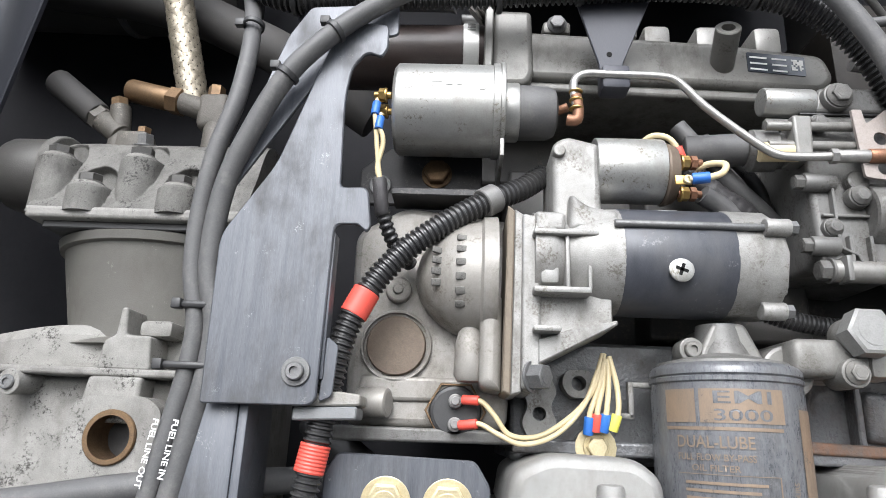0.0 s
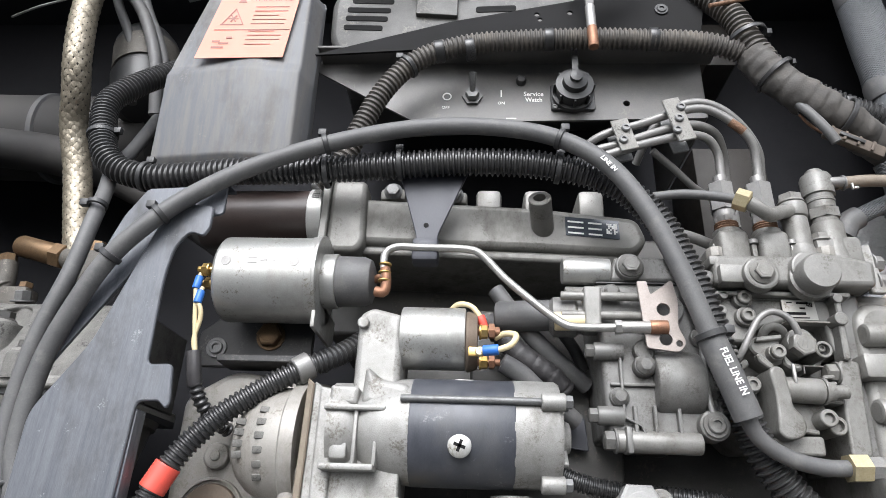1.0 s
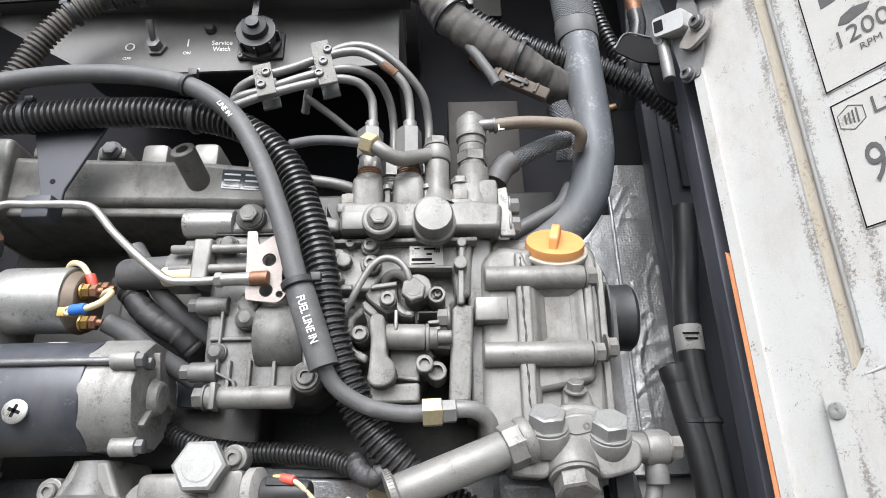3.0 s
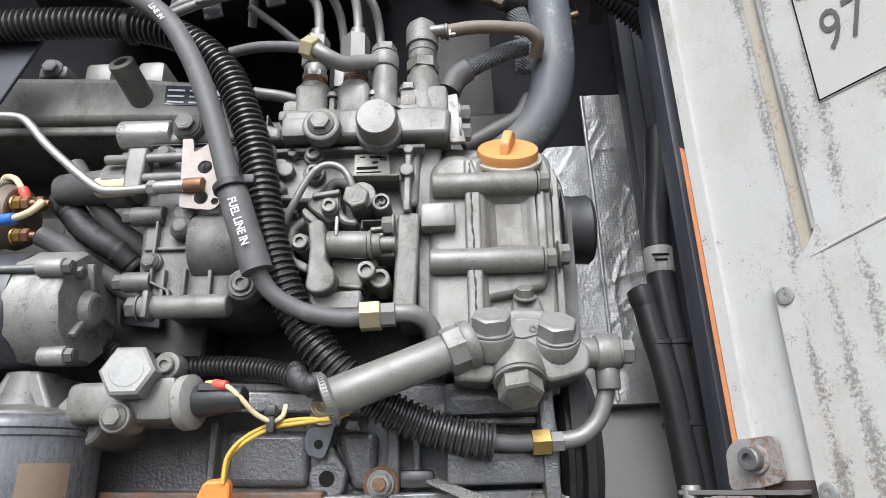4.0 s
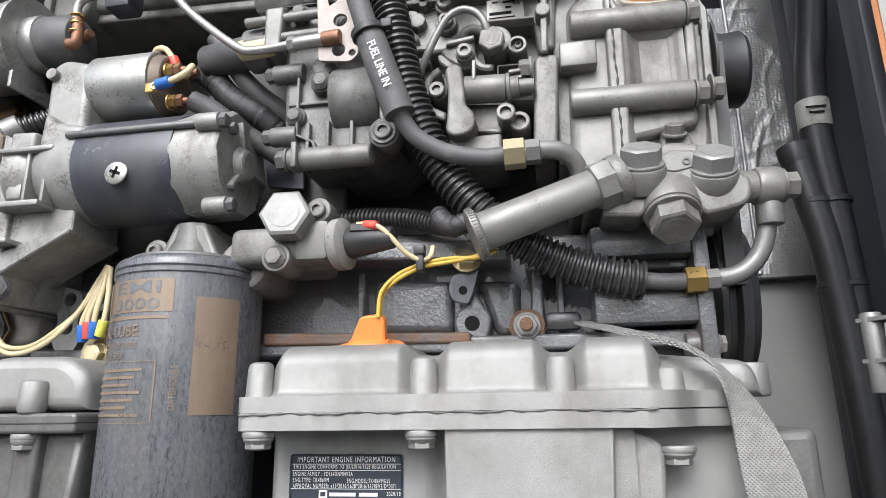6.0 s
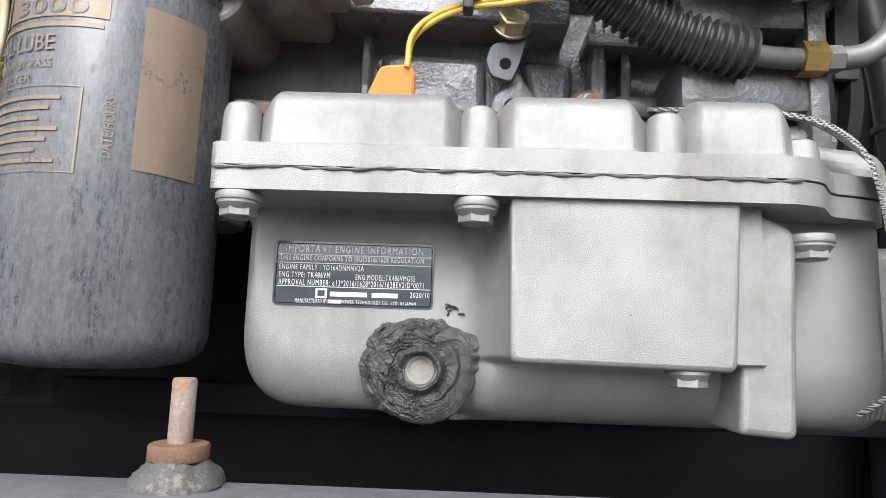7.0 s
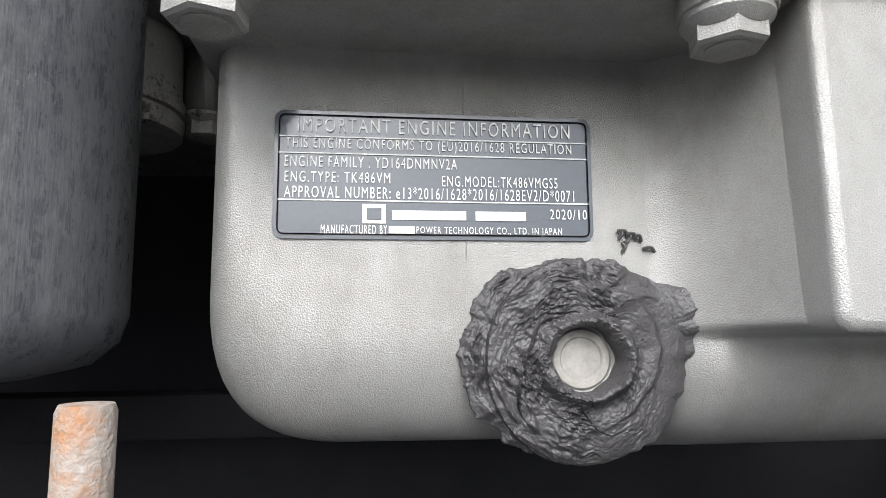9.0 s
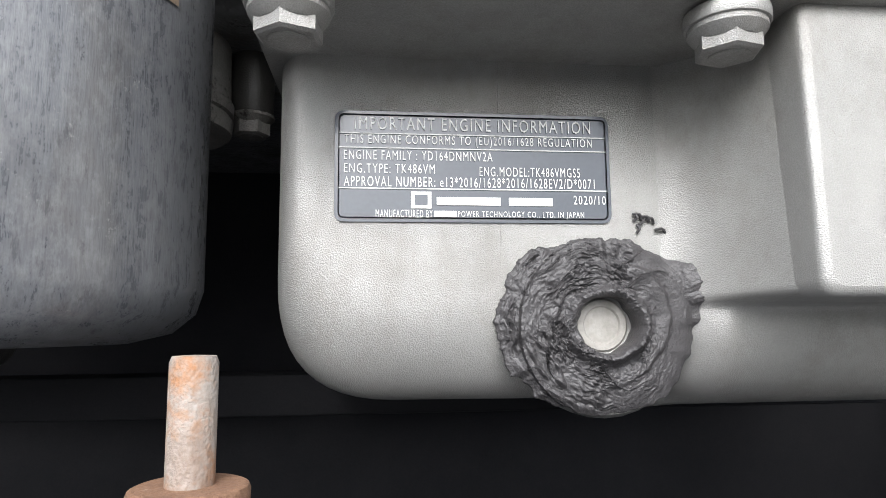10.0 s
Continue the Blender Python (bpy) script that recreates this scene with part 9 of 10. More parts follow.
part("label_band", lathe((-0.2625, 0.644, 2.418), (-0.283, 0.65, 2.500), [(0, 0.0425), (0.040, 0.0418), (0.0405, 0.035)], 36), VALVEM, cm, "faded label band")
for x, y, z in ((-0.314, 0.600, 2.535), (-0.268, 0.596, 2.520)):
    bolt(cm, (x, y, z), Vector((-0.25, -0.2, 1)), 0.016, 0.014, material=DBRASS, name="union_nut")
    bolt(cm, (x - 0.004, y - 0.003, z + 0.016), Vector((-0.25, -0.2, 1)), 0.012, 0.010, material=BRASS, name="union_nut")
    part("pipe", tube([(x, y, z), (x + 0.014, y + 0.004, z - 0.035), (x + 0.034, y + 0.008, z - 0.075), (x + 0.050, y + 0.012, z - 0.12), (x + 0.058, y + 0.02, z - 0.18)], 0.0062, 12), RUBBER, cm)
solid("supply_hose", tube([(-0.335, 0.60, 2.560), (-0.296, 0.595, 2.525), (-0.262, 0.592, 2.486), (-0.236, 0.592, 2.436), (-0.220, 0.595, 2.386), (-0.215, 0.61, 2.33)], 0.0078, 14), RUBBER, "black rubber hose beside the cover box", "hose")
solid("stray_wire", tube([(-0.46, 0.62, 2.50), (-0.41, 0.60, 2.497), (-0.36, 0.592, 2.505), (-0.32, 0.60, 2.535)], 0.0016, 8), STEEL, "thin pale wire at the top of the bay", "wire")

# upper looms
ul = thing("upper_loom", (0.25, 0.49, 2.2), "dusty black corrugated loom across the switch panel", "wiring loom")
part("conduit", conduit([(0.030, 0.50, 2.170), (0.052, 0.492, 2.190), (0.066, 0.488, 2.222), (0.088, 0.484, 2.268), (0.118, 0.482, 2.302), (0.165, 0.481, 2.320), (0.225, 0.481, 2.326), (0.290, 0.481, 2.328), (0.350, 0.481, 2.326), (0.398, 0.481, 2.322), (0.430, 0.482, 2.312), (0.455, 0.486, 2.298)], 0.0105), LOOMD, ul)
for x in (0.135, 0.165, 0.243, 0.345):
    part("tape_band", cyl((x, 0.4815, 2.3115 + (x - 0.135) * 0.09 if x < 0.17 else 2.327), (x + 0.009, 0.4813, 2.3125 + (x - 0.125) * 0.09 if x < 0.17 else 2.327), 0.0112, 0.001), LOOM, ul)
part("zip_tie", tie((0.110, 0.4825, 2.2950), (1, 0, 0.9), 0.0108), PLASTIC, ul)
rl = thing("right_loom", (0.5, 0.49, 2.2), "dusty black taped loom bundle beside the coolant hose", "wiring loom")
part("conduit", conduit([(0.300, 0.52, 2.46), (0.360, 0.505, 2.428), (0.400, 0.492, 2.400), (0.428, 0.482, 2.360), (0.440, 0.478, 2.318), (0.458, 0.478, 2.280)], 0.0128, 0.0055), LOOMD, rl)
part("taped_trunk", crumpled(sweep(spline([(0.440, 0.480, 2.306), (0.458, 0.479, 2.276), (0.485, 0.480, 2.252), (0.515, 0.487, 2.236), (0.545, 0.505, 2.226), (0.60, 0.54, 2.22)], 0.0016), lambda i: 0.0158 + 0.0007 * (i % 7) / 6, 26), 0.0022, 75), TAPEM, rl, "cloth-taped bundle")
part("conduit", conduit([(0.440, 0.495, 2.330), (0.470, 0.500, 2.302), (0.510, 0.503, 2.275), (0.555, 0.505, 2.254), (0.600, 0.508, 2.240), (0.640, 0.512, 2.215), (0.675, 0.52, 2.18), (0.700, 0.54, 2.13), (0.715, 0.58, 2.06)], 0.0112), LOOM, rl)
for p, d in (((0.437, 0.479, 2.325), (0.3, 0, -1)), ((0.514, 0.487, 2.237), (1, 0.1, -0.45)), ((0.456, 0.479, 2.281), (0.6, 0, -0.8))):
    part("zip_tie", tie(p, d, 0.0185), LOOM, rl)
part("loose_tail", tube([(0.470, 0.478, 2.248), (0.478, 0.474, 2.232), (0.488, 0.472, 2.212), (0.493, 0.473, 2.202)], 0.0045, 10), RUBBER, rl)
fcn = part("flat_connector", turned(bx(0.488, 0.541, 0.480, 0.488, 2.2030, 2.2150, 0.002), (0.5145, 0.485, 2.209), 0, 28, 0), CONN, rl, "dusty brown flat connector")
for k in range(4):
    part("key_rib", turned(bx(0.492 + 0.012 * k, 0.4945 + 0.012 * k, 0.4782, 0.482, 2.2040, 2.2140, 0.0006), (0.5145, 0.485, 2.209), 0, 28, 0), CONN, fcn)
part("lock_tab", turned(bx(0.500, 0.522, 0.4776, 0.481, 2.2075, 2.2110, 0.0006), (0.5145, 0.485, 2.209), 0, 28, 0), LOOM, fcn)
for k in range(3):
    part("lead", tube([(0.4920, 0.485, 2.2190 + 0.002 * k), (0.4820, 0.484, 2.2260 + 0.003 * k), (0.4720, 0.482, 2.2380 + 0.003 * k)], 0.0014, 8), (RUST, LOOM, RUBBER)[k], fcn)
part("braided_branch", tube([(0.548, 0.50, 2.198), (0.556, 0.505, 2.175), (0.556, 0.515, 2.15)], 0.010, 16), SLEEVE, rl)
chh = thing("coolant_hose", (0.56, 0.51, 2.08), "grey-blue rubber coolant hose with braided sleeve", "hose")
COOL = [(0.568, 0.510, 2.56), (0.570, 0.508, 2.46), (0.573, 0.506, 2.38), (0.575, 0.505, 2.31), (0.5765, 0.504, 2.24), (0.578, 0.504, 2.19), (0.5765, 0.505, 2.145), (0.568, 0.511, 2.112), (0.553, 0.517, 2.090), (0.530, 0.522, 2.074), (0.50, 0.528, 2.060)]
cm_ = speckled("chalky_blue_grey_rubber", (0.110, 0.119, 0.131), (0.068, 0.073, 0.080), (0.23, 0.235, 0.24), 0.5, 0.0, size=260, cover=0.37, soil=(0.13, 0.125, 0.115), soiled=0.5, stretch=(3, 3, 0.8), bump=0.06)
part("hose", tube(COOL, 0.0175, 28), cm_, chh)
part("braided_sleeve", sweep(spline([(0.5722, 0.5065, 2.400), (0.5738, 0.5055, 2.35), (0.5755, 0.5048, 2.290)], 0.003), lambda i: 0.0192 + 0.0012 * math.sin(min(1, i / 36) * math.pi), 28), SLEEVE, chh, "grey braided sleeve")
for z in (2.402, 2.282):
    part("clamp_band", cyl((0.5724 + (2.402 - z) * 0.028, 0.5060, z - 0.011), (0.5721 + (2.402 - z) * 0.028, 0.5060, z + 0.011), 0.0200, 0.001, seg=32), RUBBER, chh)
part("drain_tap", cyl((0.594, 0.504, 2.196), (0.602, 0.502, 2.197), 0.0034, 0.0008), DBRASS, chh)
cpw = thing("copper_pipe", (0.70, 0.58, 2.33), "copper pipe bend with black insulation", "pipe")
part("pipe", tube([(0.630, 0.515, 2.374), (0.6325, 0.515, 2.358), (0.6355, 0.515, 2.342), (0.6385, 0.515, 2.322), (0.6390, 0.516, 2.310)], 0.0075, 18), COPPER, cpw)
part("rubber_elbow", tube([(0.700, 0.545, 2.412), (0.672, 0.528, 2.405), (0.649, 0.515, 2.398), (0.635, 0.515, 2.392), (0.628, 0.515, 2.382), (0.6298, 0.515, 2.371)], 0.0092, 18), RUBBER, cpw, "black rubber elbow hose")
part("hose_tail", tube([(0.6388, 0.516, 2.316), (0.6392, 0.516, 2.300), (0.6350, 0.520, 2.280), (0.632, 0.530, 2.255), (0.632, 0.560, 2.235)], 0.0080, 16), LOOM, cpw, "black rubber tail hose")
solid("gusset_plate", slab([(0.652, 2.425), (0.668, 2.425), (0.692, 2.300), (0.668, 2.255), (0.634, 2.262), (0.642, 2.350)], 0.548, 0.551, 0.004, 0.0006), RAILM, "grey painted steel gusset beside the pipe elbow", "plate")
solid("side_conduit", conduit([(0.631, 0.530, 2.549), (0.623, 0.530, 2.469), (0.608, 0.530, 2.418), (0.600, 0.530, 2.361), (0.605, 0.530, 2.327), (0.617, 0.530, 2.285), (0.627, 0.530, 2.264)], 0.0078), LOOM, "black corrugated conduit on the bay side", "wiring loom")
solid("door_conduit", conduit([(0.640, 0.50, 2.50), (0.645, 0.493, 2.45), (0.6495, 0.49, 2.415), (0.657, 0.49, 2.381), (0.669, 0.49, 2.357), (0.690, 0.49, 2.325)], 0.0065), LOOM, "black corrugated conduit near the door latch", "wiring loom")
solid("strip_panel", bx(0.4925, 0.533, 0.70, 0.80, 2.483, 2.557, 0.002), BROWND, "dark brown box at the back of the bay", "box")
solid("back_box", bx(0.456, 0.545, 0.70, 0.80, 2.20, 2.346, 0.002), BROWND, "brown-grey box at the back of the bay", "box")
solid("side_sheet", join(bx(0.706, 0.80, 0.670, 0.674, 1.46, 2.64, 0.001), bx(0.72, 0.79, 0.664, 0.670, 2.20, 2.46, 0.002)), POSTM, "blue-black steel side sheet", "panel")
solid("inner_post", bx(0.690, 0.712, 0.672, 0.70, 1.45, 2.64, 0.003), POSTM, "dark steel upright inside the bay", "post", "structure")
dh = thing("drain_hoses", (0.68, 0.63, 1.60), "pair of black rubber drain hoses with tape label", "hose")
part("hose", tube([(0.705, 0.64, 2.16), (0.694, 0.632, 2.10), (0.685, 0.63, 2.05), (0.682, 0.63, 2.00), (0.686, 0.63, 1.93), (0.688, 0.63, 1.86), (0.690, 0.63, 1.76), (0.692, 0.63, 1.60)], 0.0125, 20), PLASTIC, dh)
part("hose", tube([(0.664, 0.632, 1.985), (0.668, 0.630, 1.95), (0.674, 0.628, 1.91), (0.678, 0.628, 1.86), (0.682, 0.626, 1.76), (0.684, 0.626, 1.60)], 0.0125, 20), PLASTIC, dh)
part("hose_end", lathe((0.6625, 0.6325, 1.992), (0.667, 0.630, 1.96), [(0, 0.008), (0.003, 0.0135), (0.012, 0.0138), (0.02, 0.0125)], 24), PLASTIC, dh)
tl = part("tape_label", cyl((0.6825, 0.630, 2.003), (0.6830, 0.630, 2.028), 0.0133, 0.0004, seg=28), DECALW, dh, "white printed tape")
for k in range(2):
    bar(tl, TEXTB, (0.680, 0.6163, 2.018 - 0.005 * k), RX, UP, 0.016 - 0.004 * k, 0.002)
for z in (1.935, 1.865):
    part("zip_tie", join(ring((0.6865, 0.630, z), (0.6865, 0.630, z + 0.005), 0.0142, 0.012), ring((0.6715 + (1.935 - z) * 0.09, 0.630, z), (0.6715 + (1.935 - z) * 0.09, 0.630, z + 0.005), 0.0142, 0.012)), PLASTIC, dh)

# ---- the open door ----
dd = Vector((0.523, -0.852, 0)).normalized()
dn = Vector((-0.852, -0.523, 0)).normalized()
D0 = Vector((0.640, 0.428, 0))


def on_door(s, z, out=0.0):
    return D0 + dd * s + dn * out + UP * z


dr = thing("access_door", (0.75, 0.25, 1.45), "dirty white access door standing open, rust along its edge", "door")


def door_sheet(pts, out0, out1, radius=0.004, d=0.001):
    bm = slab(pts, 0, 1, radius, 0)
    for v in bm.verts:
        v.co = D0 + dd * v.co.x + dn * (out0 + (out1 - out0) * (1 - v.co.y)) + UP * v.co.z
    return bm


DSTREAK = streaked("streaked_white_paint", D0, dd, ((0.0530, 0.0032), (0.0710, 0.0036), (0.0865, 0.0040), (0.1200, 0.0050)))
part("skin", door_sheet([(0, 1.45), (0.70, 1.45), (0.70, 2.80), (0, 2.80)], -0.030, 0.0), DSTREAK, dr)
part("edge_flange", door_sheet([(0.002, 1.45), (0.010, 1.45), (0.010, 2.80), (0.002, 2.80)], 0.0, 0.004), WHITE, dr)
part("inner_pan", door_sheet([(0.042, 1.45), (0.70, 1.45), (0.70, 2.80), (0.072, 2.80), (0.070, 1.945), (0.060, 1.932), (0.041, 1.928), (0.041, 1.70)], 0.0, 0.006, 0.006), DSTREAK, dr)
part("stiffening_rib", tube([on_door(0.0685, z, 0.001) for z in (1.945, 2.1, 2.3, 2.5, 2.79)], 0.0036, 10, 0.02), WHITE, dr)
part("stain_band", door_sheet([(0.0575, 1.935), (0.0665, 1.94), (0.0675, 2.79), (0.0560, 2.79)], 0.0, 0.0008, 0.001), OCHRE, dr, "ochre sealant stain")
part("step_seam", tube([on_door(0.062, 1.930, 0.005), on_door(0.08, 1.934, 0.006), on_door(0.10, 1.938, 0.006), on_door(0.20, 1.96, 0.006)], 0.0010, 8, 0.01), WHITE, dr)
part("rust_edge", door_sheet([(-0.0012, 1.842), (0.0014, 1.842), (0.0014, 2.020), (-0.0012, 2.026)], 0.0, 0.0046, 0.0005), SEALR, dr, "rust-orange edge seal")
for s, z in ((0.0465, 1.914), (0.0465, 1.818)):
    part("rivet", lathe(on_door(s, z, 0.006), on_door(s, z, 0.1), [(0, 0.0050), (0.0012, 0.0046), (0.0018, 0.002), (0.0012, 0.0001)], 24), CAN, dr)
RUSTY_HINGE = speckled("rust_streaked_zinc", (0.33, 0.32, 0.31), (0.24, 0.225, 0.21), (0.20, 0.105, 0.06), 0.55, 0.25, size=240, cover=0.335, soil=(0.15, 0.080, 0.05), soiled=0.85, scale=60, bump=0.3)
RUSTD = speckled("dark_rust", (0.075, 0.05, 0.04), (0.04, 0.032, 0.03), (0.14, 0.07, 0.045), 0.8, 0.0, size=160, cover=0.34, scale=80, bump=0.3)
hg = part("hinge_plate", door_sheet([(-0.0045, 1.8385), (0.002, 1.8445), (0.0255, 1.8455), (0.0262, 1.8235), (0.014, 1.8205), (-0.0055, 1.8190)], 0.004, 0.0075, 0.004), RUSTY_HINGE, dr, "rust-streaked zinc hinge plate")
part("bolt_washer", cyl(on_door(0.0133, 1.8344, 0.0075), on_door(0.0133, 1.8344, 0.0100), 0.0078, 0.001), RUSTY_HINGE, hg)
socket_screw(hg, on_door(0.0133, 1.8344, 0.0100), dn, 0.0060, 0.0055, ZINC)
part("hinge_pocket", door_sheet([(0.0110, 1.8235), (0.0385, 1.8235), (0.0375, 1.7965), (0.0095, 1.7965)], 0.0005, 0.0015, 0.001), RUSTD, hg, "dark rusted hinge pocket")
for a, b in ((1.8170, 1.8192), (1.7955, 1.7976)):
    part("hinge_leaf", door_sheet([(-0.038, a), (0.036, a), (0.036, b), (-0.038, b)], 0.002, 0.010, 0.0005), DSTEEL, hg)
part("hinge_knuckle", door_sheet([(-0.0170, 1.7985), (0.0085, 1.7985), (0.0100, 1.8165), (-0.0155, 1.8165)], 0.002, 0.0125, 0.003), RUSTY_HINGE, hg, "rust-flaked hinge knuckle")
part("hinge_clip", door_sheet([(-0.0235, 1.7990), (-0.0195, 1.7985), (-0.0185, 1.8160), (-0.0225, 1.8150)], 0.004, 0.011, 0.001), CAN, hg)
part("hinge_pin", cyl(on_door(-0.0330, 1.780, 0.005), on_door(-0.0330, 1.822, 0.005), 0.0052, 0.001), DSTEEL, hg)
part("lower_plate", door_sheet([(-0.0045, 1.7950), (0.0290, 1.7950), (0.0258, 1.7735), (0.0030, 1.7725), (-0.0055, 1.7805)], 0.004, 0.0075, 0.003), RUSTY_HINGE, hg)
part("bolt_washer", cyl(on_door(0.0132, 1.7839, 0.0075), on_door(0.0132, 1.7839, 0.0100), 0.0078, 0.001), RUSTY_HINGE, hg)
socket_screw(hg, on_door(0.0132, 1.7839, 0.0100), dn, 0.0060, 0.0055, RUSTD)
LATCHM = speckled("dusty_zinc_latch", (0.40, 0.395, 0.38), (0.29, 0.28, 0.265), (0.17, 0.12, 0.085), 0.5, 0.3, size=260, cover=0.40, soil=(0.20, 0.15, 0.11), soiled=0.5, scale=60, bump=0.15)
lt = part("latch", door_sheet([(0.0010, 2.244), (0.0150, 2.276), (0.0300, 2.270), (0.0420, 2.246), (0.0400, 2.222), (0.0200, 2.232)], 0.003, 0.007, 0.003), LATCHM, dr, "rust-streaked zinc door latch")
part("latch_arm", door_sheet([(-0.0060, 2.170), (0.0080, 2.166), (0.0180, 2.200), (0.0150, 2.245), (0.0020, 2.244), (-0.0100, 2.205)], 0.002, 0.005, 0.003), DSTEEL, lt)
part("latch_block", door_sheet([(-0.0165, 2.2145), (0.0105, 2.2055), (0.0130, 2.2225), (-0.0160, 2.2320)], 0.005, 0.017, 0.004), BRIGHTZ, lt, "bright zinc latch block")
part("block_slot", door_sheet([(-0.0150, 2.2175), (-0.0070, 2.2150), (-0.0065, 2.2255), (-0.0145, 2.2282)], 0.0168, 0.0176, 0.001), VISORM, lt)
part("block_shoulder", door_sheet([(-0.0190, 2.210), (-0.0120, 2.207), (-0.0120, 2.228), (-0.0190, 2.230)], 0.003, 0.014, 0.003), DSTEEL, lt)
part("latch_roller", cyl(on_door(-0.0150, 2.176, 0.009), on_door(-0.0150, 2.212, 0.009), 0.0048, 0.001), DSTEEL, lt)
part("latch_striker", door_sheet([(-0.0015, 2.196), (0.0140, 2.2100), (0.0310, 2.2125), (0.0255, 2.1935), (0.0080, 2.1880)], 0.007, 0.011, 0.004), LATCHM, lt)
for s_, z_, o_ in ((0.0184, 2.2516, 0.007), (0.0189, 2.2047, 0.011), (-0.0005, 2.1720, 0.005)):
    part("bolt_washer", cyl(on_door(s_, z_, o_), on_door(s_, z_, o_ + 0.0015), 0.0066, 0.0005), ZINC, lt)
    socket_screw(lt, on_door(s_, z_, o_ + 0.0015), dn, 0.0050, 0.0042, ZINC)
part("post_bracket", slab([(0.593, 2.226), (0.605, 2.2440), (0.628, 2.239), (0.631, 2.212), (0.612, 2.214)], 0.462, 0.4635, 0.003, 0.0004), VISORM, lt, "black catch bracket")
part("catch_lip", tube([(0.594, 0.4615, 2.2275), (0.6055, 0.4615, 2.2435), (0.627, 0.4615, 2.2388)], 0.0009, 8, 0.003), ZINC, lt)
part("latch_base", slab([(0.620, 2.232), (0.641, 2.238), (0.650, 2.205), (0.640, 2.172), (0.626, 2.182)], 0.4640, 0.4680, 0.003, 0.0006), VISORM, lt, "black latch base")
for z0, z1 in ((2.098, 2.26), (2.008, 2.090)):
    part("decal", door_sheet([(0.0865, z0), (0.30, z0), (0.30, z1), (0.0865, z1)], 0.006, 0.0066, 0.002), DECALW, dr, "aged white decal")
    for s0, s1, a, b in ((0.087, 0.298, z0 + 0.0006, z0 + 0.0014), (0.0870, 0.0877, z0 + 0.0006, z1 - 0.0006), (0.087, 0.298, z1 - 0.0014, z1 - 0.0006)):
        part("decal_border", door_sheet([(s0, a), (s1, a), (s1, b), (s0, b)], 0.0066, 0.0069, 0), TEXTB, dr)
for s, z, txt, h in ((0.1165, 2.1285, "1200", 0.0115), (0.1180, 2.1165, "RPM", 0.0046), (0.1180, 2.1535, "RPM", 0.0046)):
    writing(txt, dr, TEXTG, on_door(s, z, 0.0068), dd, UP, height=h, bold=0.0)
part("printed_bar", door_sheet([(0.098, 2.156), (0.126, 2.156), (0.126, 2.168), (0.098, 2.168)], 0.0066, 0.0069, 0), TEXTG, dr)
part("pictogram", door_sheet([(0.104, 2.138), (0.110, 2.136), (0.120, 2.138), (0.124, 2.142), (0.114, 2.145), (0.107, 2.143)], 0.0066, 0.0069, 0.001), TEXTG, dr)
for k in range(6):
    a0, a1 = radians(60 * k + 30), radians(60 * k + 90)
    part("hexagon_mark", door_sheet([(0.0965 + r * math.cos(a), 2.0765 + r * math.sin(a)) for r, a in ((0.0085, a0), (0.0085, a1), (0.0080, a1), (0.0080, a0))], 0.0066, 0.0069, 0), TEXTG, dr)
for k in range(4):
    part("hexagon_mark", door_sheet([(0.0925 + 0.0022 * k, 2.0735 - 0.0006 * k), (0.0935 + 0.0022 * k, 2.0735 - 0.0006 * k), (0.0938 + 0.0022 * k, 2.0795 + 0.0006 * k), (0.0928 + 0.0022 * k, 2.0795 + 0.0006 * k)], 0.0066, 0.0069, 0), TEXTG, dr)
writing("97", dr, TEXTG, on_door(0.1085, 2.0440, 0.0068), dd, UP, height=0.0245, width=0.0225, bold=0.0)
writing("Lw", dr, TEXTG, on_door(0.1175, 2.0775, 0.0068), dd, UP, height=0.0110, bold=0.0)

# ---- rusty stud on the rail ----
sd = thing("mounting_stud", (0.2645, 0.443, 1.65), "rusty threaded stud on a rubber mount", "stud")
part("stud", lathe((0.2645, 0.443, 1.655), (0.2645, 0.443, 3), [(0, 0.0047), (0.0345, 0.0047), (0.0358, 0.0042), (0.036, 0.0001)], 28), STUDM, sd)
part("washer", cyl((0.2645, 0.443, 1.6595), (0.2645, 0.443, 1.6660), 0.0115, 0.0012, seg=36), RUST, sd, "rusty washer collar")
part("rubber_mount", crumpled(lathe((0.2645, 0.443, 1.6495), (0.2645, 0.443, 3), [(0, 0.0175), (0.0015, 0.0178), (0.003, 0.0172), (0.0045, 0.0160), (0.006, 0.0148), (0.008, 0.0128), (0.0102, 0.0112)], 48), 0.0018, 170), MOUNTM, sd)

# ---- wires and small things ----
def wire(name, pts, r, material, label, ends=()):
    t = thing(name, pts[0], label, "wire")
    part("lead", tube(pts, r, 10, 0.002), material, t)
    for a, b, m, rr in ends:
        part("sleeve", cyl(a, b, rr, 0.0006, seg=16), m, t)
    return t


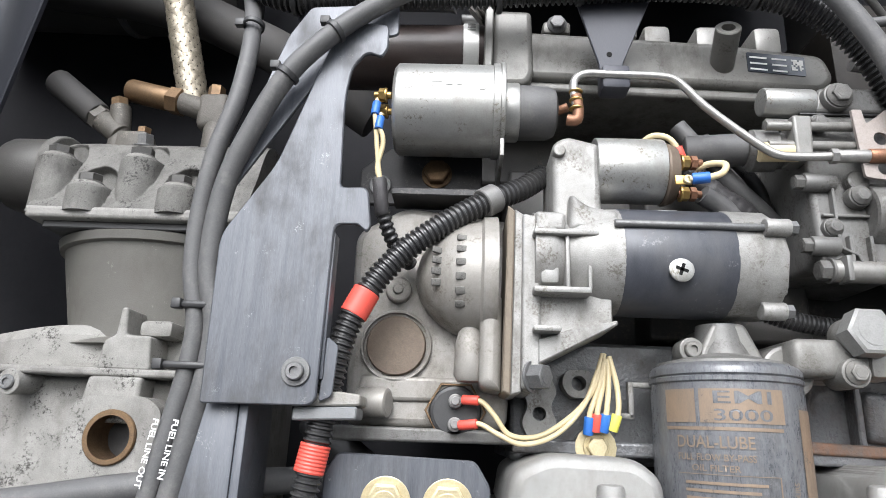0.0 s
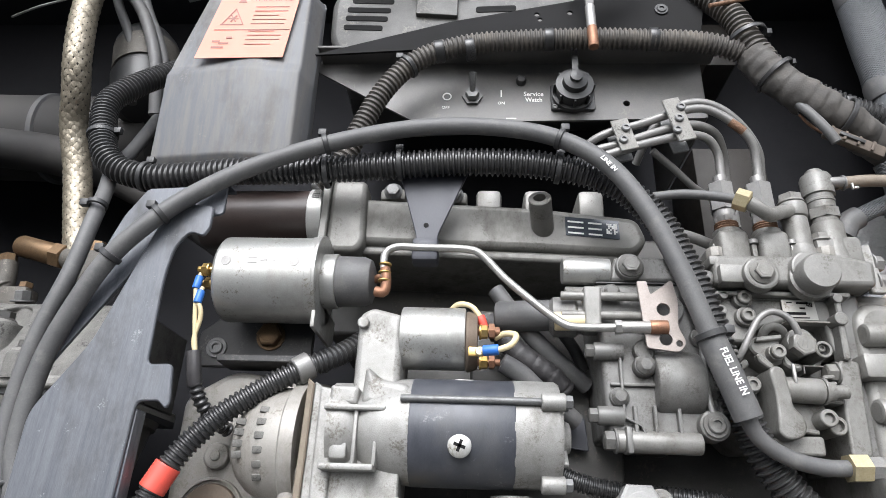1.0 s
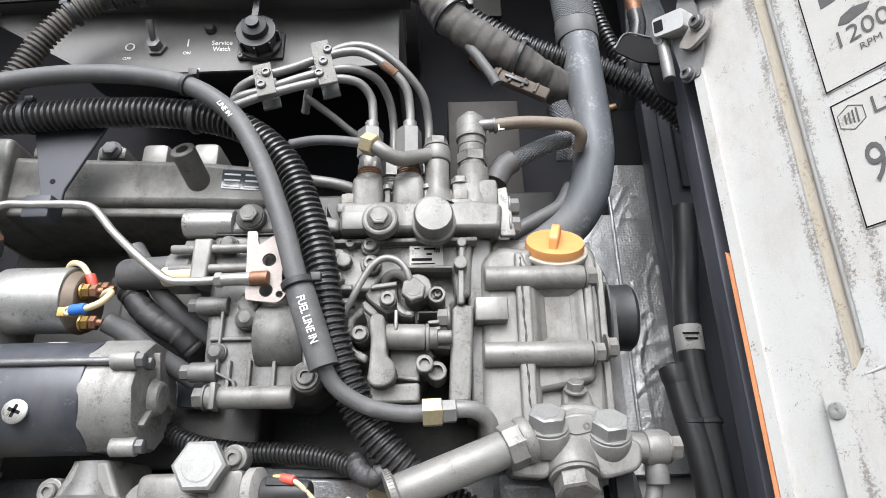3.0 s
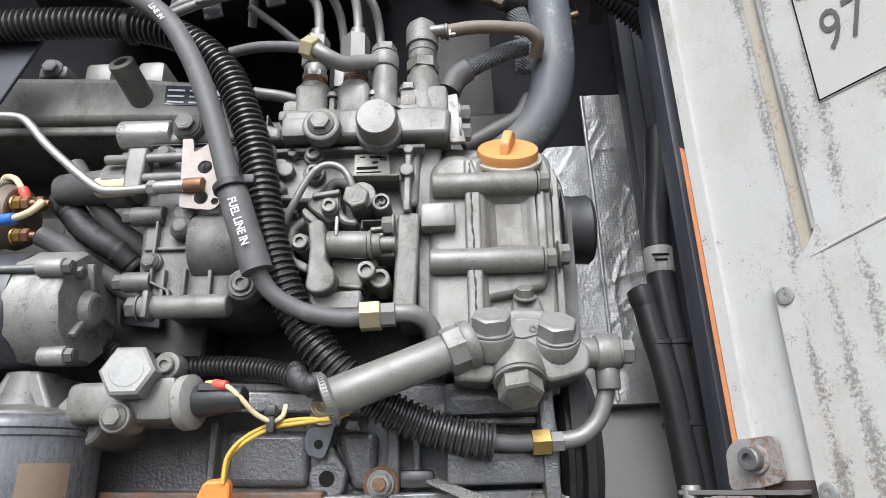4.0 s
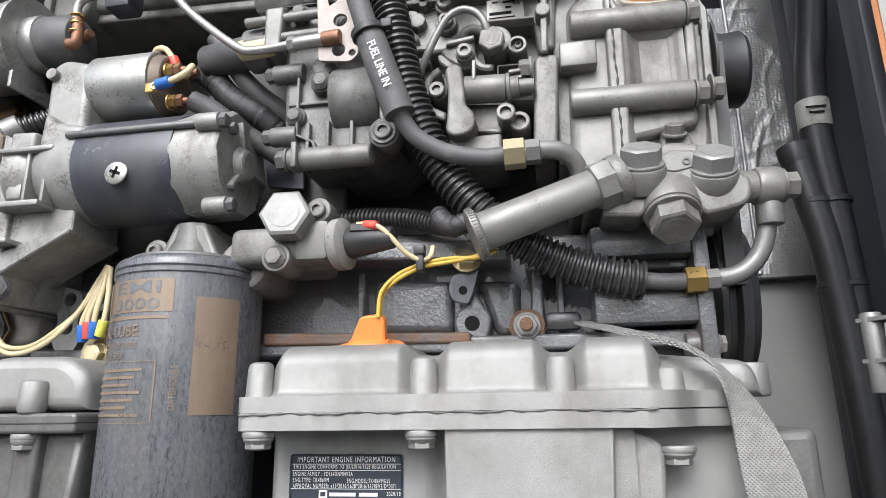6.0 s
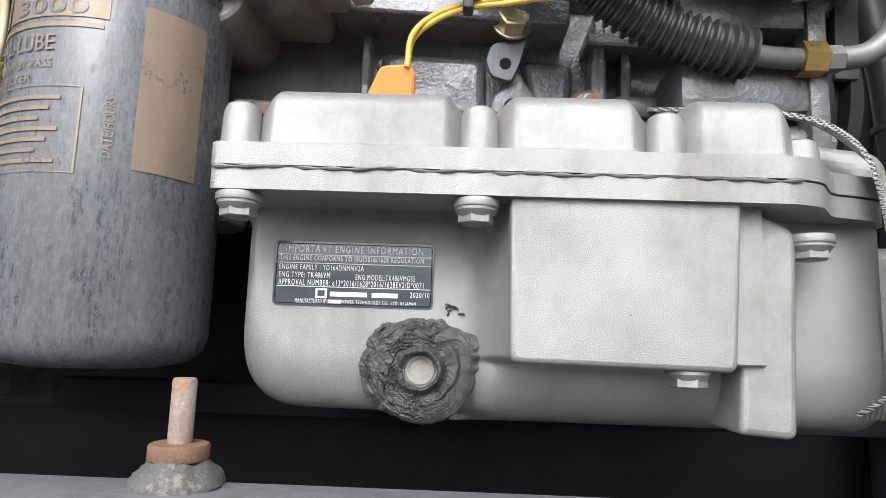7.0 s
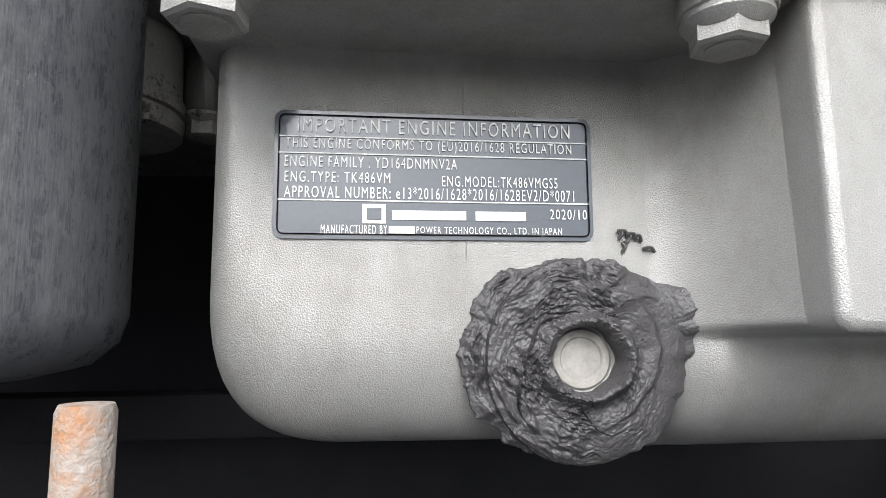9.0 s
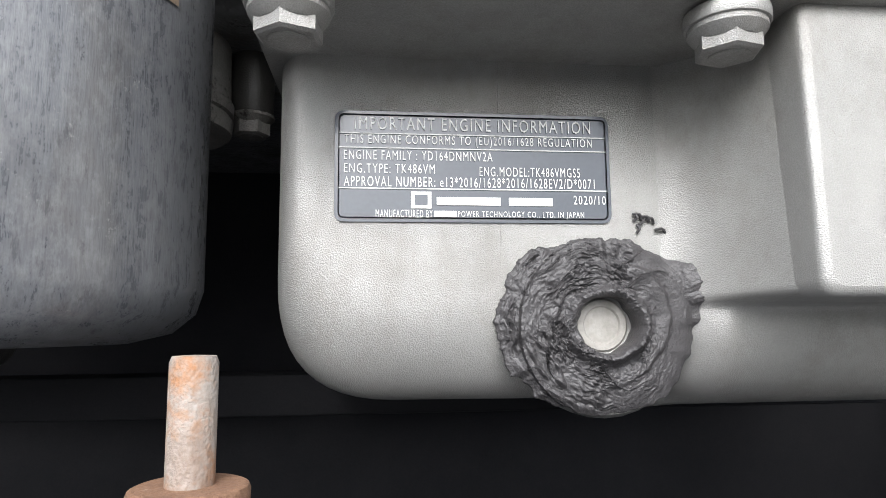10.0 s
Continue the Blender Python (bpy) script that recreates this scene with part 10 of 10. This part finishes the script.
wire("sensor_wire", [(0.033, 0.487, 1.846), (0.043, 0.482, 1.845), (0.052, 0.480, 1.836), (0.062, 0.481, 1.824), (0.080, 0.483, 1.823), (0.100, 0.484, 1.834), (0.118, 0.487, 1.852), (0.128, 0.490, 1.874), (0.130, 0.492, 1.882)], 0.0018, CREAM, "cream sensor wire with red crimp", [((0.030, 0.4875, 1.8460), (0.0415, 0.483, 1.8455), RED, 0.0034)])
wire("sensor_wire", [(0.030, 0.487, 1.829), (0.042, 0.482, 1.830), (0.054, 0.480, 1.824), (0.070, 0.480, 1.818), (0.092, 0.482, 1.824), (0.112, 0.485, 1.843), (0.124, 0.489, 1.868), (0.129, 0.492, 1.882)], 0.0018, CREAM, "cream sensor wire with red crimp", [((0.028, 0.4875, 1.8285), (0.0405, 0.4825, 1.8300), RED, 0.0034)])
for p, m, lab in ((((0.117, 0.490, 1.826), (0.118, 0.487, 1.840), (0.124, 0.487, 1.856), (0.129, 0.490, 1.876)), BLUE, "blue"), (((0.122, 0.489, 1.828), (0.123, 0.486, 1.842), (0.127, 0.487, 1.858), (0.130, 0.490, 1.878)), RED, "red"),
                  (((0.127, 0.488, 1.828), (0.129, 0.485, 1.842), (0.131, 0.486, 1.858), (0.1315, 0.490, 1.878)), BLUE, "blue"), (((0.133, 0.487, 1.829), (0.137, 0.485, 1.842), (0.137, 0.486, 1.858), (0.133, 0.490, 1.880)), LIME, "yellow")):
    wire("ground_lead", p, 0.0020, CREAM, f"cream ground lead with {lab} crimp sleeve", [(p[0], Vector(p[0]).lerp(Vector(p[1]), 0.85), m, 0.0036)])
wire("switch_wire", [(0.338, 0.4515, 1.8885), (0.348, 0.448, 1.886), (0.356, 0.450, 1.879), (0.364, 0.456, 1.870), (0.373, 0.461, 1.866), (0.378, 0.464, 1.869), (0.379, 0.468, 1.876)], 0.0016, CREAM, "cream switch wire with red crimp", [((0.3385, 0.4512, 1.8885), (0.3475, 0.4482, 1.8865), RED, 0.0030)])
for k in range(2):
    wire("dipstick_wire", [(0.345, 0.462 + 0.002 * k, 1.831), (0.347, 0.462 + 0.003 * k, 1.847 - 0.001 * k), (0.357, 0.464, 1.858 - 0.003 * k), (0.372, 0.466, 1.8645 - 0.002 * k), (0.390, 0.465, 1.8670 - 0.0022 * k), (0.408, 0.462, 1.8660 + 0.001 * k), (0.420, 0.461, 1.8695 + 0.002 * k)], 0.0014, YELLOW, "yellow level switch wire")
solid("zip_tie", join(bx(0.3695, 0.3745, 0.4585, 0.468, 1.859, 1.8720, 0.0012), bx(0.3685, 0.3755, 0.4570, 0.4640, 1.8690, 1.8755, 0.001)), PLASTIC, "black zip tie round the yellow wires", "zip tie")
solid("frayed_tape", sweep(spline([(0.382, 0.478, 1.900), (0.386, 0.470, 1.892), (0.394, 0.466, 1.888), (0.402, 0.468, 1.892), (0.408, 0.474, 1.896)], 0.0012), lambda i: 0.0068 + 0.002 * noise.noise(Vector((i * 0.7, 1, 2))), 12), PUTTY, "frayed black cloth tape on a wire end", "tape")
solid("lower_conduit", conduit([(0.236, 0.505, 1.925), (0.262, 0.502, 1.915), (0.295, 0.500, 1.909), (0.330, 0.496, 1.907), (0.362, 0.490, 1.902), (0.386, 0.480, 1.893)], 0.0072, 0.0032), LOOM, "black corrugated conduit under the starter", "wiring loom")
dc = thing("oil_dipstick", (0.334, 0.472, 1.812), "orange rubber dipstick cap with tab", "cap")
da = Vector((0, -0.28, 0.96))
d0 = Vector((0.3370, 0.472, 1.8105))
part("neck", cyl(d0 - da * 0.012, d0 + da * 0.001, 0.0215, 0.001), PANM, dc)
part("disc", lathe(d0, d0 + da, [(0, 0.0226), (0.0032, 0.0230), (0.0046, 0.0215), (0.0052, 0.014), (0.0080, 0.0125), (0.0085, 0.0001)], 44), ORANGE2, dc)
tb2 = slab([(-0.012, 0.0), (0.011, 0.0), (0.0115, 0.014), (0.009, 0.0175), (-0.004, 0.0165)], -0.0035, 0.0035, 0.0025, 0.001)
bmesh.ops.transform(tb2, matrix=Matrix.Translation(d0 + da * 0.0065) @ pose(0, 0, 0, 16, 0, 0), verts=tb2.verts)
part("tab", tb2, ORANGE2, dc)
gsb = thing("ground_strap", (0.50, 0.47, 1.70), "tinned braided ground strap drooping over the pan", "ground strap")
part("cable_lug", bx(0.447, 0.470, 0.500, 0.508, 1.824, 1.836, 0.003), LOOM, gsb, "black cable lug")
part("braid", strip([(0.466, 0.505, 1.830), (0.488, 0.480, 1.821), (0.509, 0.461, 1.813), (0.526, 0.455, 1.806), (0.5385, 0.452, 1.795), (0.546, 0.448, 1.780), (0.5495, 0.443, 1.766), (0.5510, 0.438, 1.753), (0.5530, 0.434, 1.739), (0.5545, 0.432, 1.723), (0.5525, 0.432, 1.708), (0.5470, 0.436, 1.694), (0.5440, 0.452, 1.684)], 0.025, 0.0020,
                    lambda s: Vector((0.15 + 0.95 * min(1, max(0, (s - 0.40) / 0.24)), 0.95 * (1 - min(1, max(0, (s - 0.40) / 0.24))), 0.3 * (1 - min(1, max(0, (s - 0.40) / 0.24))))), 0.003, lambda s: 0.36 + 0.12 * s + 0.62 * min(1, max(0, (s - 0.40) / 0.30))), STRAP, gsb)
for dx, dz in ((0.0, 0.0), (0.0035, -0.012)):
    wire("solenoid_wire", [(-0.0405 + dx, 0.453, 2.060 + dz), (-0.0415 + dx, 0.451, 2.050 + dz), (-0.0400 + dx * 1.6, 0.452, 2.036 + dz * 0.6), (-0.0385 + dx * 1.2, 0.454, 2.022), (-0.0365 - dx * 0.3, 0.457, 2.006), (-0.0340 + dx * 0.3, 0.459, 1.992)], 0.0018, CREAM, "cream solenoid wire with blue crimp", [((-0.0408 + dx, 0.4525, 2.057 + dz), (-0.0414 + dx, 0.4508, 2.046 + dz), BLUE, 0.0032)])
solid("wire_splice", crumpled(cyl((-0.0355, 0.457, 1.998), (-0.0320, 0.462, 1.972), 0.0052, 0.001, seg=20), 0.0008, 260), PUTTY, "black taped wire splice", "tape")
solid("splice_conduit", conduit([(-0.0320, 0.462, 1.974), (-0.0270, 0.470, 1.960), (-0.0200, 0.482, 1.950), (-0.012, 0.495, 1.944)], 0.0056), LOOM, "short black corrugated conduit", "wiring loom")
wire("starter_wire", [(0.184, 0.4490, 2.0005), (0.196, 0.446, 2.001), (0.206, 0.446, 2.005), (0.210, 0.450, 2.013), (0.203, 0.458, 2.017), (0.195, 0.466, 2.016)], 0.0024, CREAM, "cream starter wire with blue crimp", [((0.1855, 0.4488, 2.0008), (0.197, 0.4462, 2.0012), BLUE, 0.0040)])
wire("starter_wire", [(0.186, 0.468, 2.026), (0.182, 0.466, 2.034), (0.176, 0.466, 2.041), (0.166, 0.470, 2.044), (0.158, 0.478, 2.040)], 0.0022, CREAM, "cream starter wire with red crimp", [((0.1865, 0.468, 2.0245), (0.183, 0.4665, 2.0335), RED, 0.0036)])
solid("lower_cable", tube([(0.200, 0.470, 1.998), (0.215, 0.474, 1.990), (0.230, 0.482, 1.978), (0.246, 0.492, 1.968), (0.258, 0.50, 1.96)], 0.0075, 14), RUBBER, "thick black rubber battery cable", "cable")

# cables behind the starter
solid("battery_cable", tube([(0.196, 0.500, 2.068), (0.207, 0.498, 2.052), (0.217, 0.496, 2.038), (0.228, 0.496, 2.024), (0.241, 0.498, 2.011), (0.254, 0.502, 2.001), (0.270, 0.51, 1.990)], 0.0072, 14), RUBBER, "black rubber battery cable behind the starter", "cable")
solid("vent_hose", tube([(0.222, 0.515, 2.066), (0.236, 0.512, 2.052), (0.250, 0.512, 2.038), (0.262, 0.514, 2.022), (0.270, 0.52, 2.005)], 0.0052, 12), LOOM, "thin black vent hose behind the starter", "hose")
solid("taped_cable", sweep(spline([(0.190, 0.500, 2.040), (0.203, 0.497, 2.026), (0.214, 0.496, 2.013), (0.226, 0.497, 2.004), (0.240, 0.500, 1.996), (0.252, 0.508, 1.985)], 0.0015), lambda i: 0.0098 + 0.0016 * noise.noise(Vector((i * 0.6, 2, 7))), 14), PUTTY, "thick cable wound in black cloth tape", "cable")
solid("shield_plate", slab([(0.238, 1.966), (0.268, 1.966), (0.270, 1.940), (0.240, 1.944)], 0.516, 0.519, 0.002, 0.0005), POSTM, "blue-black steel shield beside the pump", "plate")
